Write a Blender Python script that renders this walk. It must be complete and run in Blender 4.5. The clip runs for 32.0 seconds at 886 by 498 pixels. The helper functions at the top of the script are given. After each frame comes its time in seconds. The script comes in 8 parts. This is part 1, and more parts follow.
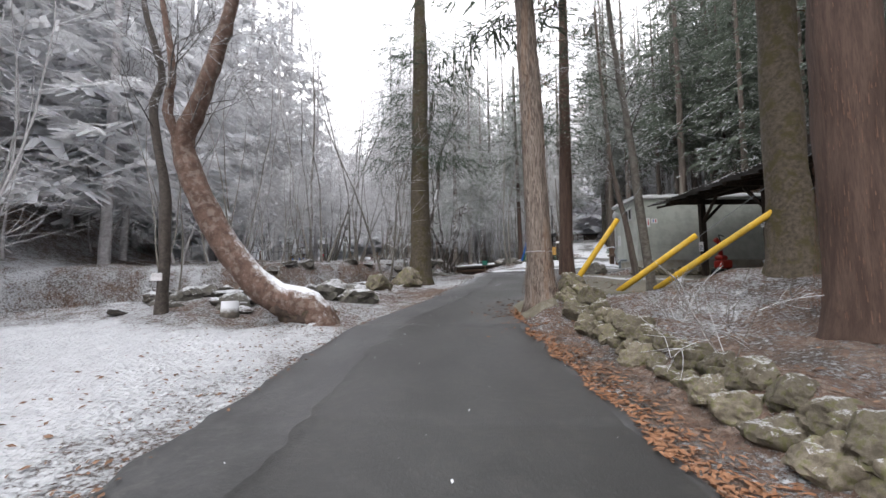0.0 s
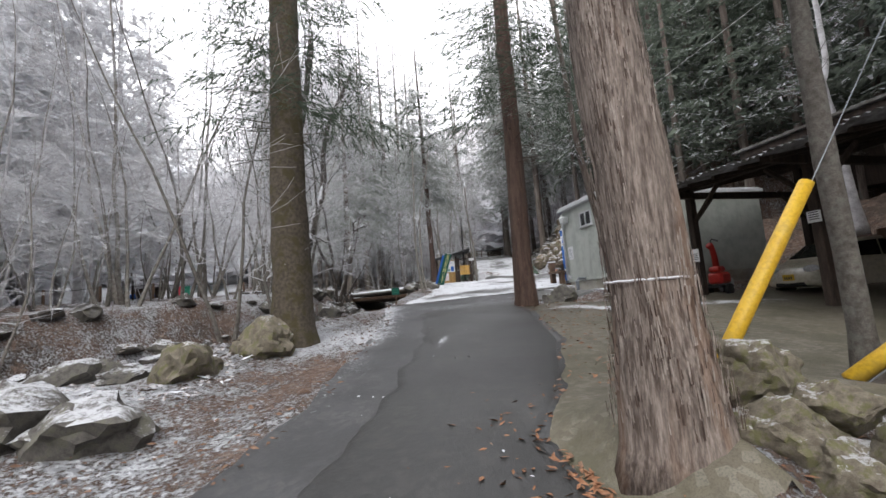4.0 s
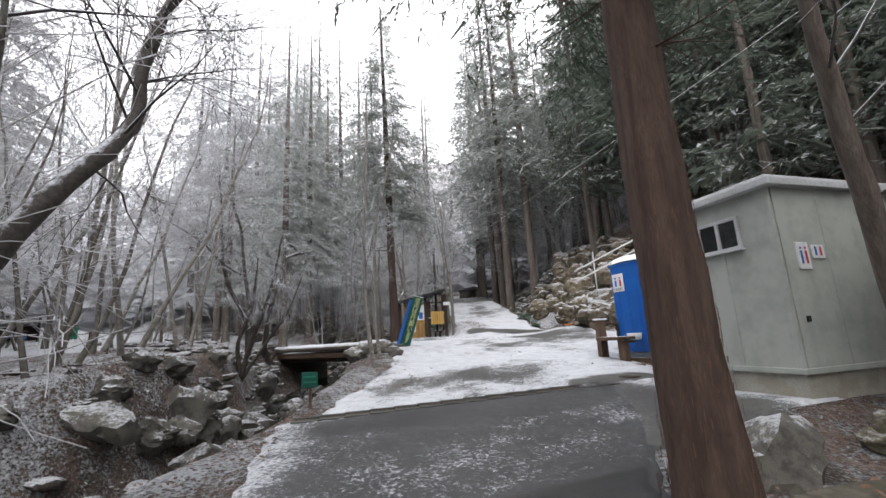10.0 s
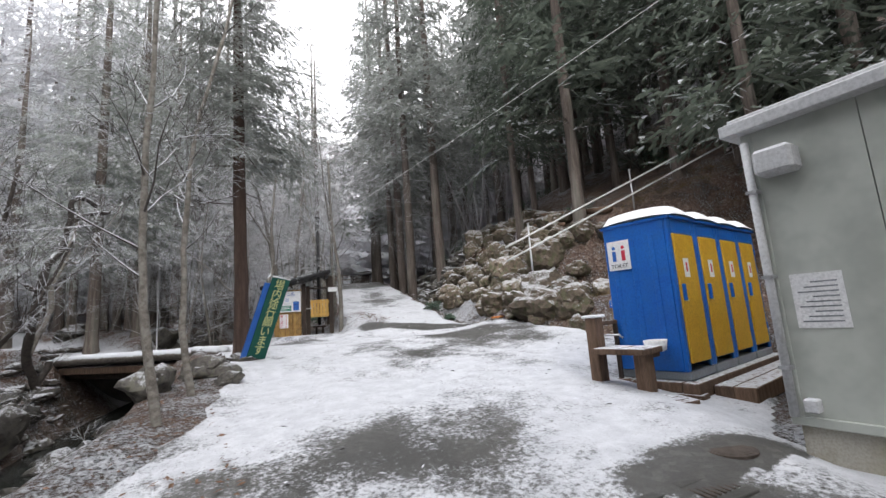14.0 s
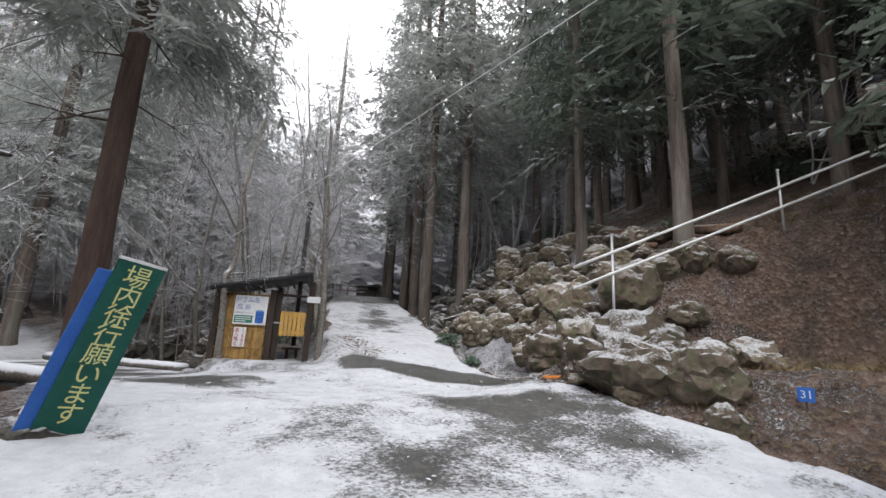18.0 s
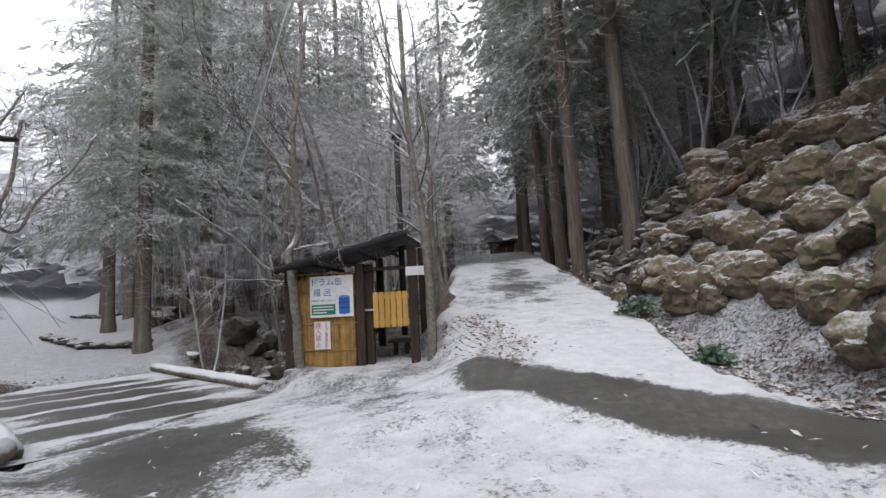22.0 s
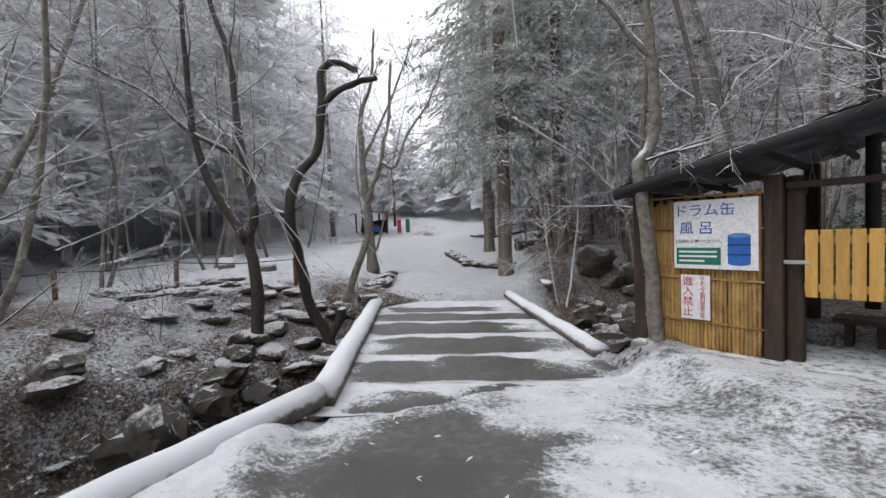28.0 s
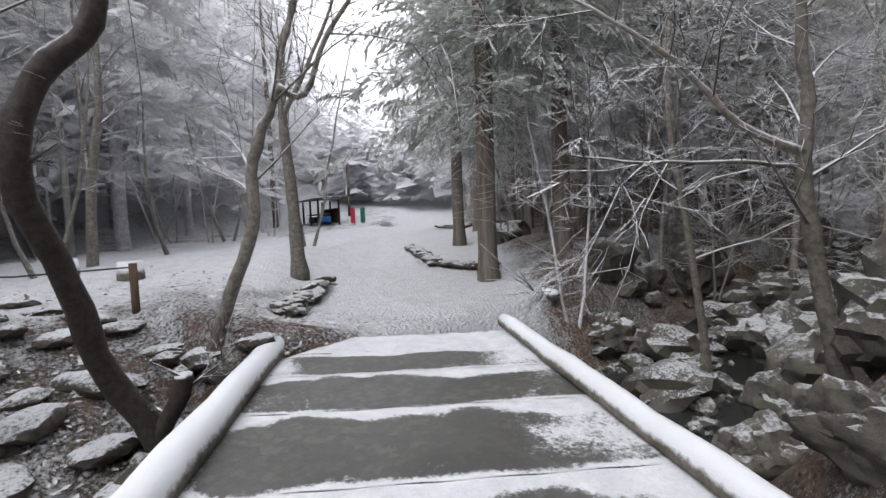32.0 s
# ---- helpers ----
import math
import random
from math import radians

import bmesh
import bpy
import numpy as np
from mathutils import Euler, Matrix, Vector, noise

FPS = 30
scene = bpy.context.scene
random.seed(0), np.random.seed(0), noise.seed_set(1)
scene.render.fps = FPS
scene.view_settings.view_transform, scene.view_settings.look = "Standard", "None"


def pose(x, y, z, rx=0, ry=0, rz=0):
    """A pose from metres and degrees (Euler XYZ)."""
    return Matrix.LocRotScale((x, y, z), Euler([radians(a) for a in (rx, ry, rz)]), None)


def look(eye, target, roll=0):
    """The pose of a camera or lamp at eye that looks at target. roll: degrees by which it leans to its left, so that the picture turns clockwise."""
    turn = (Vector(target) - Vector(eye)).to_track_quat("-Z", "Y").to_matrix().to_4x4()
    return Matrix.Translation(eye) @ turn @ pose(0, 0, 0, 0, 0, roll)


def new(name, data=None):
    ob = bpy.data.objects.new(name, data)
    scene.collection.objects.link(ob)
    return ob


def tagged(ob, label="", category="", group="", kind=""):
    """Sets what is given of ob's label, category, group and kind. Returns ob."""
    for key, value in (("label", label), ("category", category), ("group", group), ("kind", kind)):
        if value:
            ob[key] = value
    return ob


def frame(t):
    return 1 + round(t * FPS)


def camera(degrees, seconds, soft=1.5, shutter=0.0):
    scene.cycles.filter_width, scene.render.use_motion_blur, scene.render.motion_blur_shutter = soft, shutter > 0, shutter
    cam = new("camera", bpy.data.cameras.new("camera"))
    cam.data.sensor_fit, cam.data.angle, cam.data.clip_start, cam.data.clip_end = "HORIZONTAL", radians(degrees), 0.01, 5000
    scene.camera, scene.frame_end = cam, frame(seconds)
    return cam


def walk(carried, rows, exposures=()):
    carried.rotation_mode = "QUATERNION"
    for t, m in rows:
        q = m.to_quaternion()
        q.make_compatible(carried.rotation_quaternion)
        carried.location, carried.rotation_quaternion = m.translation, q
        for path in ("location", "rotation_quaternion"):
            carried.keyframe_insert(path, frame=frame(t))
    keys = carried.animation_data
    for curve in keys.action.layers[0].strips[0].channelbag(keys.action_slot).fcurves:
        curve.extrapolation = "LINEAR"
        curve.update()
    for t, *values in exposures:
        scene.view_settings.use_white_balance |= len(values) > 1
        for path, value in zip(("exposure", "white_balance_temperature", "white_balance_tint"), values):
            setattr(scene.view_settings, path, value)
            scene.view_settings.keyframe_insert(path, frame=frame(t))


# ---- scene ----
cam = camera(92.4, 32.0)
PATH = [
    (0, 0.003, 0.004, 1.520, 94.72, 0.48, -0.14),
    (0.5, -0.046, 0.878, 1.566, 94.41, 1.47, -2.34),
    (1, -0.110, 1.685, 1.632, 94.29, 3.63, -6.34),
    (1.5, -0.198, 2.469, 1.712, 94.57, 4.12, -8.54),
    (2, -0.245, 3.389, 1.806, 94.85, 3.55, -12.53),
    (2.5, -0.253, 4.187, 1.892, 94.29, 2.74, -12.85),
    (4.5, 0.112, 7.155, 2.222, 97.34, 5.89, -16.30),
    (5, 0.149, 7.827, 2.310, 96.55, 5.73, -21.73),
    (5.5, 0.182, 8.541, 2.380, 96.63, 6.06, -23.61),
    (6, 0.352, 9.324, 2.516, 96.76, 4.97, -27.20),
    (6.5, 0.535, 9.963, 2.657, 98.18, 6.34, -27.14),
    (7, 0.645, 10.584, 2.773, 100.45, 4.84, -27.97),
    (7.5, 0.861, 11.169, 2.857, 102.51, 2.55, -27.93),
    (8, 1.087, 11.777, 2.923, 103.01, 1.79, -25.76),
    (8.5, 1.314, 12.362, 2.998, 103.05, 1.65, -23.93),
    (9, 1.551, 13.005, 3.069, 102.78, 2.52, -21.74),
    (9.5, 1.737, 13.651, 3.150, 102.04, 1.48, -21.55),
    (10, 1.940, 14.313, 3.231, 101.72, 3.06, -19.41),
    (10.5, 2.062, 14.987, 3.303, 101.10, 2.75, -19.48),
    (11, 2.212, 15.630, 3.364, 100.87, 5.19, -19.29),
    (11.5, 2.369, 16.259, 3.431, 99.02, 6.87, -24.55),
    (12, 2.681, 16.874, 3.490, 99.02, 6.78, -27.81),
    (12.5, 2.976, 17.507, 3.539, 98.54, 6.46, -32.04),
    (13, 3.354, 18.089, 3.577, 99.56, 5.87, -34.94),
    (13.5, 3.623, 18.682, 3.607, 99.70, 3.81, -34.98),
    (14, 3.924, 19.241, 3.621, 98.98, 3.98, -33.85),
    (14.5, 4.255, 19.845, 3.644, 97.17, 4.67, -32.50),
    (16.5, 5.507, 21.777, 3.942, 99.93, 1.43, -28.84),
    (17, 5.762, 22.336, 4.005, 101.72, -1.05, -28.76),
    (17.5, 6.116, 22.899, 4.048, 101.78, -3.23, -30.10),
    (18, 6.456, 23.495, 4.076, 102.03, -3.01, -32.56),
    (18.5, 6.762, 24.041, 4.112, 101.76, -1.07, -33.17),
    (19, 7.023, 24.622, 4.150, 101.34, 0.14, -32.93),
    (19.5, 7.319, 25.184, 4.191, 100.96, 1.38, -30.59),
    (20, 7.616, 25.737, 4.240, 100.32, 3.42, -26.88),
    (20.5, 7.879, 26.297, 4.301, 98.02, 3.15, -25.95),
    (21, 8.102, 26.818, 4.378, 97.15, 4.03, -21.32),
    (21.5, 8.323, 27.409, 4.456, 96.62, 3.74, -18.87),
    (22, 8.583, 27.989, 4.538, 96.03, 3.12, -13.32),
    (22.5, 8.706, 28.602, 4.603, 95.65, 2.44, -5.49),
    (23, 8.844, 29.141, 4.654, 95.02, 1.61, 3.46),
    (23.5, 8.783, 29.614, 4.692, 94.35, 0.61, 12.17),
    (24, 8.719, 30.004, 4.736, 93.57, -0.32, 21.29),
    (24.5, 8.654, 30.253, 4.793, 92.92, -0.13, 30.13),
    (25, 8.621, 30.306, 4.822, 92.79, 0.00, 33.77),
    (25.5, 8.653, 30.330, 4.821, 92.03, 1.05, 34.88),
    (27.5, 8.594, 30.532, 4.763, 88.09, 2.01, 35.98),
    (28, 8.476, 30.898, 4.747, 87.74, 2.01, 33.34),
    (28.5, 8.194, 31.379, 4.755, 88.96, 4.63, 32.25),
    (29, 7.903, 31.793, 4.785, 89.27, 5.61, 30.25),
    (29.5, 7.530, 32.343, 4.807, 90.38, 6.85, 29.68),
    (30, 7.178, 32.816, 4.812, 90.40, 6.48, 27.38),
    (30.5, 6.911, 33.361, 4.760, 89.86, 6.65, 27.76),
    (31, 6.566, 33.867, 4.713, 87.36, 2.88, 28.06),
    (31.5, 6.293, 34.394, 4.683, 87.28, 1.32, 26.44),
    (32, 5.948, 34.967, 4.664, 86.37, 2.07, 28.23),
]
walk(cam, [(t, pose(x, y, z, rx, ry, rz)) for t, x, y, z, rx, ry, rz in PATH],
     [(0.0, 1.5), (4.5, 1.55), (6.0, 1.72), (7.0, 1.75), (9.0, 1.45), (11.0, 1.4), (14.0, 1.48), (17.0, 1.32), (19.0, 1.42), (21.0, 1.32), (23.0, 1.15), (25.0, 1.4), (28.0, 1.4), (30.0, 1.4), (32.0, 1.6)])

# ---- overcast winter daylight ----
world = bpy.data.worlds.new("overcast_sky")
scene.world = world
world.use_nodes = True
wn = world.node_tree
wn.nodes.clear()
sky = wn.nodes.new("ShaderNodeTexSky")
sky.sky_type = "NISHITA"
sky.sun_disc = False
sky.sun_elevation = radians(48)
sky.sun_rotation = radians(200)
sky.air_density, sky.dust_density, sky.ozone_density = 1.0, 2.0, 1.0
grey = wn.nodes.new("ShaderNodeHueSaturation")
grey.inputs["Saturation"].default_value = 0.12
back = wn.nodes.new("ShaderNodeBackground")
back.inputs["Strength"].default_value = SKY_STRENGTH = 0.15
wout = wn.nodes.new("ShaderNodeOutputWorld")
wn.links.new(sky.outputs[0], grey.inputs["Color"])
cloud = wn.nodes.new("ShaderNodeMix")
cloud.data_type = "RGBA"
cloud.inputs[0].default_value = 0.8
cloud.inputs[7].default_value = (7.88, 7.9, 8.35, 1)
wn.links.new(grey.outputs[0], cloud.inputs[6])
wn.links.new(cloud.outputs[2], back.inputs["Color"])
wn.links.new(back.outputs[0], wout.inputs["Surface"])
sun = new("sun", bpy.data.lights.new("sun", "SUN"))
sun.data.energy, sun.data.angle, sun.data.color = 0.5, radians(40), (1.0, 0.97, 0.93)
sun.matrix_world = look((0, 0, 60), (0 + 60 * math.sin(radians(20)) / math.tan(radians(48)), 60 * math.cos(radians(20)) / math.tan(radians(48)), 0))


# ---- materials ----
MATS = {}


def surface(name, c1, c2, size=0.3, rough=0.85, bump=0.3, fine=0.02, snow=None, metal=0.0, stretch=(1, 1, 1), spec=0.4, vary=0.0, patch=None, coord="Object", thin=0.0):
    """A procedural surface: two tones mottled at two sizes, fine relief, and snow that lies on faces turned upwards.
    snow: (least upward slope, spread); patch: (colour, size, amount) of larger stains; vary: tone change from object to object; thin: share of light that passes through."""
    m = bpy.data.materials.new(name)
    m.use_nodes = True
    nt = m.node_tree
    N, L = nt.nodes, nt.links
    bsdf = N["Principled BSDF"]
    tc = N.new("ShaderNodeTexCoord")
    mp = N.new("ShaderNodeMapping")
    mp.inputs["Scale"].default_value = stretch
    L.new(tc.outputs[coord], mp.inputs["Vector"])

    def tex(size_, detail=4.0):
        t = N.new("ShaderNodeTexNoise")
        t.inputs["Scale"].default_value = 1.0 / size_
        t.inputs["Detail"].default_value = detail
        t.inputs["Roughness"].default_value = 0.62
        L.new(mp.outputs[0], t.inputs["Vector"])
        return t.outputs[0]

    def ramp(v, a, b, ca=(0, 0, 0, 1), cb=(1, 1, 1, 1)):
        r = N.new("ShaderNodeValToRGB")
        r.color_ramp.elements[0].position, r.color_ramp.elements[1].position = a, b
        r.color_ramp.elements[0].color, r.color_ramp.elements[1].color = ca, cb
        L.new(v, r.inputs[0])
        return r.outputs[0]

    def mix(f, a, b):
        x = N.new("ShaderNodeMix")
        x.data_type = "RGBA"
        if hasattr(f, "is_output"):
            L.new(f, x.inputs[0])
        else:
            x.inputs[0].default_value = f
        for k, v in ((6, a), (7, b)):
            if hasattr(v, "is_output"):
                L.new(v, x.inputs[k])
            else:
                x.inputs[k].default_value = (*v[:3], 1)
        return x.outputs[2]

    def maths(op, a, b=0.0):
        x = N.new("ShaderNodeMath")
        x.operation = op
        x.use_clamp = False
        for k, v in ((0, a), (1, b)):
            if hasattr(v, "is_output"):
                L.new(v, x.inputs[k])
            else:
                x.inputs[k].default_value = v
        return x.outputs[0]

    big, small = tex(size), tex(fine, 3.0)
    col = mix(ramp(big, 0.36, 0.64), c1, c2)
    col = mix(maths("MULTIPLY", ramp(small, 0.42, 0.66), 0.45), col, tuple(0.55 * v for v in c1))
    if patch:
        col = mix(maths("MULTIPLY", ramp(tex(patch[1]), 0.5, 0.6), patch[2]), col, patch[0])
    if vary:
        info = N.new("ShaderNodeObjectInfo")
        hs = N.new("ShaderNodeHueSaturation")
        L.new(maths("ADD", maths("MULTIPLY", info.outputs["Random"], 2 * vary), 1 - vary), hs.inputs["Value"])
        L.new(col, hs.inputs["Color"])
        col = hs.outputs[0]
    height = maths("ADD", maths("MULTIPLY", big, 0.6), maths("MULTIPLY", small, 0.4))
    if snow:
        geo = N.new("ShaderNodeNewGeometry")
        sep = N.new("ShaderNodeSeparateXYZ")
        L.new(geo.outputs["Normal"], sep.inputs[0])
        sn = N.new("ShaderNodeTexNoise")
        sn.inputs["Scale"].default_value = snow[3] if len(snow) > 3 else 9.0
        sn.inputs["Detail"].default_value = 6.0
        sn.inputs["Roughness"].default_value = 0.75
        L.new(geo.outputs["Position"], sn.inputs["Vector"])
        f = maths("ADD", sep.outputs[2], maths("MULTIPLY", maths("SUBTRACT", sn.outputs[0], 0.5), snow[2] if len(snow) > 2 else 1.2))
        f = ramp(f, snow[0], min(snow[0] + snow[1], 1.0))
        if len(snow) > 4:
            f = maths("MULTIPLY", f, snow[4])
        col = mix(f, col, (0.60, 0.615, 0.645))
        rg = maths("ADD", maths("MULTIPLY", f, 0.9 - rough), rough)
        L.new(rg, bsdf.inputs["Roughness"])
    else:
        bsdf.inputs["Roughness"].default_value = rough
    L.new(col, bsdf.inputs["Base Color"])
    bsdf.inputs["Metallic"].default_value = metal
    bsdf.inputs["Specular IOR Level"].default_value = spec
    if bump:
        bp = N.new("ShaderNodeBump")
        bp.inputs["Strength"].default_value = bump
        bp.inputs["Distance"].default_value = 0.02
        L.new(height, bp.inputs["Height"])
        L.new(bp.outputs[0], bsdf.inputs["Normal"])
    if thin:
        through_ = N.new("ShaderNodeBsdfTranslucent")
        L.new(col, through_.inputs["Color"])
        both = N.new("ShaderNodeMixShader")
        both.inputs[0].default_value = thin
        L.new(bsdf.outputs[0], both.inputs[1])
        L.new(through_.outputs[0], both.inputs[2])
        L.new(both.outputs[0], N["Material Output"].inputs["Surface"])
    MATS[name] = m
    return m


def ground_surface(name, kinds):
    """Snow dusted over another surface: the point attribute "snow" says how much lies there, "wet" how dark and glossy it is."""
    m = bpy.data.materials.new(name)
    m.use_nodes = True
    nt = m.node_tree
    N, L = nt.nodes, nt.links
    bsdf = N["Principled BSDF"]
    geo = N.new("ShaderNodeNewGeometry")

    def noise_(size_, detail=6.0, rough=0.7):
        t = N.new("ShaderNodeTexNoise")
        t.inputs["Scale"].default_value = 1 / size_
        t.inputs["Detail"].default_value = detail
        t.inputs["Roughness"].default_value = rough
        L.new(geo.outputs["Position"], t.inputs["Vector"])
        return t.outputs[0]

    def ramp(v, a, b):
        r = N.new("ShaderNodeMapRange")
        r.interpolation_type = "SMOOTHSTEP"
        r.inputs["From Min"].default_value, r.inputs["From Max"].default_value = a, b
        L.new(v, r.inputs["Value"])
        return r.outputs[0]

    def mix(f, a, b):
        x = N.new("ShaderNodeMix")
        x.data_type = "RGBA"
        if hasattr(f, "is_output"):
            L.new(f, x.inputs[0])
        else:
            x.inputs[0].default_value = f
        for k, v in ((6, a), (7, b)):
            if hasattr(v, "is_output"):
                L.new(v, x.inputs[k])
            else:
                x.inputs[k].default_value = (*v[:3], 1)
        return x.outputs[2]

    def maths(op, a, b=0.0):
        x = N.new("ShaderNodeMath")
        x.operation = op
        for k, v in ((0, a), (1, b)):
            if hasattr(v, "is_output"):
                L.new(v, x.inputs[k])
            else:
                x.inputs[k].default_value = v
        return x.outputs[0]

    def attr(a):
        x = N.new("ShaderNodeAttribute")
        x.attribute_name = a
        return x.outputs["Fac"]

    def cells(size_):
        v = N.new("ShaderNodeTexVoronoi")
        v.inputs["Scale"].default_value = 1 / size_
        L.new(geo.outputs["Position"], v.inputs["Vector"])
        return v

    snow, wet = attr("snow"), attr("wet")
    leaf = cells(0.07)
    lc = N.new("ShaderNodeSeparateColor")
    L.new(leaf.outputs["Color"], lc.inputs[0])
    litter = mix(lc.outputs[0], kinds[0], kinds[1])
    litter = mix(ramp(lc.outputs[1], 0.7, 0.8), litter, kinds[2])
    litter = mix(ramp(noise_(0.9), 0.45, 0.62), litter, kinds[3])
    grain = noise_(0.012, 3.0)
    litter = mix(maths("MULTIPLY", ramp(grain, 0.45, 0.65), 0.5), litter, tuple(0.45 * v for v in kinds[0]))
    mid, tiny = noise_(0.45), noise_(0.05, 5.0, 0.8)
    broken = maths("ADD", maths("MULTIPLY", maths("SUBTRACT", mid, 0.5), 1.5), maths("MULTIPLY", maths("SUBTRACT", tiny, 0.5), kinds[7]))
    cover = maths("ADD", maths("SUBTRACT", maths("MULTIPLY", snow, 2.0), 1.0), broken)
    f = ramp(cover, -0.15, 0.35)
    white = mix(ramp(noise_(0.25), 0.3, 0.7), (0.45, 0.462, 0.487), (0.57, 0.582, 0.605))
    white = mix(maths("MULTIPLY", ramp(noise_(0.02, 4.0), 0.5, 0.72), 0.4), white, (0.27, 0.265, 0.26))
    damp = mix(wet, litter, mix(0.55, litter, (0.015, 0.015, 0.014)))
    L.new(mix(f, damp, white), bsdf.inputs["Base Color"])
    rg = maths("SUBTRACT", 0.9, maths("MULTIPLY", maths("MULTIPLY", wet, maths("SUBTRACT", 1.0, f)), kinds[4]))
    L.new(rg, bsdf.inputs["Roughness"])
    bsdf.inputs["Specular IOR Level"].default_value = 0.4
    bp = N.new("ShaderNodeBump")
    bp.inputs["Strength"].default_value = kinds[5]
    bp.inputs["Distance"].default_value = 0.03 + 0.05 * (kinds[6] > 0.5)
    h = maths("ADD", maths("MULTIPLY", leaf.outputs["Distance"], kinds[6]), maths("ADD", maths("MULTIPLY", tiny, 0.5), maths("MULTIPLY", f, 0.35)))
    L.new(h, bp.inputs["Height"])
    L.new(bp.outputs[0], bsdf.inputs["Normal"])
    MATS[name] = m
    return m


M_FOREST = ground_surface("leaf_litter_ground", ((0.13, 0.08, 0.058), (0.21, 0.14, 0.105), (0.28, 0.21, 0.17), (0.09, 0.068, 0.052), 0.3, 1.0, 0.8, 3.4))
M_ASPHALT = ground_surface("asphalt", ((0.062, 0.062, 0.066), (0.082, 0.082, 0.085), (0.098, 0.097, 0.097), (0.05, 0.05, 0.052), 0.5, 0.35, 0.05, 2.4))
M_NEWASPHALT = ground_surface("dark_resurfaced_asphalt", ((0.036, 0.036, 0.037), (0.05, 0.049, 0.048), (0.064, 0.062, 0.059), (0.03, 0.029, 0.029), 0.5, 0.35, 0.05, 1.1))
M_CONCRETE = ground_surface("worn_concrete", ((0.11, 0.108, 0.1), (0.14, 0.138, 0.13), (0.17, 0.165, 0.155), (0.09, 0.088, 0.082), 0.45, 0.35, 0.05, 1.9))
M_DIRT = ground_surface("gravel_dirt", ((0.155, 0.135, 0.095), (0.195, 0.172, 0.118), (0.25, 0.225, 0.175), (0.115, 0.105, 0.062), 0.35, 0.5, 0.25, 1.8))
M_GREYCEDAR = surface("fibrous_grey_cedar_bark", (0.085, 0.064, 0.052), (0.29, 0.24, 0.205), 0.03, 0.95, 1.0, 0.01, stretch=(1, 1, 0.13), patch=((0.24, 0.14, 0.085), 0.35, 0.35))
M_CEDAR = surface("cedar_bark", (0.08, 0.063, 0.053), (0.165, 0.135, 0.115), 0.08, 0.92, 1.0, 0.012, stretch=(1, 1, 0.09), patch=((0.2, 0.2, 0.17), 0.5, 0.35), vary=0.25, snow=(0.55, 0.3, 1.2))
M_REDBARK = surface("red_cedar_bark", (0.055, 0.033, 0.025), (0.10, 0.065, 0.05), 0.08, 0.92, 1.0, 0.012, stretch=(1, 1, 0.09), vary=0.15)
M_MOSSBARK = surface("mossy_bark", (0.06, 0.048, 0.035), (0.12, 0.10, 0.075), 0.06, 0.95, 0.8, 0.01, patch=((0.06, 0.05, 0.018), 0.25, 0.8), vary=0.15, snow=(0.6, 0.3, 1.2))
M_BARK = surface("grey_bark", (0.11, 0.097, 0.083), (0.22, 0.2, 0.175), 0.07, 0.9, 0.7, 0.012, patch=((0.28, 0.28, 0.25), 0.12, 0.35), vary=0.35, snow=(0.3, 0.25, 0.9))
M_DARKBARK = surface("wet_dark_bark", (0.035, 0.028, 0.024), (0.075, 0.062, 0.052), 0.07, 0.75, 0.7, 0.012, vary=0.25, snow=(0.5, 0.2, 0.9))
M_BEECH = surface("pink_brown_bark", (0.075, 0.044, 0.033), (0.16, 0.1, 0.077), 0.16, 0.85, 0.5, 0.015, patch=((0.26, 0.22, 0.19), 0.12, 0.4), snow=(0.5, 0.3, 1.2))
M_NEEDLE = surface("conifer_needles", (0.1, 0.125, 0.098), (0.2, 0.225, 0.18), 0.4, 0.85, 0.0, 0.05, snow=(0.55, 0.4, 1.3), vary=0.25, thin=0.4)
M_DARKNEEDLE = surface("dark_green_needles", (0.045, 0.065, 0.045), (0.095, 0.12, 0.085), 0.4, 0.85, 0.0, 0.05, snow=(0.72, 0.28, 1.2), vary=0.2, thin=0.3)
# snow on the needles, whitened further in place of haze among the firs
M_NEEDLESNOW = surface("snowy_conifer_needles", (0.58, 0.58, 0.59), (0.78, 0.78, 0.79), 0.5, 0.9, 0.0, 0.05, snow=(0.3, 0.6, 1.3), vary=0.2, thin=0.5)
# frost on the far trees, with the haze of distance mixed into the colour
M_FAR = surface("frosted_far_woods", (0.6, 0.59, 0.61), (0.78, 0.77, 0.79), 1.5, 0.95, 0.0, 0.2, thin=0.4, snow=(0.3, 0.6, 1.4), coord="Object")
M_FROSTBARK = surface("hoar_frosted_bark", (0.3, 0.285, 0.285), (0.5, 0.48, 0.485), 0.2, 0.9, 0.4, 0.02, vary=0.3, snow=(0.2, 0.5, 1.2))
M_SNOWTWIG = surface("dark_twigs_lined_with_snow", (0.07, 0.06, 0.054), (0.14, 0.125, 0.115), 0.3, 0.9, 0.0, 0.03, snow=(0.12, 0.3, 1.3), vary=0.25)
M_TWIG = surface("frosted_twigs", (0.36, 0.345, 0.345), (0.58, 0.565, 0.57), 0.3, 0.9, 0.0, 0.03, snow=(0.1, 0.6, 0.9), vary=0.3)
M_ROCK = surface("mountain_rock", (0.085, 0.066, 0.048), (0.19, 0.15, 0.112), 0.22, 0.95, 1.0, 0.02, patch=((0.075, 0.08, 0.04), 0.3, 0.75), vary=0.4, snow=(0.58, 0.4, 1.7, 22.0, 0.7))
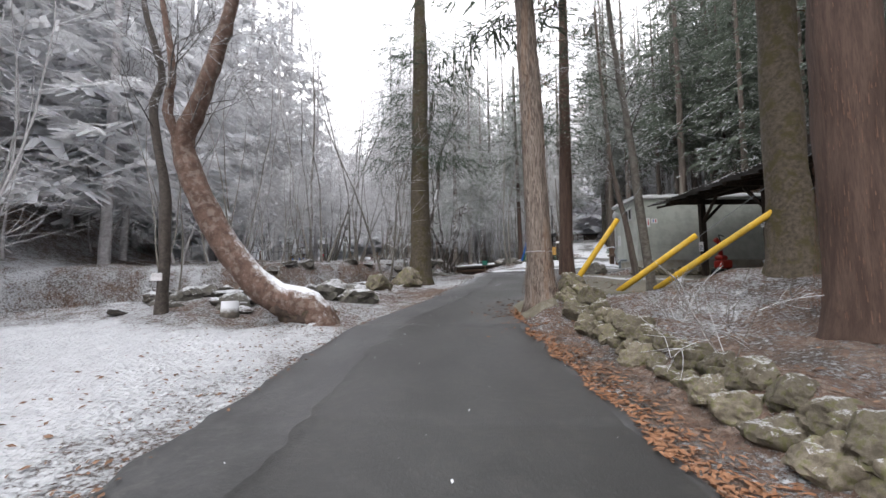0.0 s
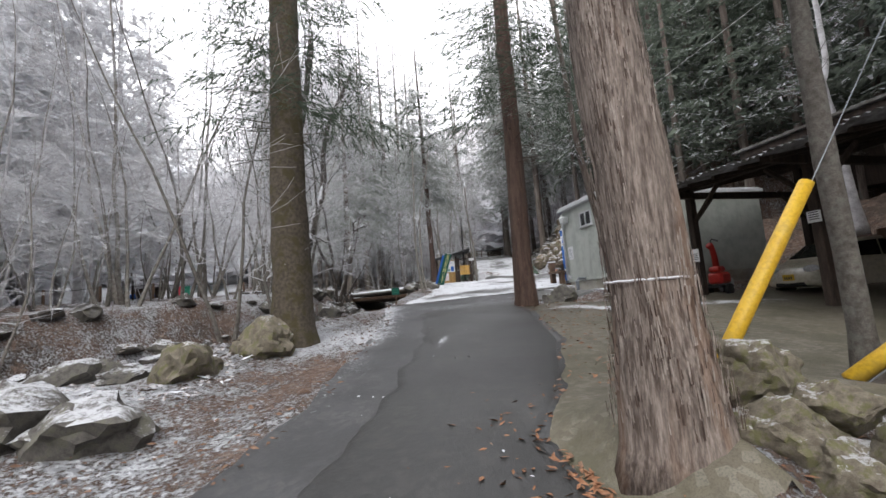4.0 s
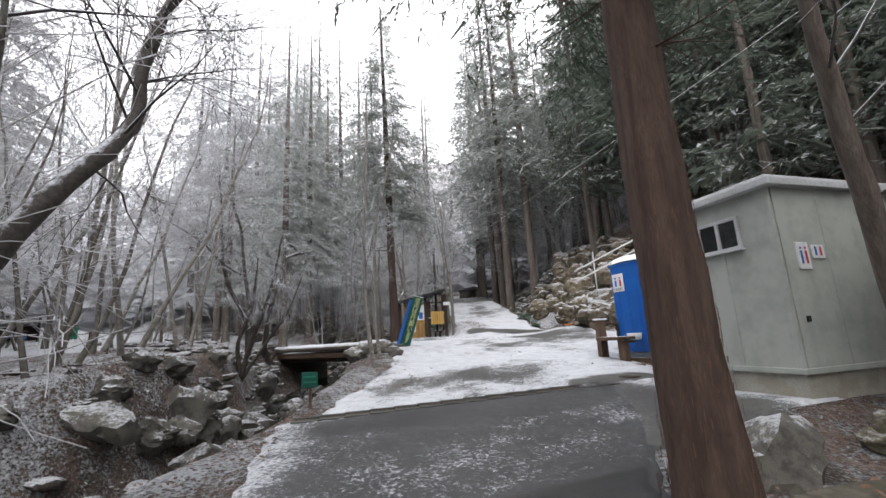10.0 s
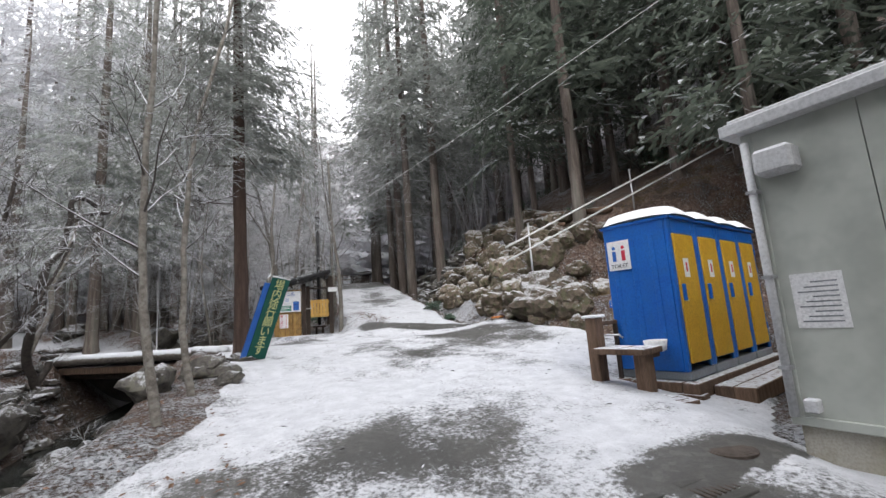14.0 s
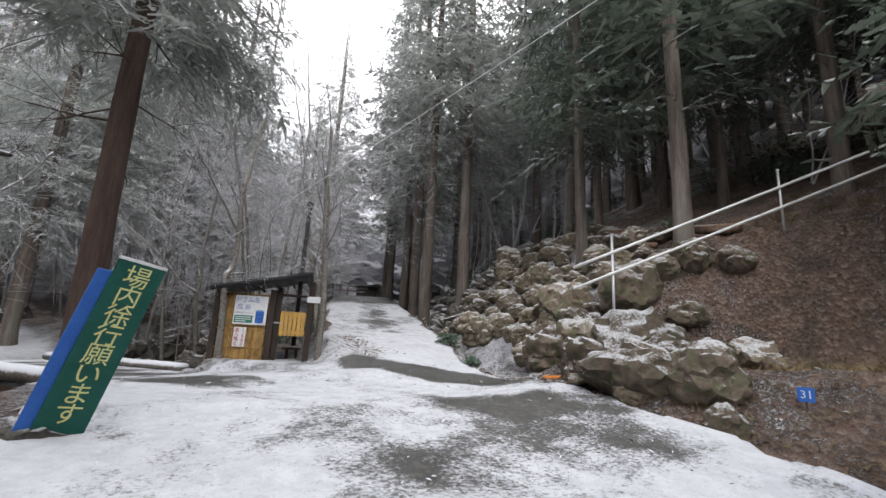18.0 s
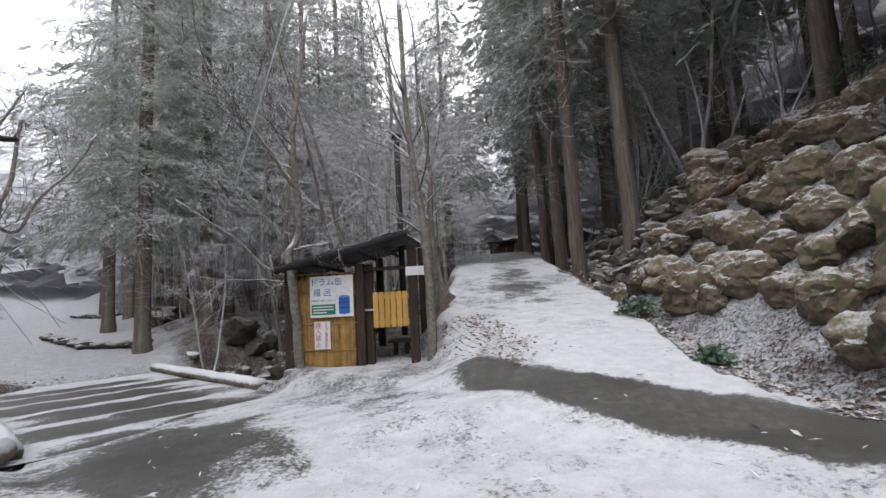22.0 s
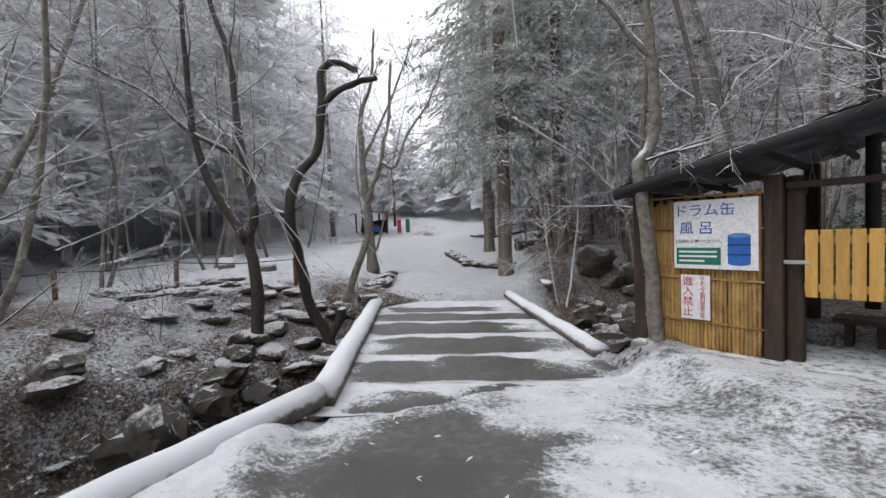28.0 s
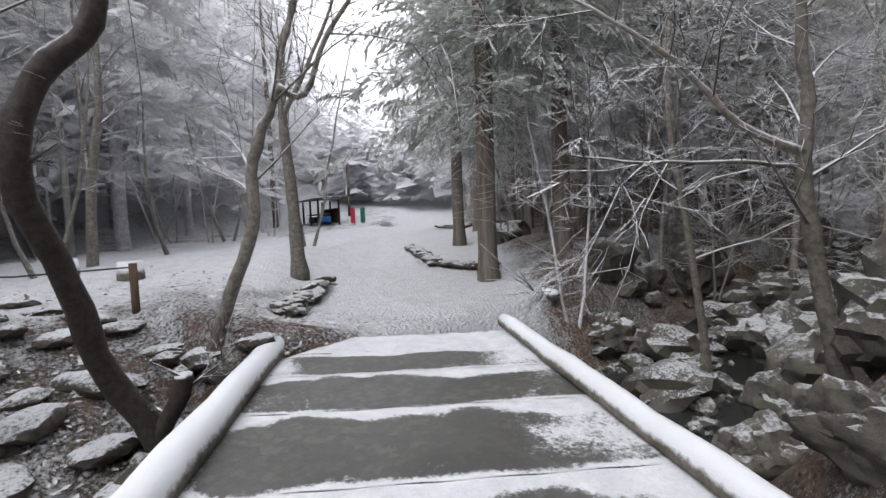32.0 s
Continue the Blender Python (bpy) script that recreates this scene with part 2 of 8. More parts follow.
M_GREYROCK = surface("grey_stream_boulder", (0.055, 0.05, 0.045), (0.15, 0.14, 0.125), 0.25, 0.85, 1.0, 0.02, patch=((0.07, 0.07, 0.035), 0.25, 0.4), vary=0.3, snow=(0.74, 0.26, 1.4, 14.0, 0.7))
M_FLATROCK = surface("slaty_bank_stone", (0.045, 0.04, 0.036), (0.1, 0.092, 0.082), 0.25, 0.9, 1.0, 0.02, vary=0.35, patch=((0.1, 0.075, 0.055), 0.2, 0.6), snow=(0.72, 0.25, 1.5, 24.0, 0.75))
M_WETROCK = surface("wet_stream_rock", (0.032, 0.029, 0.026), (0.08, 0.072, 0.062), 0.3, 0.5, 1.0, 0.025, patch=((0.045, 0.045, 0.022), 0.3, 0.4), vary=0.4, snow=(0.85, 0.15, 1.6, 16.0, 0.7))
M_MOSSROCK = surface("mossy_edging_stone", (0.1, 0.085, 0.062), (0.2, 0.175, 0.135), 0.2, 0.95, 1.0, 0.02, patch=((0.1, 0.1, 0.035), 0.22, 0.7), vary=0.3, snow=(0.9, 0.1, 1.2, 34.0, 0.5))
M_WATER = surface("stream_water", (0.02, 0.022, 0.02), (0.03, 0.032, 0.03), 0.5, 0.08, 0.25, 0.06, spec=0.5)


# ---- the lie of the land ----
def sstep(v, a, b):
    k = np.clip((v - a) / (b - a), 0, 1)
    return k * k * (3 - 2 * k)


def along(X, Y, pts):
    """Distance from a polyline of (x, y, z) and the z of its nearest point."""
    best = np.full(np.shape(X), 1e9)
    zz = np.zeros(np.shape(X))
    for (x0, y0, z0), (x1, y1, z1) in zip(pts, pts[1:]):
        dx, dy = x1 - x0, y1 - y0
        u = np.clip(((X - x0) * dx + (Y - y0) * dy) / (dx * dx + dy * dy), 0, 1)
        d = np.hypot(X - x0 - u * dx, Y - y0 - u * dy)
        zz = np.where(d < best, z0 + u * (z1 - z0), zz)
        best = np.minimum(best, d)
    return best, zz


LANE = [(0.2, -40, -4.2), (-0.1, 0, -0.13), (-0.25, 4, 0.22), (0.0, 8, 0.72), (1.4, 12, 1.28), (2.9, 16, 1.72), (4.4, 20, 2.0),
        (6.3, 23.5, 2.42), (8, 27, 2.78), (8.6, 30, 3.1), (7.2, 33.5, 3.1)]
RAMP = [(8.6, 29, 3.0), (10.6, 31.5, 3.2), (12.9, 37.5, 4.2), (15.2, 45, 5.7), (18.7, 54.5, 7.0), (21.5, 60, 7.3), (30, 75, 9)]
BRIDGE = [(6.2, 35.2, 3.0), (2.1, 40.6, 2.86)]
FARLANE = [(2.1, 40.6, 2.86), (0.2, 44, 3.0), (-2.5, 49, 3.3), (-7, 57, 3.9), (-12, 66, 4.6), (-20, 80, 6), (-40, 110, 14)]
CREEK = [(26, 72, 5.5), (14, 58, 3.2), (8.2, 48.5, 1.9), (5.8, 43, 1.25), (3.4, 37.2, 0.9), (2.3, 33, 0.75), (1.9, 29.5, 0.6), (1.4, 26.5, 0.45), (0.0, 23.5, 0.3),
         (-2.2, 20.5, 0.1), (-4.6, 17.5, -0.1), (-8.5, 14.5, -0.4), (-15, 11, -1.2), (-26, 4, -2.5), (-60, -16, -6)]


def ground_height(X, Y):
    X, Y = np.asarray(X, float), np.asarray(Y, float)
    lane_d, lane_z = along(X, Y, LANE)
    base = np.interp(Y, [-60, 0, 4, 8, 12, 16, 20, 23.5, 27, 30, 36, 60, 100, 400], [-6, -0.13, 0.22, 0.72, 1.28, 1.72, 2.0, 2.42, 2.78, 3.1, 3.3, 4.6, 9, 60])
    # west bank and plateau beyond the stream
    west = np.interp(Y, [-60, 0, 12, 24, 36, 60, 100, 400], [-5, 0.2, 1.9, 2.9, 3.5, 4.4, 10, 60])
    creek_d, creek_z = along(X, Y, CREEK)
    cx = np.interp(Y, [-20, 4, 11, 14.5, 17.5, 20.5, 23.5, 26.5, 29.5, 33, 37.2, 43, 48.5, 58, 72], [-60, -26, -15, -8.5, -4.6, -2.2, 0.0, 1.4, 1.9, 2.3, 3.4, 5.8, 8.2, 14, 26])
    z = base + (west - base) * sstep(cx - X, -1.0, 2.0)
    hillw = np.maximum(-14 - X - 0.26 * np.maximum(Y - 20, 0), 0)
    z = z + 0.42 * hillw * sstep(hillw, 0, 6)
    # east hillside
    toe = np.interp(Y, [-30, 3, 8.6, 9.6, 19.5, 22.5, 25, 27, 29, 32, 37.5, 45, 54.5, 75], [4.2, 3.6, 3.6, 16.5, 16.5, 13.7, 12.9, 12.9, 13.2, 13.5, 15.0, 17.6, 21.2, 33])
    e = np.maximum(X - toe, 0)
    steep = np.interp(Y, [-30, 8.6, 10, 21, 24, 30, 33, 38, 44, 80], [0.2, 0.2, 0.75, 0.75, 0.85, 0.92, 1.1, 1.08, 0.8, 0.6])
    rise = steep * np.minimum(e, 4) + 0.55 * np.clip(e - 4, 0, 70) + 0.1 * np.maximum(e - 74, 0)
    shelf = np.interp(Y, [-30, 8, 9.4], [0.55, 0.55, 0.0]) * sstep(X, np.interp(Y, [-30, 3, 8], [3.0, 2.4, 2.2]), np.interp(Y, [-30, 3, 8], [3.7, 3.1, 2.9]))
    z = z + rise + shelf
    # the pavement climbs a little towards the hillside
    z = z + 0.1 * np.clip(X - 9.5, 0, 3.5) * sstep(Y, 23.5, 25.5) * (1 - sstep(Y, 30, 32))
    # ramp to the upper camp
    rd, rz = along(X, Y, RAMP)
    z = z + (rz - z) * (1 - sstep(rd, 1.9, 2.9)) * sstep(Y, 28.5, 31)
    bd, bz = along(X, Y, FARLANE)
    z = z + (bz - z) * (1 - sstep(bd, 1.9, 4.5)) * sstep(Y, 38, 41)
    # stream bed cut into it
    half = np.interp(Y, [0, 12, 16, 20, 24, 30, 36, 42, 50], [1.4, 1.4, 1.0, 0.8, 0.7, 0.8, 1.1, 1.5, 1.8])
    bank = np.interp(Y, [0, 12, 20, 26, 36, 44, 60], [4, 3.5, 2.9, 2.3, 2.8, 3.6, 4.5])
    z = z + (np.minimum(creek_z, z) - z) * (1 - sstep(creek_d, half, bank))
    # the bank falls away below the bridge on the far side
    cap = 2.2 + 0.5 * np.clip(1.0 - X, 0, 4) + 1.0 * sstep(Y + 0.35 * X, 38.0, 39.0)
    z = z + (np.minimum(cap, z) - z) * sstep(Y, 31, 34) * (1 - sstep(Y, 39.4, 40.8)) * (1 - sstep(X, 4, 5)) * sstep(X, -6, -3)
    up = (X - 4.96) * 0.796 + (Y - 33.9) * 0.605 - 3.6
    k = sstep(up, 0, 0.35) * sstep(Y, 36.5, 37.1) * (1 - sstep(X, 7.3, 7.7)) * (1 - sstep(Y, 41, 43))
    # firm ground before the bath hut
    hd = np.hypot((X - 8.9) / 1.15, Y - 36.0)
    z = z + (3.24 - z) * (1 - sstep(hd, 1.5, 2.6)) * (1 - sstep(X, 9.9, 11.0))
    z = z + (np.minimum(1.5 + 1.5 * sstep(X, 6.5, 7.6), z) - z) * k
    # the pavement comes down to the deck of the bridge
    dn = (X - 4.96) * 0.6872 - (Y - 33.9) * 0.7265
    al = (X - 4.96) * 0.7265 + (Y - 33.9) * 0.6872
    cap = np.where(dn < -0.3, 2.72, 2.915 + 0.09 * np.maximum(dn, 0))
    z = z + (np.minimum(cap, z) - z) * sstep(al, -0.5, -0.1) * (1 - sstep(al, 3.4, 4.1)) * sstep(dn, -2.2, -1.6)
    # the lane itself stays firm
    z = z + (lane_z - z) * (1 - sstep(lane_d, np.interp(Y, [14, 18, 22, 25], [2.2, 2.6, 3.0, 2.2]), np.interp(Y, [14, 18, 22, 25], [3.4, 3.8, 4.0, 3.4]))) * (1 - sstep(Y, 31, 33))
    # raised apron round the toilet building
    k = sstep(X, 6.9, 8.1) * (1 - sstep(X, 15, 16)) * sstep(Y, 17.3, 18.3) * (1 - sstep(Y, 21.2, 22.2))
    z = z + (np.maximum(z, 2.14) - z) * k
    # low mound at the foot of the grey cedar
    z = z + 0.36 * np.exp(-((X - 2.2) / 0.6) ** 2 - ((Y - 8.8) / 1.0) ** 2) * sstep(X, 1.5, 1.95)
    z = z + 0.38 * np.exp(-((X - 3.2) / 0.85) ** 2 - ((Y - 9.0) / 0.75) ** 2) * sstep(X, 1.9, 2.5)
    far = np.hypot(X, Y - 25)
    z = z + 0.25 * np.maximum(far - 110, 0) * (1 - sstep(Y, 60, 140) * (1 - sstep(np.abs(X + 20), 10, 60)))
    return z


# ---- helpers for meshes ----
def mesh_object(name, verts, faces, material, smooth=True):
    me = bpy.data.meshes.new(name)
    me.from_pydata([tuple(v) for v in verts], [], [tuple(f) for f in faces])
    if smooth:
        me.polygons.foreach_set("use_smooth", [True] * len(me.polygons))
    if material:
        me.materials.append(material)
    me.update()
    return new(name, me)


def part(name, bm, material, parent=None, label="", smooth=False):
    """Link a bmesh as one mesh object under a thing or a part."""
    me = bpy.data.meshes.new(name)
    bm.normal_update()
    bm.to_mesh(me)
    bm.free()
    if smooth:
        me.polygons.foreach_set("use_smooth", [True] * len(me.polygons))
    me.materials.append(material)
    ob = new(name, me)
    if parent:
        ob.parent = parent
    if label:
        ob["label"] = label
    return ob


def thing(name, at, turn=0, label="", category="", group="", kind=""):
    ob = new(name)
    ob.matrix_world = pose(*at, 0, 0, turn)
    return tagged(ob, label, category, group, kind)


def box(x0, y0, z0, x1, y1, z1, bevel=0.0, bm=None):
    out = bm or bmesh.new()
    g = bmesh.ops.create_cube(out, size=1)
    for v in g["verts"]:
        v.co = Vector((x0 + (v.co.x + 0.5) * (x1 - x0), y0 + (v.co.y + 0.5) * (y1 - y0), z0 + (v.co.z + 0.5) * (z1 - z0)))
    if bevel:
        es = list({e for v in g["verts"] for e in v.link_edges})
        bmesh.ops.bevel(out, geom=es, offset=bevel, segments=1, affect="EDGES")
    return out


def tube(pts, radii, sides=8, bm=None, cap=True):
    """A round bar through points, with a radius at each."""
    out = bm or bmesh.new()
    rings = []
    n = len(pts)
    side = None
    for i in range(n):
        a, b = Vector(pts[max(i - 1, 0)]), Vector(pts[min(i + 1, n - 1)])
        d = (b - a).normalized()
        ref = side if side is not None else (Vector((1, 0, 0)) if abs(d.x) < 0.9 else Vector((0, 1, 0)))
        u = (ref - d * ref.dot(d)).normalized()
        side = u
        v = d.cross(u)
        r = radii[i] if hasattr(radii, "__len__") else radii
        rings.append([out.verts.new(Vector(pts[i]) + r * (math.cos(2 * math.pi * k / sides) * u + math.sin(2 * math.pi * k / sides) * v)) for k in range(sides)])
    for r0, r1 in zip(rings, rings[1:]):
        for k in range(sides):
            out.faces.new((r0[k], r0[(k + 1) % sides], r1[(k + 1) % sides], r1[k]))
    if cap:
        out.faces.new(rings[0][::-1])
        out.faces.new(rings[-1])
    return out


# ---- ground ----
def rough(X, Y, amp, size, seed=0.0):
    """Uneven relief made of a few crossed waves."""
    s = np.zeros(np.shape(X))
    for k, (a, b, c) in enumerate(((1.0, 0.37, 0.3), (-0.53, 1.1, 1.7), (0.8, -0.9, 4.1), (1.9, 0.7, 2.2), (-1.3, 2.1, 5.0), (2.9, 1.7, 0.4), (-2.3, 3.1, 3.3))):
        s = s + np.sin((a * X + b * Y) / size + c + seed + 0.7 * np.sin((b * X - a * Y) / size * 0.6 + k)) / (1 + 0.45 * k)
    return amp * s / 2.2


def lane_edges(Y):
    left = np.interp(Y, [-40, 3, 6.5, 8.7, 11.5, 13.4, 15, 18, 20.5, 23.2], [-2.4, -2.4, -2.0, -1.6, -0.25, 0.3, 0.8, 1.3, 1.6, 2.0])
    right = np.interp(Y, [-40, 3, 7.5, 9.6, 10.6, 12.5, 15.5, 17.5, 19.2, 20.8], [2.0, 1.85, 1.55, 1.6, 2.4, 3.45, 4.5, 5.0, 6.6, 7.4])
    return left, right


def gutter_y(X):
    return 21.75 - (X - 2.2) * 0.155


def snow_amount(X, Y):
    """How much snow lies on the open ground: plenty on open flats, little under the trees and on banks."""
    s = np.full(np.shape(X), 0.49)
    cd, _ = along(X, Y, CREEK)
    s = s + 0.22 * (1 - sstep(Y, 6, 10)) * (1 - sstep(X, -3.0, -1.5))
    s = s + 0.35 * sstep(-2.6 - X, 0, 1.5) * (1 - sstep(Y, 6.5, 9.5)) * sstep(X, -16, -10)
    s = s - 0.05 * sstep(X, 1.5, 2.5) * (1 - sstep(Y, 8, 10))
    s = s + 0.05 * sstep(Y, 8, 11) * (1 - sstep(Y, 20, 23)) * sstep(X, -7, -4) * (1 - sstep(X, 1, 2))
    # white added to brighten the brown floor shaded by the western firs
    s = s + 0.2 * sstep(-X, 13, 17) * sstep(Y, 28, 34)
    s = s + 0.2 * sstep(X, 12.4, 13.2) * (1 - sstep(X, 15.5, 17)) * sstep(Y, 28, 30.5)
    s = s - 0.07 * (1 - sstep(cd, 1.0, 2.2)) + 0.08 * sstep(cd, 2, 3) * (1 - sstep(cd, 5, 7))
    s = s - 0.16 * sstep(X, 11.5, 13) * sstep(Y, 8, 12) * (1 - sstep(Y, 29, 33))
    plateau = sstep(Y, 33, 37) * sstep(-1.6 - X, 0, 1.2) * (1 - sstep(-X, 12, 17)) * (1 - sstep(Y, 58, 64))
    s = s + 0.55 * plateau
    fd, _ = along(X, Y, FARLANE)
    s = s + 0.6 * (1 - sstep(fd, 1.6, 3.6)) * sstep(Y, 39.5, 41.5)
    hut = (1 - sstep(np.hypot(X - 8.2, Y - 34.0), 2.6, 4.0)) * sstep(Y, 31, 32)
    s = s + 0.3 * hut
    # litter shows through on the wooded banks of the stream
    s = s - 0.12 * sstep(X, 4.5, 6) * (1 - sstep(cd, 3, 6)) * sstep(Y, 37, 39)
    far = sstep(np.hypot(X, Y - 20), 45, 90)
    s = s + 0.12 * far
    s = s + rough(X, Y, 0.13, 0.9)
    return np.clip(s, 0, 1)


def graded(a0, a1, step, far, grow=1.12):
    core = list(np.arange(a0, a1 + 1e-6, step))
    lo, hi, d = [a0], [a1], step
    while hi[-1] < far:
        d *= grow
        hi.append(hi[-1] + d)
        lo.append(lo[-1] - d)
    return np.array(lo[:0:-1] + core + hi[1:])


def add_attr(ob, name, values):
    a = ob.data.attributes.new(name, "FLOAT", "POINT")
    a.data.foreach_set("value", np.asarray(values, np.float32).ravel())


def land_z(X, Y):
    """Ground height with its small unevenness away from the paved parts."""
    z = ground_height(X, Y)
    ld, _ = along(X, Y, LANE)
    rd, _ = along(X, Y, RAMP)
    fd, _ = along(X, Y, FARLANE)
    open_ = sstep(ld, 2.6, 4.2) * sstep(rd, 2.2, 3.4) * sstep(fd, 1.8, 3.5)
    lot = sstep(X, 2, 4) * (1 - sstep(X, 15, 16.5)) * sstep(Y, 8.6, 9.6) * (1 - sstep(Y, 22.5, 24))
    pave = sstep(X, 4, 5) * (1 - sstep(X, 11.5, 12.5)) * sstep(Y, 20, 21) * (1 - sstep(Y, 33, 35))
    k = open_ * (1 - lot) * (1 - pave)
    far = sstep(np.hypot(X, Y - 20), 30, 120)
    return z + k * (rough(X, Y, 0.07, 0.42) + rough(X, Y, 0.10, 1.5, 2.0)) * (1 + 6 * far) - 0.03


def build_ground():
    xs, ys = graded(-13, 20, 0.22, 420), graded(-6, 58, 0.22, 420)
    X, Y = np.meshgrid(xs, ys)
    Z = land_z(X, Y)
    nx, ny = len(xs), len(ys)
    verts = np.stack([X.ravel(), Y.ravel(), Z.ravel()], 1).tolist()
    idx = np.arange(nx * ny).reshape(ny, nx)
    faces = np.stack([idx[:-1, :-1].ravel(), idx[:-1, 1:].ravel(), idx[1:, 1:].ravel(), idx[1:, :-1].ravel()], 1).tolist()
    ob = mesh_object("ground", verts, faces, M_FOREST)
    tagged(ob, "leaf-littered mountain forest floor dusted with snow", "ground", kind="structure")
    add_attr(ob, "snow", snow_amount(X, Y))
    cd, _ = along(X, Y, CREEK)
    add_attr(ob, "wet", 0.5 * (1 - sstep(cd, 1, 3)) + 0.25)


def sheet(name, x0, x1, y0, y1, step, inside, lift, snow, wet, material, label, category, thick=0.05):
    """A thin paved sheet laid on the ground wherever inside(X, Y) holds."""
    xs, ys = np.arange(x0, x1, step), np.arange(y0, y1, step)
    X, Y = np.meshgrid(xs, ys)
    m = inside(X, Y)
    Z = ground_height(X, Y) + lift
    keep = m[:-1, :-1] & m[:-1, 1:] & m[1:, 1:] & m[1:, :-1]
    idx = np.arange(X.size).reshape(X.shape)
    quads = np.stack([idx[:-1, :-1][keep], idx[:-1, 1:][keep], idx[1:, 1:][keep], idx[1:, :-1][keep]], 1)
    used = np.unique(quads)
    remap = np.full(X.size, -1)
    remap[used] = np.arange(len(used))
    rim = m & ~(np.roll(m, 1, 0) & np.roll(m, -1, 0) & np.roll(m, 1, 1) & np.roll(m, -1, 1))
    Z = np.where(rim, Z - thick, Z)
    verts = np.stack([X.ravel()[used], Y.ravel()[used], Z.ravel()[used]], 1).tolist()
    ob = mesh_object(name, verts, remap[quads].tolist(), material)
    tagged(ob, label, category, kind="structure")
    add_attr(ob, "snow", np.clip(snow(X, Y), 0, 1).ravel()[used])
    add_attr(ob, "wet", np.clip(wet(X, Y), 0, 1).ravel()[used])
    return ob


def blob(X, Y, cx, cy, rx, ry, turn=0.0):
    c, s = math.cos(radians(turn)), math.sin(radians(turn))
    u, v = (X - cx) * c + (Y - cy) * s, -(X - cx) * s + (Y - cy) * c
    return 1 - sstep(np.hypot(u / rx, v / ry) + rough(X, Y, 0.16, 0.22) + rough(X, Y, 0.2, 0.7), 0.35, 1.35)


def lane_snow(X, Y):
    l, r = lane_edges(Y)
    s = 0.22 * sstep(Y, 9, 14) + 0.13 * sstep(Y, 15.5, 19) + 0.05
    s = s + 0.16 * (1 - sstep(np.abs(X - l), 0.1, 0.9)) * sstep(Y, 10, 13) + 0.06 * (1 - sstep(X - l, 0.0, 0.5))
    s = s - 0.35 * blob(X, Y, 5.2, 20.6, 3.2, 0.5, -8) - 0.2 * blob(X, Y, 3.0, 15.5, 0.9, 2.6, -20)
    return s + rough(X, Y, 0.05, 0.5)


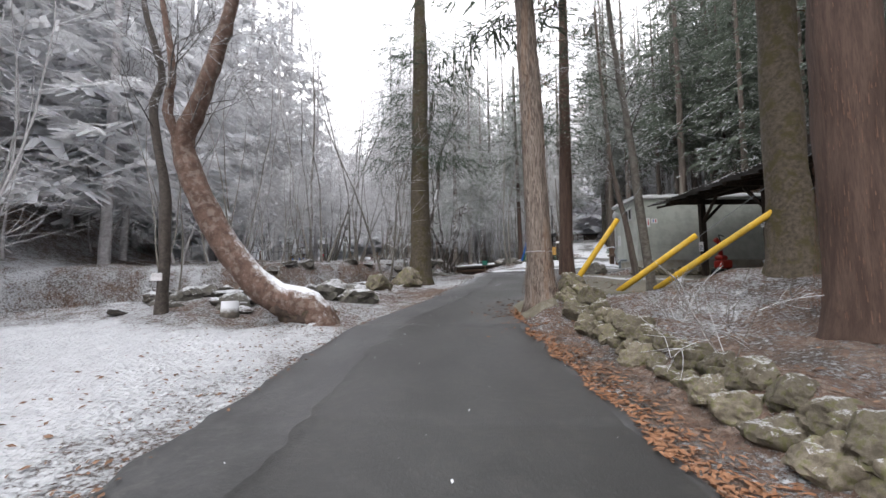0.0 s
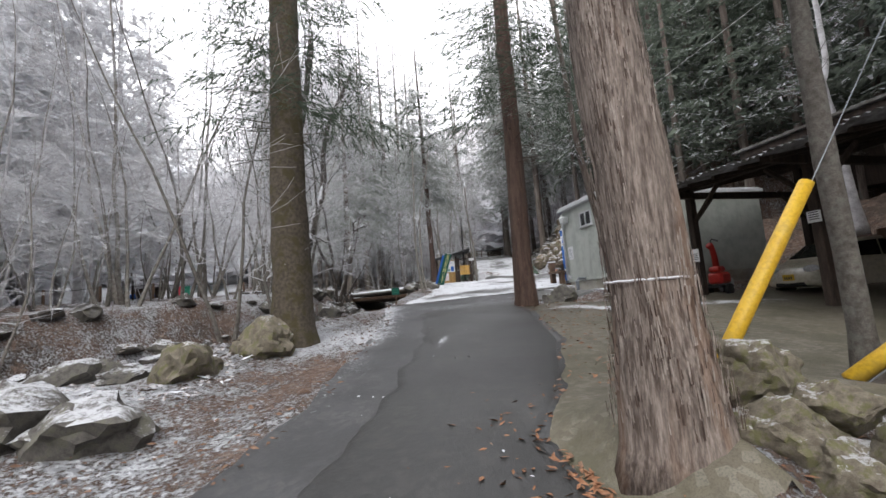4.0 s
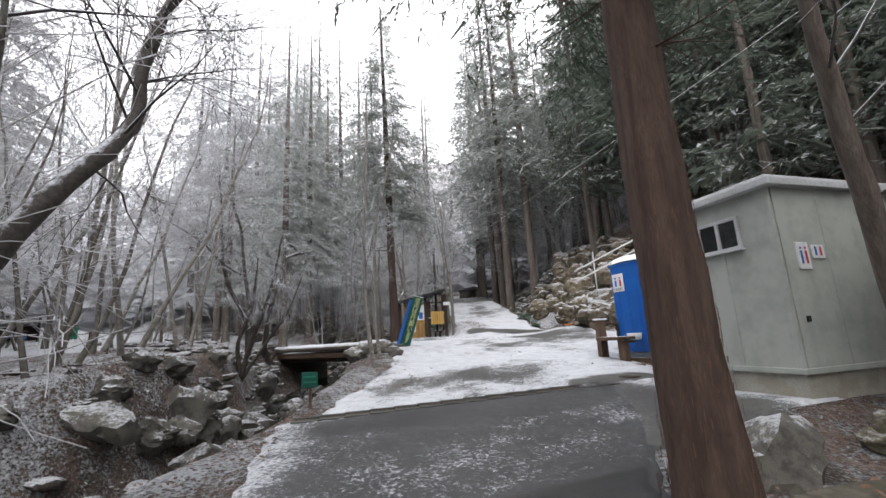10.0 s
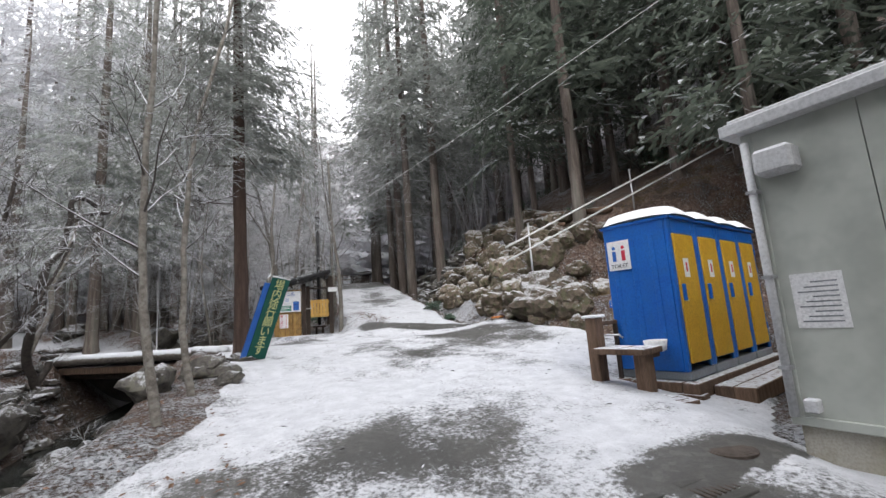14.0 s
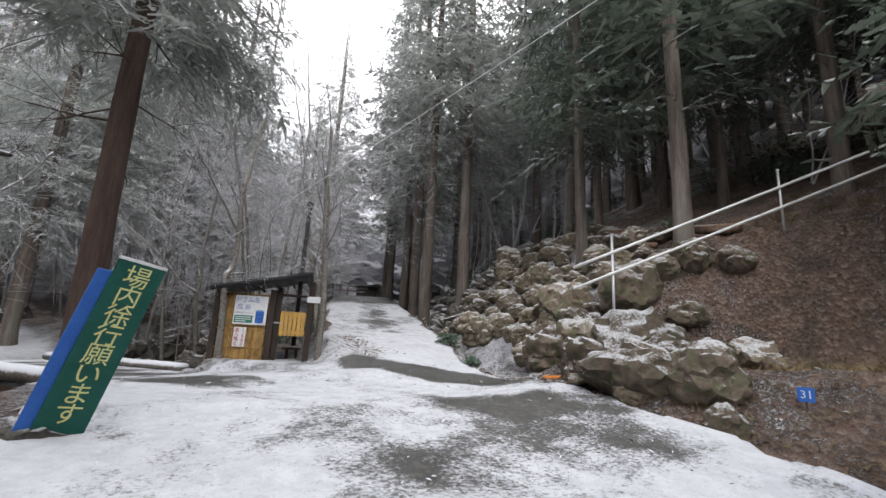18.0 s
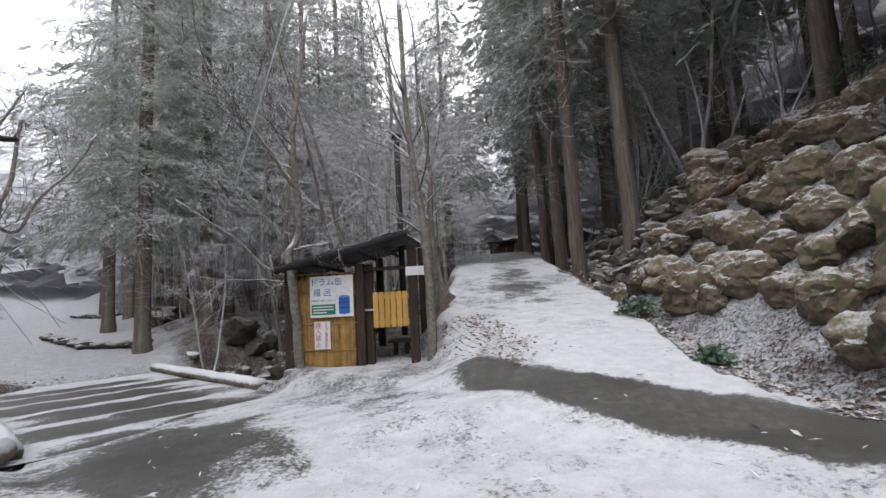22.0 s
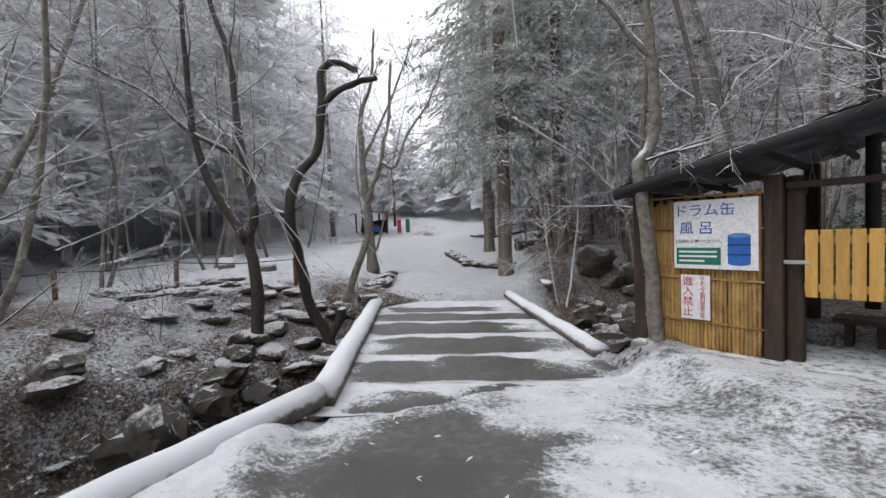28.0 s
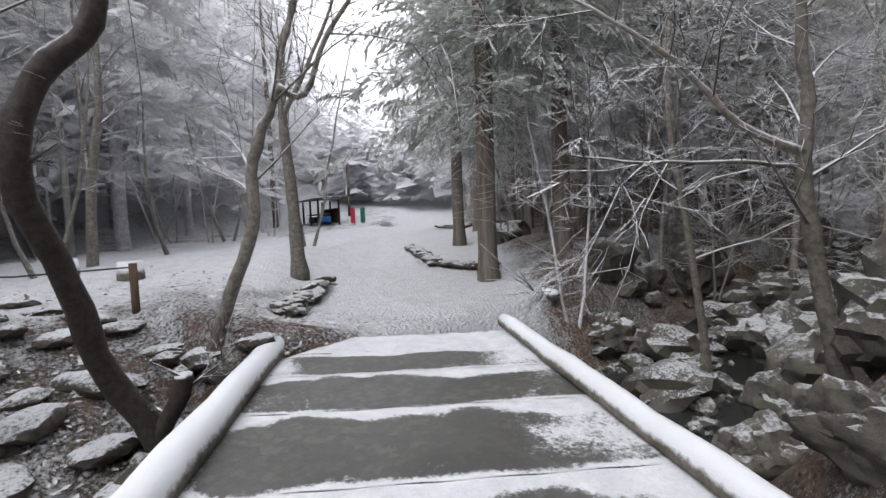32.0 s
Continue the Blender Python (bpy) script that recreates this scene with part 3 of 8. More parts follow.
def build_paving():
    def strip(name, left, right, y0, y1, lift, snow, wet, label, category, step=0.1, n=40, rim=0.03, material=None):
        """A paved strip between two edges, its rims dipping into the ground."""
        V, U = np.meshgrid(np.arange(y0, y1 + 1e-6, step), np.linspace(0, 1, n), indexing="ij")
        l, r = left(V), right(V)
        X = l + (r - l) * U
        Y = np.minimum(V, gutter_y(X) - 0.12)
        Z = ground_height(X, Y) + lift - rim * ((U < 0.01) | (U > 0.99))
        idx = np.arange(X.size).reshape(X.shape)
        quads = np.stack([idx[:-1, :-1].ravel(), idx[:-1, 1:].ravel(), idx[1:, 1:].ravel(), idx[1:, :-1].ravel()], 1)
        ob = mesh_object(name, np.stack([X.ravel(), Y.ravel(), Z.ravel()], 1).tolist(), quads.tolist(), material or M_ASPHALT)
        tagged(ob, label, category, kind="structure")
        add_attr(ob, "snow", np.clip(snow(X, Y), 0, 1).ravel())
        add_attr(ob, "wet", np.clip(wet(X, Y), 0, 1).ravel())

    wob = lambda V, s: rough(np.full(np.shape(V), s), V, 0.05, 0.16, s) + rough(np.full(np.shape(V), s), V, 0.05, 0.6, s)
    strip("road", lambda V: lane_edges(V)[0] + wob(V, 1.0), lambda V: lane_edges(V)[1] + wob(V, 4.0), -14, 23.2, 0.03, lane_snow, lambda X, Y: 0.75 + rough(X, Y, 0.25, 0.8),
          "narrow damp dark asphalt lane with a light dusting of snow", "road")

    strip("road_patch", lambda V: lane_edges(V)[0] + 0.95 + wob(V, 2.0) * 1.6 + 0.5 * sstep(V, 17, 18.5), lambda V: lane_edges(V)[1] - 0.14 + 0.3 * wob(V, 3.0), -14, 17.9, 0.044, lambda X, Y: 0.04 + 0.2 * sstep(Y, 13, 17) + 0.5 * blob(X, Y, 1.7, 13.3, 0.11, 1.0, -24) + rough(X, Y, 0.07, 0.4), lambda X, Y: 0.9 + rough(X, Y, 0.15, 0.8),
          "darker resurfaced asphalt patch in the lane", "road patch", 0.08, 36, 0.012, M_NEWASPHALT)

    def in_lot(X, Y):
        _, r = lane_edges(Y)
        return (X > r - 0.4) & (X < 16.3) & (Y > 8.2 + rough(X, Y, 0.1, 0.5)) & (Y < 17.0) & (Y < gutter_y(X) - 0.2) & (X + Y > 9.9) & ((X < 2.3) | (X + Y > 11.6))

    sheet("parking_lot", 1.0, 16.4, 8.0, 17.2, 0.07, in_lot, 0.012, lambda X, Y: 0.12 + 0.5 * blob(X, Y, 7.5, 15.2, 3.4, 0.6, -14) + rough(X, Y, 0.06, 0.6),
          lambda X, Y: 0.8 + rough(X, Y, 0.2, 1.2), M_DIRT, "olive-brown damp gravel parking area thinly strewn with leaves", "parking lot")

    def in_pave(X, Y):
        w = rough(X, Y, 0.16, 0.3)
        left = np.interp(Y, [20.5, 21.6, 23.2, 24.4, 26.9, 30, 32, 34.4, 36], [7.2, 2.3, 3.0, 3.8, 4.9, 5.3, 5.15, 5.0, 6.6]) + w
        right = np.interp(Y, [17.0, 21.0, 22, 25, 27, 29, 31.5, 34.5, 36.6], [8.6, 8.6, 11.9, 12.8, 12.8, 13.1, 13.0, 10.4, 9.6]) + w
        rd, _ = along(X, Y, RAMP)
        main = (X > left) & (X < right) & (Y > gutter_y(X) + 0.12) & (Y < 36.6 - 0.25 * (X - 8.5))
        step_in = (Y - 33.9) * 0.7265 < (X - 4.96) * 0.6872 + 0.12
        ramp_ = (rd < 1.95 + w) & (Y > 29)
        apron = (X > 5.2) & (X < 9.2) & (Y > 18.2 + 0.4 * w) & (Y < 22) & (X > lane_edges(Y)[1] - 0.6)
        return (main & step_in) | ramp_ | apron

    def pave_snow(X, Y):
        s = np.full(np.shape(X), 0.74) + rough(X, Y, 0.1, 1.3, 1.0)
        s = s - 0.26 * blob(X, Y, 6.0, 23.2, 2.2, 1.1, 10) - 0.7 * blob(X, Y, 7.9, 21.0, 0.8, 0.45, -20) - 0.55 * blob(X, Y, 7.4, 19.3, 1.2, 1.0, 0)
        s = s - 1.0 * blob(X, Y, 11.6, 31.9, 2.7, 0.5, -58) - 0.3 * blob(X, Y, 11.6, 28.8, 1.9, 0.6, -35) - 0.16 * blob(X, Y, 11.6, 27.4, 1.4, 1.2, -30)
        s = s - 0.62 * blob(X, Y, 6.8, 32.9, 1.0, 1.5, 30) - 0.12 * blob(X, Y, 9.2, 27.2, 1.5, 1.0, 0)
        rd, rz = along(X, Y, RAMP)
        s = s - 0.5 * sstep(Y, 44, 50) - 0.16 * (1 - sstep(np.abs(X - (12.9 + 0.35 * (Y - 37.5)) + rough(X, Y, 0.5, 1.1)), 0.2, 1.3)) * sstep(Y, 36, 40)
        s = np.where((Y < gutter_y(X)) & (X < 9.3), 0.42 + 0.28 * sstep(X, 7.2, 8.2) + rough(X, Y, 0.14, 0.5) - 0.3 * blob(X, Y, 7.3, 18.9, 0.9, 0.8, 0), s)
        return s + rough(X, Y, 0.1, 0.35) - 0.05

    sheet("pavement", 2.2, 24, 17.0, 64, 0.09, in_pave, 0.02, pave_snow, lambda X, Y: 0.75 + rough(X, Y, 0.2, 0.7), M_CONCRETE,
          "concrete pavement under thin fresh snow with dark melted streaks", "pavement")


build_ground()
build_paving()


# ---- trees ----
def limb(bm, start, direction, length, radius, rng, depth, droop=0.0, twist=0.35, sides=5, ends=None, lift=0.0):
    """A crooked tapering limb that forks into finer ones."""
    n = max(3, int(length / (0.28 + 0.25 * (depth > 1))))
    n = min(n, 7 if depth > 1 else 5 if depth else 4)
    p, d = Vector(start), Vector(direction).normalized()
    pts, rad = [p.copy()], [radius]
    for i in range(n):
        d = (d + Vector((rng.uniform(-1, 1), rng.uniform(-1, 1), rng.uniform(-1, 1))) * twist * 0.5 + Vector((0, 0, lift - droop)) * 0.12).normalized()
        p = p + d * (length / n)
        pts.append(p.copy())
        rad.append(radius * (1 - 0.82 * (i + 1) / n))
    tube(pts, [max(r, 0.004) for r in rad], sides, bm, cap=False)
    if depth <= 0:
        return
    kids = 3 if depth > 1 else 4
    for k in range(kids):
        i = rng.randint(max(1, n // 3), n - 1)
        a = rng.uniform(0, 2 * math.pi)
        axis = (pts[i + 1] - pts[i - 1]).normalized() if i + 1 <= n else d
        out = axis.orthogonal().normalized()
        out.rotate(Matrix.Rotation(a, 3, axis))
        nd = (axis * rng.uniform(0.55, 0.9) + out * rng.uniform(0.5, 0.95)).normalized()
        limb(bm, pts[i], nd, length * rng.uniform(0.45, 0.7), max(rad[i] * 0.6, 0.005), rng, depth - 1, droop, twist, 3, None, lift)


def trunk_mesh(points, radii, sides, rng, flare=1.5):
    """A trunk through points, with a flared and knobbly foot."""
    bm = bmesh.new()
    pts, rad = [], []
    for (a, ra), (b, rb) in zip(zip(points, radii), list(zip(points, radii))[1:]):
        a, b = Vector(a), Vector(b)
        k = max(2, int((b - a).length / 0.5))
        for i in range(k):
            f = i / k
            pts.append(a.lerp(b, f) + Vector((rng.uniform(-1, 1), rng.uniform(-1, 1), 0)) * 0.06 * ra)
            rad.append((ra + (rb - ra) * f) * rng.uniform(0.96, 1.04))
    pts.append(Vector(points[-1]))
    rad.append(radii[-1])
    h0 = pts[0].z
    for i in range(len(pts)):
        h = (pts[i] - pts[0]).length
        rad[i] *= 1 + (flare - 1) * math.exp(-h / (1.2 * radii[0] + 0.12))
    tube(pts, rad, sides, bm)
    for v in bm.verts:
        c = min(pts, key=lambda q: (q - v.co).length_squared)
        o = v.co - c
        an = math.atan2(o.y, o.x)
        hh = max(0, 1 - (v.co - pts[0]).length / (2.5 * radii[0] + 0.1))
        o *= 1 + 0.05 * math.sin(an * 5 + v.co.z) + 0.16 * hh * math.sin(an * 4 + 1.3)
        v.co = c + o
    return bm


def spray(verts, faces, at, out, length, width, rng, droop, blades, fine=1):
    """A bough's foliage: drooping side shoots set with narrow tufts; fine is the number of tufts on a shoot."""
    side = out.cross(Vector((0, 0, 1))).normalized()
    for b in range(2 * blades):
        f = rng.uniform(0.08, 1.0)
        c = at + out * (length * f) + Vector((0, 0, -droop * length * f * f))
        w = width * (1.25 - 0.85 * f) * rng.uniform(0.6, 1.45)
        go = side * rng.choice((-1, 1)) * rng.uniform(0.4, 1.0) + out * rng.uniform(0.1, 0.9) + Vector((0, 0, rng.uniform(-0.7, 0.15)))
        tip = c + go * w
        for k in range(fine):
            p0, p1 = c.lerp(tip, k / fine), c.lerp(tip, (k + 1.2) / fine)
            if fine > 1:
                j = 0.5 * w / fine
                p1 = p1 + Vector((rng.uniform(-j, j), rng.uniform(-j, j), rng.uniform(-1.5 * j, 0.5 * j)))
            wid = (out + Vector((rng.uniform(-0.6, 0.6), rng.uniform(-0.6, 0.6), rng.uniform(-0.8, 0.8)))) * (length / blades * (rng.uniform(0.17, 0.36) * min(1.0, 4.2 / fine) if fine > 1 else rng.uniform(0.34, 0.7)))
            i = len(verts)
            verts += [p0 - wid * 0.5, p0 + wid * 0.5, p1 + wid * 0.3, p1 - wid * 0.1]
            faces.append((i, i + 1, i + 2, i + 3))


def crown_mesh(height, base, radius, rng, tiers, per, blades, shape="cone", droop=0.25, spread=1.0, fine=1):
    """A conifer's crown of drooping boughs in tiers with gaps between them."""
    verts, faces = [], []
    for t in range(tiers):
        f = (t + rng.uniform(-0.3, 0.3)) / tiers
        f = min(max(f, 0), 1)
        z = base + (height - base) * f
        if shape == "cone":
            r = radius * (1 - f) ** 0.8 + 0.15
        else:
            r = radius * (0.55 + 0.45 * math.sin(math.pi * min(f * 0.9 + 0.15, 1))) * (1 if f < 0.8 else (1.05 - f) / 0.25)
        n = max(3, int(per * (0.5 + 0.5 * r / radius)))
        for k in range(n):
            a = rng.uniform(0, 2 * math.pi)
            out = Vector((math.cos(a), math.sin(a), rng.uniform(-0.1, 0.25))).normalized()
            ln = r * rng.uniform(0.65, 1.12)
            st = Vector((0, 0, z)) + out * (0.12 * ln)
            spray(verts, faces, st, out, ln * 0.9, max(0.14, ln * 0.27) * spread, rng, droop * rng.uniform(0.4, 1.4), blades, fine)
    return verts, faces


def conifer_bank(name, count, height, base, radius, tiers, per, blades, needles, bark, r0, seed, dead=0, shape="cone", fine=1):
    """Meshes for several conifers of one kind: pairs of trunk and crown."""
    out = []
    for k in range(count):
        rng = random.Random(seed + k)
        h = height * rng.uniform(0.9, 1.12)
        bend = Vector((rng.uniform(-1, 1), rng.uniform(-1, 1), 0)) * 0.012 * h
        bm = trunk_mesh([(0, 0, -0.4), (0, 0, 0.2), tuple(bend * 0.5 + Vector((0, 0, h * 0.5))), tuple(bend + Vector((0, 0, h)))], [r0 * 1.05, r0, r0 * 0.66, 0.02], 6, rng, 1.35)
        for j in range(dead):
            z = rng.uniform(0.15 * h, base)
            a = rng.uniform(0, 2 * math.pi)
            limb(bm, (bend.x * z / h, bend.y * z / h, z), (math.cos(a), math.sin(a), rng.uniform(-0.25, 0.15)), rng.uniform(0.6, 1.8), 0.02, rng, 1, 0.2, 0.3, 3)
        tm = bpy.data.meshes.new("trunk")
        bm.to_mesh(tm)
        bm.free()
        tm.materials.append(bark)
        tm.polygons.foreach_set("use_smooth", [True] * len(tm.polygons))
        v, f = crown_mesh(h + 0.4, base, radius, rng, tiers, per, blades, shape, fine=fine)
        for q in v:
            q.x += bend.x * q.z / h
            q.y += bend.y * q.z / h
        cm = bpy.data.meshes.new("crown")
        cm.from_pydata([tuple(q) for q in v], [], f)
        cm.materials.append(needles)
        out.append((tm, cm))
    return out


def plant_tree(meshes, at, turn, size, label, category="tree", name="cedar_tree", group=""):
    ob = new(name)
    ob.matrix_world = pose(*at, 0, 0, turn) @ Matrix.Diagonal((size, size, size, 1))
    tagged(ob, label, category, group)
    for nm, me in zip(("trunk", "crown"), meshes):
        o = new(nm, me)
        o.parent = ob
    return ob


def gz(x, y):
    return float(land_z(np.array([x]), np.array([y]))[0])


# base colour holds frost flecks and the haze that brightens hillside foliage
M_FROSTNEEDLE = surface("frost_flecked_cedar_needles", (0.22, 0.24, 0.21), (0.47, 0.48, 0.455), 0.4, 0.85, 0.0, 0.05, snow=(0.45, 0.5, 1.4), vary=0.2, thin=0.4)
BANK_CEDAR = conifer_bank("cedar", 4, 21, 5.0, 2.9, 28, 11, 5, M_FROSTNEEDLE, M_CEDAR, 0.24, 11, 6)
BANK_TALL = conifer_bank("tall_cedar", 3, 26, 7.0, 3.8, 24, 12, 5, M_FROSTNEEDLE, M_CEDAR, 0.25, 51, 4)
BANK_NEAR = conifer_bank("near_cedar", 4, 27, 8.0, 3.9, 24, 11, 7, M_FROSTNEEDLE, M_CEDAR, 0.27, 61, 10, fine=3)
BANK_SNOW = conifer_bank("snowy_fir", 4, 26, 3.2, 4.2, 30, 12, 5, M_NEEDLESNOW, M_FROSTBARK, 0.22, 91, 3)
BANK_SNOWNEAR = conifer_bank("near_snowy_fir", 4, 26, 8.0, 4.0, 26, 11, 6, M_NEEDLESNOW, M_CEDAR, 0.22, 131, 8, fine=2)


def close_by(x, y, reach):
    return min(d_of(x, y, LANE), d_of(x, y, RAMP), d_of(x, y, BRIDGE)) < reach


def bare_mesh(height, rng, r0, stems=1, lean=0.15, depth=3, limbs=9, spread=0.9):
    bm, tw = bmesh.new(), bmesh.new()
    for s in range(stems):
        a = rng.uniform(0, 2 * math.pi)
        d = Vector((math.cos(a) * lean * (1 + 0.8 * (stems > 1)), math.sin(a) * lean * (1 + 0.8 * (stems > 1)), 1))
        p = Vector((0, 0, -0.3)) + Vector((math.cos(a), math.sin(a), 0)) * (0.12 * (stems > 1))
        pts, rad = [p.copy()], [r0 * 1.35]
        n = 9
        h = height * rng.uniform(0.85, 1.1)
        for i in range(n):
            d = (d + Vector((rng.uniform(-1, 1), rng.uniform(-1, 1), 0)) * 0.16 + Vector((0, 0, 0.1))).normalized()
            p = p + d * (h / n)
            pts.append(p.copy())
            rad.append(r0 * (1 - 0.9 * (i + 1) / n))
        tube(pts, rad, 7, bm, cap=False)
        for k in range(limbs):
            i = rng.randint(2, n - 1)
            a = rng.uniform(0, 2 * math.pi)
            nd = Vector((math.cos(a) * spread, math.sin(a) * spread, rng.uniform(0.15, 0.8)))
            limb(tw, pts[i], nd, h * rng.uniform(0.2, 0.4), max(rad[i] * 0.35, 0.01), rng, depth - 1, 0.0, 0.4, 3)
    out = []
    for name, b_ in (("trunk", bm), ("crown", tw)):
        me = bpy.data.meshes.new(name)
        b_.to_mesh(me)
        b_.free()
        me.polygons.foreach_set("use_smooth", [True] * len(me.polygons))
        out.append(me)
    return out


def bare_bank(count, height, r0, mat, seed, **kw):
    out = []
    for k in range(count):
        me = bare_mesh(height, random.Random(seed + k), r0, **kw)
        me[0].materials.append(M_FROSTBARK if mat is M_TWIG and kw["depth"] < 3 else M_BARK)
        me[1].materials.append(mat)
        out.append(me)
    return out


BANK_FROST = bare_bank(5, 10.5, 0.055, M_TWIG, 361, stems=2, depth=3, limbs=17, lean=0.2)
BANK_FROSTFAR = bare_bank(4, 11.5, 0.055, M_TWIG, 381, stems=2, depth=2, limbs=22, lean=0.2)
BANK_LINED = bare_bank(4, 12.0, 0.085, M_TWIG, 421, depth=4, limbs=16, lean=0.12)


def plant_bare(me, x, y, turn, size, label, name="bare_tree", group="bare trees along the stream"):
    ob = new(name)
    ob.matrix_world = pose(x, y, gz(x, y), 0, 0, turn) @ Matrix.Diagonal((size, size, size, 1))
    tagged(ob, label, "tree", group)
    for m in me:
        o = new(m.name.split(".")[0], m)
        o.parent = ob
    return ob


# cedars that stand by the lane
def lone_cedar(x, y, top, r0, bark, label, height=19, base=5.5, radius=2.3, seed=0, tiers=24, per=9, snow=M_DARKNEEDLE, name="cedar_tree", lean=(0, 0), flare=1.5, dead=10, fine=4):
    rng = random.Random(seed)
    z = gz(x, y)
    ob = thing(name, (x, y, z), 0, label, "tree")
    dx, dy = lean
    ob["lean_x"], ob["lean_y"] = dx / height, dy / height
    bm = trunk_mesh([(0, 0, -0.35), (0, 0, 0.25), (dx * 0.5, dy * 0.5, height * 0.5), (dx, dy, height)], [r0 * 1.05, r0, r0 * 0.72, 0.03], 16, rng, flare)
    for j in range(dead):
        zz = rng.uniform(0.2 * height, base + 1)
        a = rng.uniform(0, 2 * math.pi)
        limb(bm, (dx * zz / height, dy * zz / height, zz), (math.cos(a), math.sin(a), rng.uniform(-0.3, 0.1)), rng.uniform(0.6, 1.6), 0.02, rng, 1, 0.2, 0.3, 4)
    part("trunk", bm, bark, ob, smooth=True)
    v, f = crown_mesh(height + 0.4, base, radius, rng, tiers, per + 3, 15, "cone", 0.36, 0.95, fine)
    for q in v:
        q.x += dx * q.z / height
        q.y += dy * q.z / height
    cm = bpy.data.meshes.new("crown")
    cm.from_pydata([tuple(q) for q in v], [], f)
    cm.materials.append(snow)
    o = new("crown", cm)
    o.parent = ob
    return ob


lone_cedar(-0.75, 15.1, 0, 0.36, M_MOSSBARK, "thick mossy fir trunk with dark green boughs beside the lane", 17, 4.3, 2.4, 3, 26, 9, name="fir_tree", fine=8)
GREY_CEDAR = lone_cedar(2.05, 8.79, 0, 0.26, M_GREYCEDAR, "grey-barked cedar at the lane's edge with a cord round it", 20, 6.5, 2.2, 5, lean=(-0.45, 0.75))
RED_CEDAR = lone_cedar(5.0, 17.0, 0, 0.27, M_REDBARK, "reddish-brown cedar trunk standing on a dirt mound", 20, 5.2, 2.9, 8, 28, 9, lean=(0.6, 0.9), fine=8)
GREAT_CEDAR = lone_cedar(4.65, 4.65, 0, 0.36, M_REDBARK, "massive reddish cedar trunk above the stone edging", 21, 8.0, 2.6, 9)
lone_cedar(6.05, 7.3, 0, 0.33, M_MOSSBARK, "mossy brown cedar trunk on the leafy slope", 20, 7.5, 2.5, 10)
lone_cedar(5.6, 30.0, 0, 0.16, M_REDBARK, "slender frosted conifer with a thin reddish trunk at the pavement", 14.5, 4.6, 2.0, 12, 42, 12, M_FROSTNEEDLE, name="pine_tree", lean=(-0.2, 0.2))
lone_cedar(1.5, 45.8, 0, 0.26, M_CEDAR, "dark cedar with snow-flecked boughs beside the camp lane", 26, 4.6, 3.9, 13, 38, 10, M_FROSTNEEDLE)
lone_cedar(3.2, 47.2, 0, 0.24, M_CEDAR, "dark cedar with snow-flecked boughs by the stream bank", 25, 5.2, 3.6, 14, 36, 10, M_FROSTNEEDLE)
lone_cedar(-3.0, 53.2, 0, 0.28, M_CEDAR, "tall cedar with dark boughs at a bend of the lane", 20, 4.5, 2.7, 15, 24, 9, M_FROSTNEEDLE)


def bark_strips(tree, r0, top, n, seed, material):
    """Loose fibrous strips of bark that stand a little off the trunk."""
    r = random.Random(seed)
    verts, faces = [], []
    lean = tree["lean_x"], tree["lean_y"]
    for k in range(n):
        z = r.uniform(0.05, top)
        a = r.uniform(0, 2 * math.pi)
        rad = r0 * (1 + 0.5 * math.exp(-z / (1.2 * r0 + 0.12))) * (1 - 0.028 * z) * 1.0
        w, ln = r.uniform(0.0025, 0.0065) / rad, r.uniform(0.04, 0.15)
        q = []
        for dz, da, off in ((0, -w, 0.002), (0, w, 0.003), (ln, w * 0.4, r.uniform(0.002, 0.011)), (ln, -w * 0.6, r.uniform(0.002, 0.009))):
            rr_ = rad * (1 + 0.05 * math.sin((a + da) * 5 + z)) + off
            q.append(((rr_) * math.cos(a + da) + lean[0] * (z + dz), rr_ * math.sin(a + da) + lean[1] * (z + dz), z + dz))
        i = len(verts)
        verts += q
        faces.append((i, i + 1, i + 2, i + 3))
    me = bpy.data.meshes.new("loose_bark")
    me.from_pydata(verts, [], faces)
    me.materials.append(material)
    o = new("loose_bark", me)
    o.parent = tree


def scatter(n, x0, x1, y0, y1, ok, gap, rng, placed):
    out = []
    tries = 0
    while len(out) < n and tries < n * 60:
        tries += 1
        x, y = rng.uniform(x0, x1), rng.uniform(y0, y1)
        if ok(x, y) and all((x - a) ** 2 + (y - b) ** 2 > gap * gap for a, b in placed):
            placed.append((x, y))
            out.append((x, y))
    return out


M_PALEBARK = surface("pale_bark_fibre", (0.2, 0.16, 0.135), (0.36, 0.31, 0.27), 0.02, 0.95, 0.5, 0.006, stretch=(1, 1, 0.2))
M_DARKFIBRE = surface("dark_bark_fibre", (0.05, 0.032, 0.025), (0.11, 0.075, 0.058), 0.02, 0.95, 0.5, 0.006, stretch=(1, 1, 0.2))
M_REDFIBRE = surface("red_bark_fibre", (0.1, 0.055, 0.038), (0.17, 0.1, 0.075), 0.02, 0.95, 0.5, 0.006, stretch=(1, 1, 0.2))
bark_strips(GREY_CEDAR, 0.26, 4.6, 2600, 5, M_PALEBARK)
bark_strips(GREY_CEDAR, 0.258, 4.6, 1300, 6, M_DARKFIBRE)
bark_strips(RED_CEDAR, 0.27, 5.5, 1200, 7, M_REDFIBRE)
bark_strips(GREAT_CEDAR, 0.36, 5.0, 1200, 8, M_REDFIBRE)
rng = random.Random(77)
placed = [(-0.75, 15.1), (1.9, 9.05), (5, 17), (4.35, 4.6), (5.75, 7.3), (5.6, 30), (1.5, 45.8), (3.2, 47.2), (-3, 53.2)]


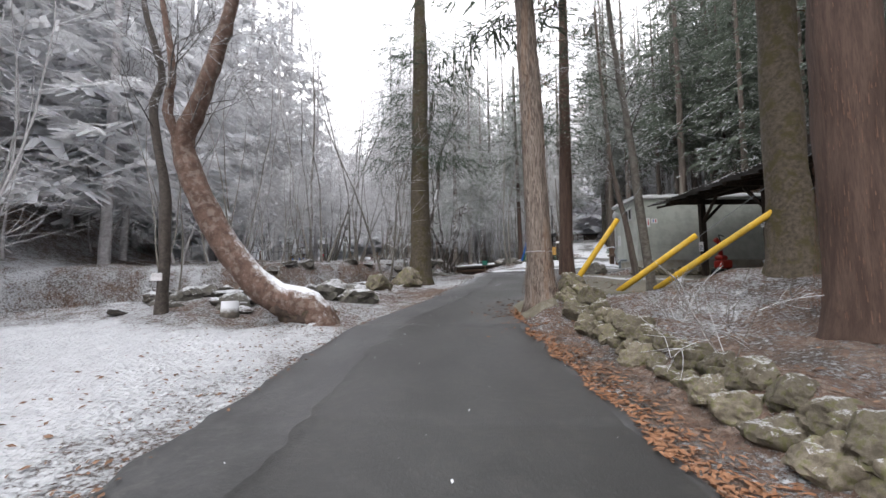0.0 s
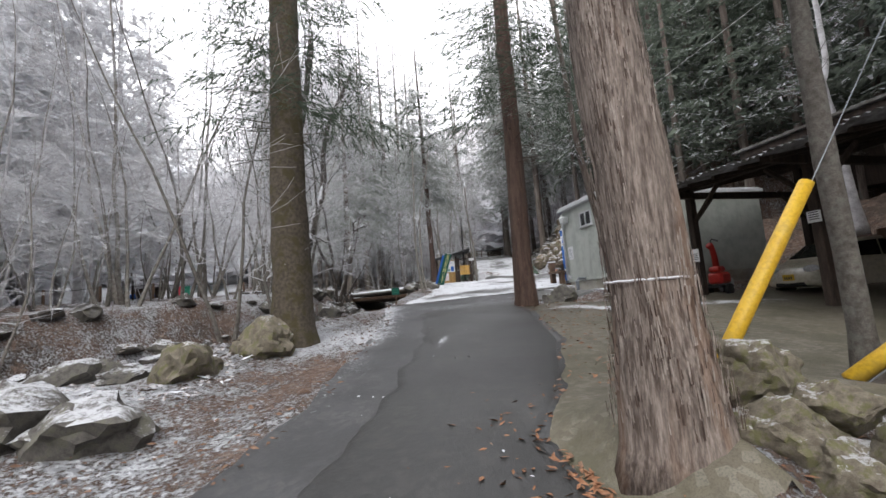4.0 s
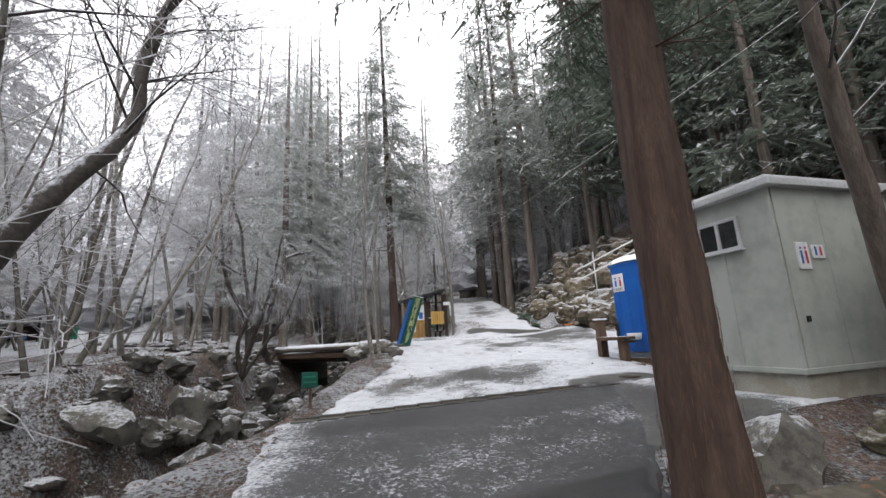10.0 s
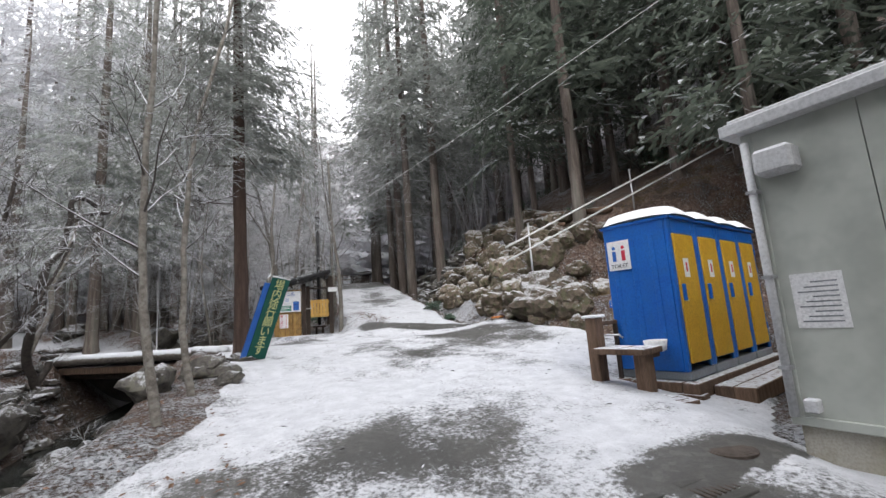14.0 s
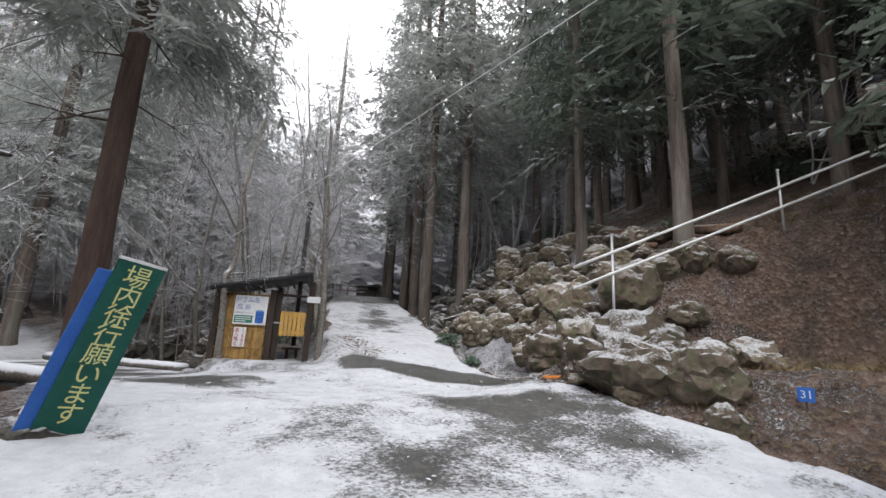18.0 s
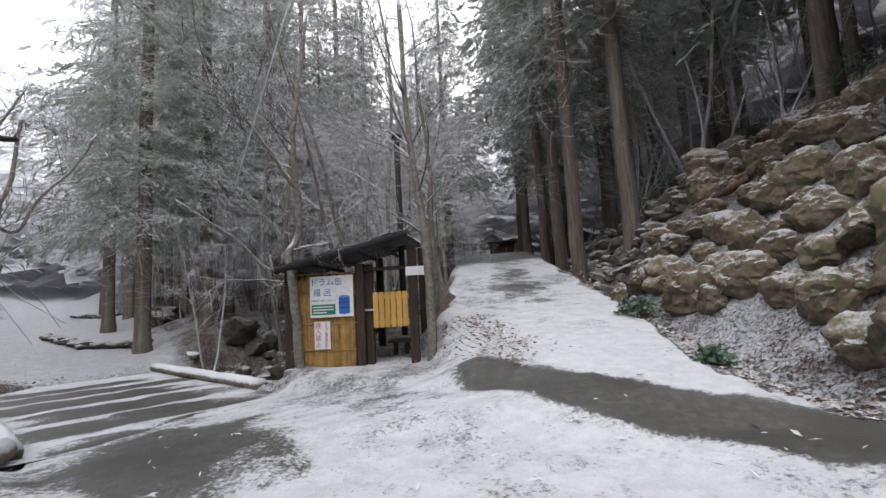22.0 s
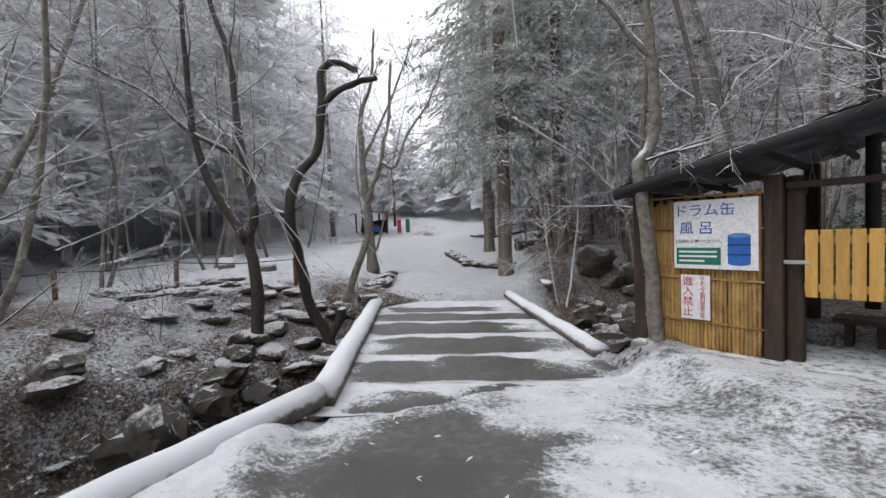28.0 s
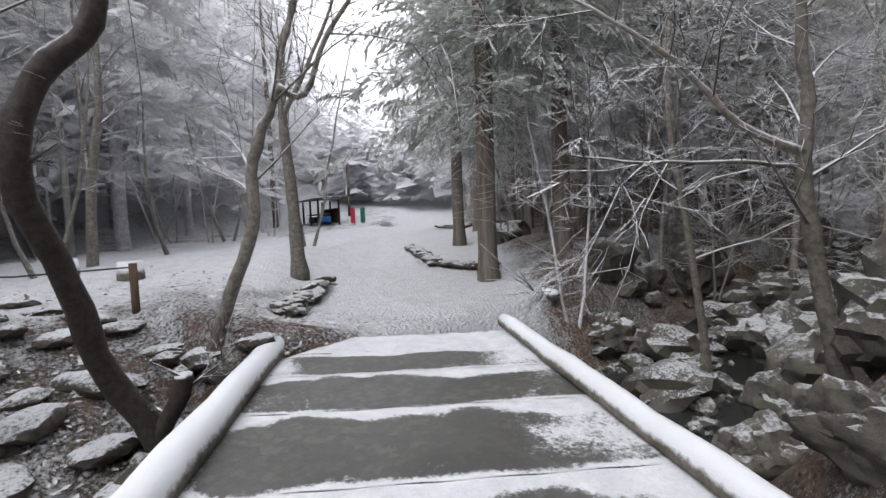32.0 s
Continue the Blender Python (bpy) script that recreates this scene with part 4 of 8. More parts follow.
def d_of(x, y, pts):
    return float(along(np.array([x]), np.array([y]), pts)[0][0])


def clear(x, y):
    if d_of(x, y, CREEK) < 2.2 or d_of(x, y, FARLANE) < 3 or d_of(x, y, RAMP) < 3.2 or d_of(x, y, LANE) < 4:
        return False
    if -16 < x < -1 and 33.5 < y < 58:
        return False
    a = math.degrees(math.atan2(2.6 - x, y - 37.0))
    if 30 < a < 48 and math.hypot(x - 2.6, y - 37) > 3:
        return False
    return True


def east(x, y):
    toe = np.interp(y, [-10, 9, 10, 21, 24, 30, 37, 45, 60], [9, 9, 18, 18, 15.6, 15.0, 16.8, 19.3, 24])
    return x > toe and clear(x, y)


for x, y, s_ in ((16.8, 41.5, 1.1), (18.2, 45.2, 1.15), (19.6, 49.3, 1.05), (21.8, 53.5, 1.15), (16.2, 57.5, 1.05)):
    placed.append((x, y))
    plant_tree(rng.choice(BANK_NEAR), (x, y, gz(x, y)), rng.uniform(0, 360), s_, "broad frost-flecked cedar overhanging the ramp", group="cedars by the ramp", name="cedar_tree")
BANK_DARK = conifer_bank("dark_cedar", 3, 22, 4.6, 3.4, 26, 11, 6, M_NEEDLE, M_CEDAR, 0.22, 171, 8, fine=3)
for x, y in scatter(26, 15, 25, 11, 33, lambda x, y: x > np.interp(y, [11, 21, 24, 30, 33], [18.5, 18.3, 16.2, 15.8, 16.5]), 1.7, rng, placed):
    plant_tree(rng.choice(BANK_DARK), (x, y, gz(x, y)), rng.uniform(0, 360), rng.uniform(0.7, 1.15), "dark green cedar above the stone bank", group="cedars above the stone bank", name="hillside_cedar")
# the dark cedar plantation on the hillside
for x, y in scatter(84, 8, 44, -4, 78, east, 1.8, rng, placed):
    plant_tree(rng.choice(BANK_NEAR if close_by(x, y, 11) else BANK_TALL), (x, y, gz(x, y)), rng.uniform(0, 360), rng.uniform(0.85, 1.2), "tall dark cedar of the hillside plantation", group="cedars of the hillside", name="hillside_cedar")
# firs white with snow beyond the stream
for x, y in scatter(58, -46, -5, 14, 84, lambda x, y: clear(x, y) and x < -2 and not (x > -13 and y < 34), 3.8, rng, placed):
    plant_tree(rng.choice(BANK_SNOWNEAR if close_by(x, y, 17) else BANK_SNOW), (x, y, gz(x, y)), rng.uniform(0, 360), rng.uniform(0.9, 1.35), "snow-dusted fir in the wood beyond the stream", group="firs beyond the stream", name="snowy_fir")
for x, y in scatter(8, -36, -16, 0, 26, lambda x, y: clear(x, y) and x < -18, 4.5, rng, placed):
    plant_tree(rng.choice(BANK_SNOW), (x, y, gz(x, y)), rng.uniform(0, 360), rng.uniform(0.8, 1.2), "snow-dusted fir on the snowy flat by the lane", group="firs by the lane", name="snowy_fir")
for x, y in scatter(20, -8, 24, 58, 94, clear, 4.2, rng, placed):
    plant_tree(rng.choice(BANK_SNOW), (x, y, gz(x, y)), rng.uniform(0, 360), rng.uniform(0.85, 1.25), "snow-dusted fir of the wood up the valley", group="firs up the valley", name="valley_fir")
for x, y in scatter(7, 4, 16, 52, 66, lambda x, y: d_of(x, y, RAMP) > 2.6 and d_of(x, y, CREEK) > 1.8 and d_of(x, y, FARLANE) > 3.5, 1.8, rng, placed):
    plant_tree(rng.choice(BANK_CEDAR), (x, y, gz(x, y)), rng.uniform(0, 360), rng.uniform(0.85, 1.25), "slim cedar between the stream and the upper lane", group="cedars by the stream", name="cedar_tree")
# bare broadleaf trees with frosted twigs
for x, y in scatter(44, -12, 12, 16, 60, lambda x, y: 1.6 < d_of(x, y, CREEK) < 9 and d_of(x, y, LANE) > 4.4 and d_of(x, y, RAMP) > 2.6 and d_of(x, y, FARLANE) > 3 and d_of(x, y, BRIDGE) > 3.6 and not (x > 5.5 and y < 42) and not (-16 < x < 10 and 27 < y < 49), 1.5, rng, placed):
    plant_bare(rng.choice(BANK_FROST), x, y, rng.uniform(0, 360), rng.uniform(0.6, 1.15), "bare broadleaf tree with frosted branches", name="bare_tree")
for x, y in scatter(48, -30, 30, 40, 84, clear, 2.0, rng, placed):
    plant_bare(rng.choice(BANK_FROSTFAR), x, y, rng.uniform(0, 360), rng.uniform(0.8, 1.4), "leafless frosted tree of the valley wood", name="bare_tree", group="leafless trees of the valley")
for x, y in scatter(30, -22, -7, -2, 34, lambda x, y: clear(x, y), 2.0, rng, placed):
    plant_bare(rng.choice(BANK_FROST if x > -10 else BANK_FROSTFAR), x, y, rng.uniform(0, 360), rng.uniform(0.7, 1.3), "leafless frosted tree beyond the stream", name="bare_tree", group="leafless trees beyond the stream")


for x, y in scatter(34, 14, 34, 18, 62, lambda x, y: east(x, y), 1.6, rng, placed):
    plant_bare(rng.choice(BANK_FROSTFAR), x, y, rng.uniform(0, 360), rng.uniform(0.5, 1.0), "leafless frosted tree among the hillside cedars", name="bare_tree", group="leafless trees of the hillside")


for x, y in scatter(16, -30, -5, 57, 72, clear, 3.2, rng, placed):
    plant_tree(rng.choice(BANK_SNOWNEAR), (x, y, gz(x, y)), rng.uniform(0, 360), rng.uniform(1.05, 1.4), "tall snow-dusted fir behind the snowy flat", group="firs behind the flat", name="snowy_fir")
for x, y, s_ in ((-8.0, 39.6, 1.1), (-12.0, 45.0, 1.25), (-6.5, 47.0, 1.1), (-13.5, 38.0, 1.3), (-15.5, 50, 1.3), (-4.6, 35.0, 0.9), (-9.0, 34.0, 1.1), (-2.6, 29.4, 1.45), (-1.6, 32.2, 1.3), (-4.4, 32.0, 1.6), (-3.4, 26.8, 1.4), (-6.0, 29.0, 1.6), (-7.5, 25.0, 1.6)):
    plant_bare(rng.choice(BANK_FROST), x, y, rng.uniform(0, 360), s_, "bare frosted tree beyond the stream", group="bare trees of the flat")


for x, y, s_ in ((10.9, 38.6, 1.0), (11.6, 41.0, 1.15), (9.4, 40.2, 0.95), (12.4, 43.8, 1.1), (10.2, 43.4, 1.2), (13.3, 47.0, 1.1), (8.9, 39.0, 0.8), (11.4, 48.0, 1.2), (6.6, 44.6, 1.0), (9.0, 50.5, 1.2), (5.6, 49.0, 0.9)):
    plant_bare(rng.choice(BANK_LINED), x, y, rng.uniform(0, 360), s_, "tall bare tree with snow-lined twigs above the stream", group="bare trees above the stream")
for x, y, s_ in ((-12.3, 31.5, 0.92), (-18.5, 31.0, 1.0), (-15.0, 27.0, 0.75), (-9.8, 33.0, 0.7), (-22.0, 26.0, 0.95), (-16.5, 22.0, 0.8)):
    plant_tree(rng.choice(BANK_SNOW), (x, y, gz(x, y)), rng.uniform(0, 360), s_, "tall snow-laden fir rising beyond the stream", group="firs beyond the stream", name="snowy_fir")
for x, y, s_ in ((22.3, 57.5, 1.3), (24.0, 62.0, 1.35), (17.6, 62.5, 1.25), (-4.5, 59.0, 1.4), (-7.5, 62.5, 1.45), (-1.4, 58.0, 1.35), (1.8, 57.0, 1.3), (4.6, 61.5, 1.35), (2.6, 53.5, 1.05), (-0.6, 56.5, 1.1), (5.0, 52.2, 0.95), (6.6, 55.5, 1.1), (3.9, 58.6, 1.15), (8.6, 58.0, 1.1), (10.8, 61.0, 1.2), (0.8, 61.0, 1.2), (-2.6, 60.0, 1.1)):
    plant_tree(rng.choice(BANK_SNOWNEAR if x < 3 else BANK_NEAR), (x, y, gz(x, y)), rng.uniform(0, 360), s_, "tall frosted conifer of the wood up the stream", group="conifers up the stream", name="cedar_tree")


def far_woods():
    """The frosted woods on the mountainsides all round, far off, their colour paled for haze."""
    verts, faces = [], []
    r = random.Random(5)
    made = 0
    while made < 2600:
        x, y = r.uniform(-110, 110), r.uniform(-60, 135)
        dist = math.hypot(x, y - 30)
        if dist < 54 or dist > 100:
            continue
        a = math.degrees(math.atan2(4 - x, y - 35))
        z = float(land_z(np.array([x]), np.array([y]))[0])
        h = r.uniform(13, 24)
        if 32 < a < 45:
            h *= 0.7
        rad = h * r.uniform(0.14, 0.2)
        made += 1
        for t in range(9):
            f = (t + 0.3) / 9
            rr = rad * (1 - f) + 0.2
            zz = z + h * (0.12 + 0.88 * f)
            for k in range(4):
                a = r.uniform(0, 6.283)
                o = Vector((math.cos(a), math.sin(a), 0))
                s = Vector((-o.y, o.x, 0))
                c = Vector((x, y, zz))
                i = len(verts)
                ln = rr * r.uniform(0.7, 1.3)
                verts += [c + s * 0.12 * rr, c - s * 0.12 * rr, c + o * ln - s * 0.35 * rr + Vector((0, 0, -0.45 * rr)), c + o * ln + s * 0.35 * rr + Vector((0, 0, -0.3 * rr))]
                faces.append((i, i + 1, i + 2, i + 3))
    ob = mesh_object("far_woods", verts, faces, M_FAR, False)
    tagged(ob, "frosted conifer woods on the far mountainsides, haze put into their colour", "woods", kind="stuff")


def misty_mountains():
    """The wooded mountainsides that close the valley, 104 m off; the mist of falling snow is put into their pale
    colour.
    """
    verts, faces = [], []
    n, m = 240, 16
    for i in range(n + 1):
        az = -180 + 360 * i / n
        rise = float(np.interp(az, [-180, -100, -60, -44, -39, -34, -28, -10, 12, 30, 60, 180], [20, 24, 24, 20, 13.5, 13.5, 19, 24, 22, 26, 26, 20]))
        top = 104 * math.tan(radians(rise)) + 2.2 * math.sin(az * 0.9) + 1.3 * math.sin(az * 2.3 + 1) + 0.9 * math.sin(az * 6.1)
        for j in range(m + 1):
            f = j / m
            d = 104 + 26 * f
            verts.append((5 + d * math.sin(radians(az)), 32 + d * math.cos(radians(az)), -8 + (top + 16) * f))
    for i in range(n):
        for j in range(m):
            k = i * (m + 1) + j
            faces.append((k, k + 1, k + m + 2, k + m + 1))
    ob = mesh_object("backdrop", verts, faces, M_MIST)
    tagged(ob, "wooded mountainsides closing the valley, mist put into their pale colour", "mountain", kind="structure")


# pale base colour carries the mist over the distant woods
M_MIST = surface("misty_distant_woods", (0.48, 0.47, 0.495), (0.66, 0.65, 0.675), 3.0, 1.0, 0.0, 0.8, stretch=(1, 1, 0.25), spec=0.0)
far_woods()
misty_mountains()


# ---- single trees with a form of their own ----
def crooked_tree(name, base, stems, material, label, twigs=8, twig_len=1.4, seed=1, category="tree", flare=1.2, frost=True):
    """Stems: (points from the base, first radius, last radius). Crooked limbs and twigs grow from the upper part."""
    rng_ = random.Random(seed)
    x, y, z = base
    ob = thing(name, base, 0, label, category)
    for n_, (pts, r0, r1) in enumerate(stems):
        P = [Vector(p) for p in pts]
        fine, rad = [], []
        for i in range(len(P) - 1):
            p0, p1, p2, p3 = P[max(i - 1, 0)], P[i], P[i + 1], P[min(i + 2, len(P) - 1)]
            for k in range(4):
                t = k / 4
                q = 0.5 * ((2 * p1) + (p2 - p0) * t + (2 * p0 - 5 * p1 + 4 * p2 - p3) * t * t + (3 * p1 - p0 - 3 * p2 + p3) * t ** 3)
                fine.append(q + Vector((rng_.uniform(-1, 1), rng_.uniform(-1, 1), rng_.uniform(-1, 1))) * 0.015)
                f = (i + t) / (len(P) - 1)
                rad.append((r0 + (r1 - r0) * f ** 0.8) * rng_.uniform(0.92, 1.08))
        fine.append(P[-1])
        rad.append(r1)
        if n_ == 0:
            fine.insert(0, P[0] - Vector((0, 0, 0.35)))
            rad.insert(0, r0 * flare * 1.15)
            rad[1] *= flare
        bm = tube(fine, rad, 10)
        part("trunk" if n_ == 0 else "stem", bm, material, ob, smooth=True)
        bm = bmesh.new()
        m = len(fine)
        for k in range(twigs):
            i = rng_.randint(int(m * 0.4), m - 2)
            ax = (fine[i + 1] - fine[i]).normalized()
            o = ax.orthogonal().normalized()
            o.rotate(Matrix.Rotation(rng_.uniform(0, 6.28), 3, ax))
            limb(bm, fine[i], (ax * 0.6 + o + Vector((0, 0, 0.3))), twig_len * rng_.uniform(0.6, 1.3), min(max(rad[i] * 0.35, 0.009), 0.022), rng_, 3, 0.0, 0.4, 4)
        if twigs:
            part("crown", bm, M_SNOWTWIG if frost else material, ob, smooth=True)
    return ob


crooked_tree("crooked_tree", (1.05, 37.5, 2.25), [
    ([(0.05, 0.03, -0.5), (-0.08, -0.1, 0.25), (-0.25, -0.4, 0.95), (-0.15, -0.7, 1.95), (0.04, -1.05, 2.95), (0.16, -0.9, 3.75), (0.38, -0.55, 4.3), (0.55, -0.53, 5.2), (0.55, -0.51, 5.88), (0.82, -0.33, 6.07), (1.15, -0.1, 5.88)], 0.14, 0.07),
    ([(0.55, -0.53, 5.2), (0.8, -0.35, 5.45), (1.14, -0.12, 5.64), (1.5, 0.13, 5.73)], 0.085, 0.06),
    ([(0.04, -1.05, 2.95), (-0.16, -1.2, 3.02), (-0.24, -1.25, 3.1)], 0.08, 0.06),
    ([(-0.05, -0.08, 0.15), (0.14, 0.05, 0.55), (0.2, 0.1, 0.85)], 0.11, 0.09)], M_DARKBARK, "black wet crooked tree with pollarded elbows beside the bridge", 2, 0.6, 21, frost=False)
crooked_tree("forked_tree", (0.1, 36.2, 2.5), [
    ([(0, 0, -0.4), (0.02, 0.07, 1.31), (-0.13, 0.02, 2.17), (-0.02, 0.12, 2.89), (-0.26, 0.03, 4.35), (-0.45, -0.01, 6.18), (-0.8, -0.18, 7.41), (-0.9, -0.2, 9.0)], 0.15, 0.04),
    ([(-0.13, 0.02, 2.17), (-0.73, -0.32, 3.28), (-1.07, -0.5, 4.39), (-1.21, -0.52, 5.85), (-1.3, -0.51, 7.43), (-1.5, -0.5, 9.0)], 0.11, 0.03),
    ([(-0.4, -0.07, 4.12), (-1.22, -0.59, 4.64), (-2.03, -1.08, 5.52), (-3.54, -2.03, 6.43), (-4.34, -2.51, 7.43)], 0.06, 0.015)], M_DARKBARK, "dark forked tree on the stream bank with frosted twigs", 9, 1.7, 22)
crooked_tree("twisted_tree", (0.45, 38.4, 2.95), [
    ([(0.0, 0.0, -0.3), (0.05, 0.0, 0.0), (0.28, 0.18, 0.85), (0.55, 0.4, 1.74), (0.53, 0.43, 2.48), (0.68, 0.56, 3.1), (0.85, 0.69, 3.6), (0.88, 0.75, 4.1), (1.0, 0.86, 4.7), (1.1, 0.9, 6.2)], 0.12, 0.035),
    ([(0.85, 0.69, 3.6), (1.15, 0.85, 3.5), (1.45, 1.05, 4.3), (1.9, 1.3, 5.0), (2.3, 1.5, 6.0)], 0.055, 0.02)], M_BARK, "pale grey twisted tree at the head of the bridge", 7, 1.4, 23)
crooked_tree("birch_tree", (-3.05, 43.3, 3.4), [
    ([(0, 0, 0.04), (-0.2, 0.06, 2.29), (-0.4, 0.09, 4.31), (-0.47, 0.19, 6.17), (-0.12, 0.47, 7.39), (0.1, 0.5, 9.5)], 0.2, 0.04),
    ([(-0.4, 0.09, 4.31), (0.1, 0.3, 5.2), (0.9, 0.6, 6.8), (1.6, 0.9, 8.6)], 0.09, 0.03)], M_BARK, "grey-barked tree on the edge of the snowy flat", 10, 1.9, 24)
crooked_tree("leaning_tree", (7.7, 36.95, 3.25), [
    ([(0.05, 0.04, -0.2), (0.01, -0.04, 0.88), (-0.08, -0.17, 1.97), (-0.09, -0.2, 2.28), (0.09, -0.1, 2.68), (0.05, -0.18, 3.69), (0.01, -0.26, 4.63), (0.1, -0.24, 5.3), (0.3, 0.0, 7.5)], 0.1, 0.04),
    ([(0.03, -0.19, 3.57), (-0.29, -0.2, 4.08), (-0.61, -0.3, 4.55), (-1.1, -0.4, 5.3), (-1.7, -0.4, 6.2)], 0.05, 0.015)], M_BARK, "lichened kinked tree growing against the bamboo wall", 8, 1.5, 25)
crooked_tree("stream_tree", (7.45, 40.5, 2.3), [
    ([(0.42, 0.24, -0.1), (0.35, 0.2, 0.2), (-0.01, 0.05, 0.74), (-0.18, 0.02, 1.64), (-0.32, 0.02, 2.66), (-0.28, 0.1, 3.5), (-0.33, 0.14, 4.34), (-0.2, 0.3, 7.0)], 0.12, 0.04),
    ([(-0.33, 0.03, 2.94), (-0.9, -0.25, 3.24), (-1.39, -0.48, 3.82), (-1.99, -0.76, 4.3), (-2.8, -0.9, 4.9)], 0.05, 0.012),
    ([(-0.33, 0.03, 2.8), (-0.9, -0.28, 2.86), (-1.74, -0.73, 2.89), (-2.4, -1.0, 3.0)], 0.03, 0.01)], M_BARK, "pale lichened tree leaning over the stream", 8, 1.4, 26)
BENT = crooked_tree("bent_tree", (-2.9, 9.0, 0.8), [
    ([(0.35, 0.0, -0.05), (0.1, -0.02, 0.25), (-0.8, -0.05, 0.62), (-1.62, -0.13, 1.59), (-2.26, -0.23, 2.89), (-2.49, -0.3, 3.72), (-2.19, -0.36, 4.43), (-1.76, -0.46, 5.61), (-1.46, -0.54, 6.55), (-1.2, -0.5, 8.5)], 0.42, 0.1),
    ([(-2.4, -0.3, 3.5), (-2.7, -0.5, 4.3), (-2.6, -0.6, 5.2), (-2.9, -0.7, 7.0)], 0.13, 0.05)], M_BEECH, "bent pink-brown old tree trunk arching over the verge, snow along it", 8, 1.9, 27, flare=1.0)
crooked_tree("slim_tree", (-6.0, 9.2, 0.9), [
    ([(0, 0, 0.0), (0.1, -0.2, 2.47), (-0.15, -0.35, 4.28), (0.04, -0.43, 5.24), (-0.33, -0.55, 6.7), (-0.4, -0.5, 9.0)], 0.13, 0.04)], M_DARKBARK, "dark slim tree with a white tag beside the bent one", 10, 1.8, 28)
crooked_tree("forked_tree", (-1.0, 18.3, 1.7), [
    ([(0, 0, 0.0), (0.1, 0.1, 0.9), (0.3, 0.6, 2.0), (0.6, 1.5, 3.4), (0.85, 2.4, 4.55), (0.88, 2.6, 5.6), (1.1, 2.7, 6.8), (1.6, 2.9, 8.0), (2.0, 3.0, 9.0)], 0.16, 0.05),
    ([(0.0, 0.0, 0.2), (0.05, 0.0, 1.4), (0.0, -0.1, 3.0), (0.1, -0.1, 4.4), (0.45, 0.0, 6.2), (0.7, 0.2, 8.5)], 0.18, 0.06)], M_DARKBARK, "forked bare tree on the rocky verge", 20, 2.7, 29)
crooked_tree("leaning_cedar", (7.7, 16.8, 1.7), [
    ([(0, 0, -0.1), (-0.22, -0.08, 1.2), (-0.45, -0.15, 2.4), (-0.75, -0.22, 3.6), (-0.95, -0.3, 4.6), (-1.2, -0.4, 7.0), (-1.4, -0.4, 11)], 0.14, 0.05)], M_CEDAR, "slim leaning trunk in front of the toilet building", 9, 1.5, 30)
crooked_tree("sapling", (4.1, 25.6, 1.9), [
    ([(0, 0, -0.1), (-0.2, 0.0, 1.4), (-0.33, -0.05, 2.8), (-0.3, -0.1, 4.6), (-0.25, -0.2, 6.3), (-0.2, -0.2, 8.5)], 0.065, 0.02)], M_BARK, "thin bare sapling on the bank by the pavement", 12, 1.4, 31)
crooked_tree("sapling", (4.5, 26.9, 2.2), [
    ([(0, 0, -0.1), (-0.2, 0.0, 1.5), (-0.2, 0.0, 3.1), (-0.1, 0.0, 4.6), (0.3, -0.2, 6.5), (0.5, -0.2, 8.0)], 0.06, 0.02)], M_BARK, "thin bare sapling on the bank by the pavement", 12, 1.4, 32)
crooked_tree("multi_stem_tree", (0.2, 31.8, 1.8), [
    ([(0.0, 0.0, -0.1), (0.3, -0.2, 1.2), (0.7, -0.5, 2.4), (1.1, -0.9, 3.6), (1.4, -1.2, 5.4)], 0.12, 0.03),
    ([(0.1, -0.1, 0.3), (0.0, -0.3, 1.6), (0.4, -0.6, 2.8), (0.6, -1.0, 4.6)], 0.1, 0.03),
    ([(0.1, -0.1, 0.3), (0.8, 0.0, 1.4), (1.6, -0.1, 2.6), (2.2, -0.1, 4.2)], 0.08, 0.02)], M_DARKBARK, "dark many-stemmed tree leaning over the stream by the bridge", 9, 1.6, 33)
crooked_tree("slim_tree", (4.6, 9.3, 1.05), [
    ([(0, 0, 0.0), (-0.35, -0.2, 2.7), (-0.55, -0.33, 4.0), (-0.85, -0.47, 5.8), (-1.0, -0.5, 8.5)], 0.11, 0.04)], M_BARK, "slim pale trunk on the slope by the guy wires", 8, 1.3, 34)
crooked_tree("birch_tree", (18.2, 17.2, 4.2), [
    ([(0, 0, -0.5), (-0.7, -0.2, 3.6), (-1.0, -0.3, 4.6), (-1.4, -0.4, 6.6), (-1.7, -0.4, 9.5)], 0.2, 0.07),
    ([(-1.0, -0.3, 4.6), (-0.6, -0.3, 5.6), (-0.7, -0.4, 8.0), (-0.5, -0.3, 10)], 0.13, 0.06)], M_TWIG, "whitish forked tree on the slope behind the carport", 8, 1.6, 35)
t_ = thing("paper_tag", (-5.92, 8.86, 1.72), 6, "small white tag tied to a slim tree", "tag")
part("card", box(-0.11, -0.012, -0.08, 0.11, 0.0, 0.08, 0.004), M_TWIG, t_)


def cord(x, y, z, r):
    t = thing("cord", (x, y, z), 0, "white plastic cord tied round the grey cedar", "cord")
    n = 28
    pts = [(r * math.cos(2 * math.pi * k / n), r * math.sin(2 * math.pi * k / n), 0.003 * math.sin(3 * k)) for k in range(n + 1)]
    part("loop", tube(pts, 0.008, 5), M_TWIG, t)


cord(2.03, 8.84, 2.17, 0.272)
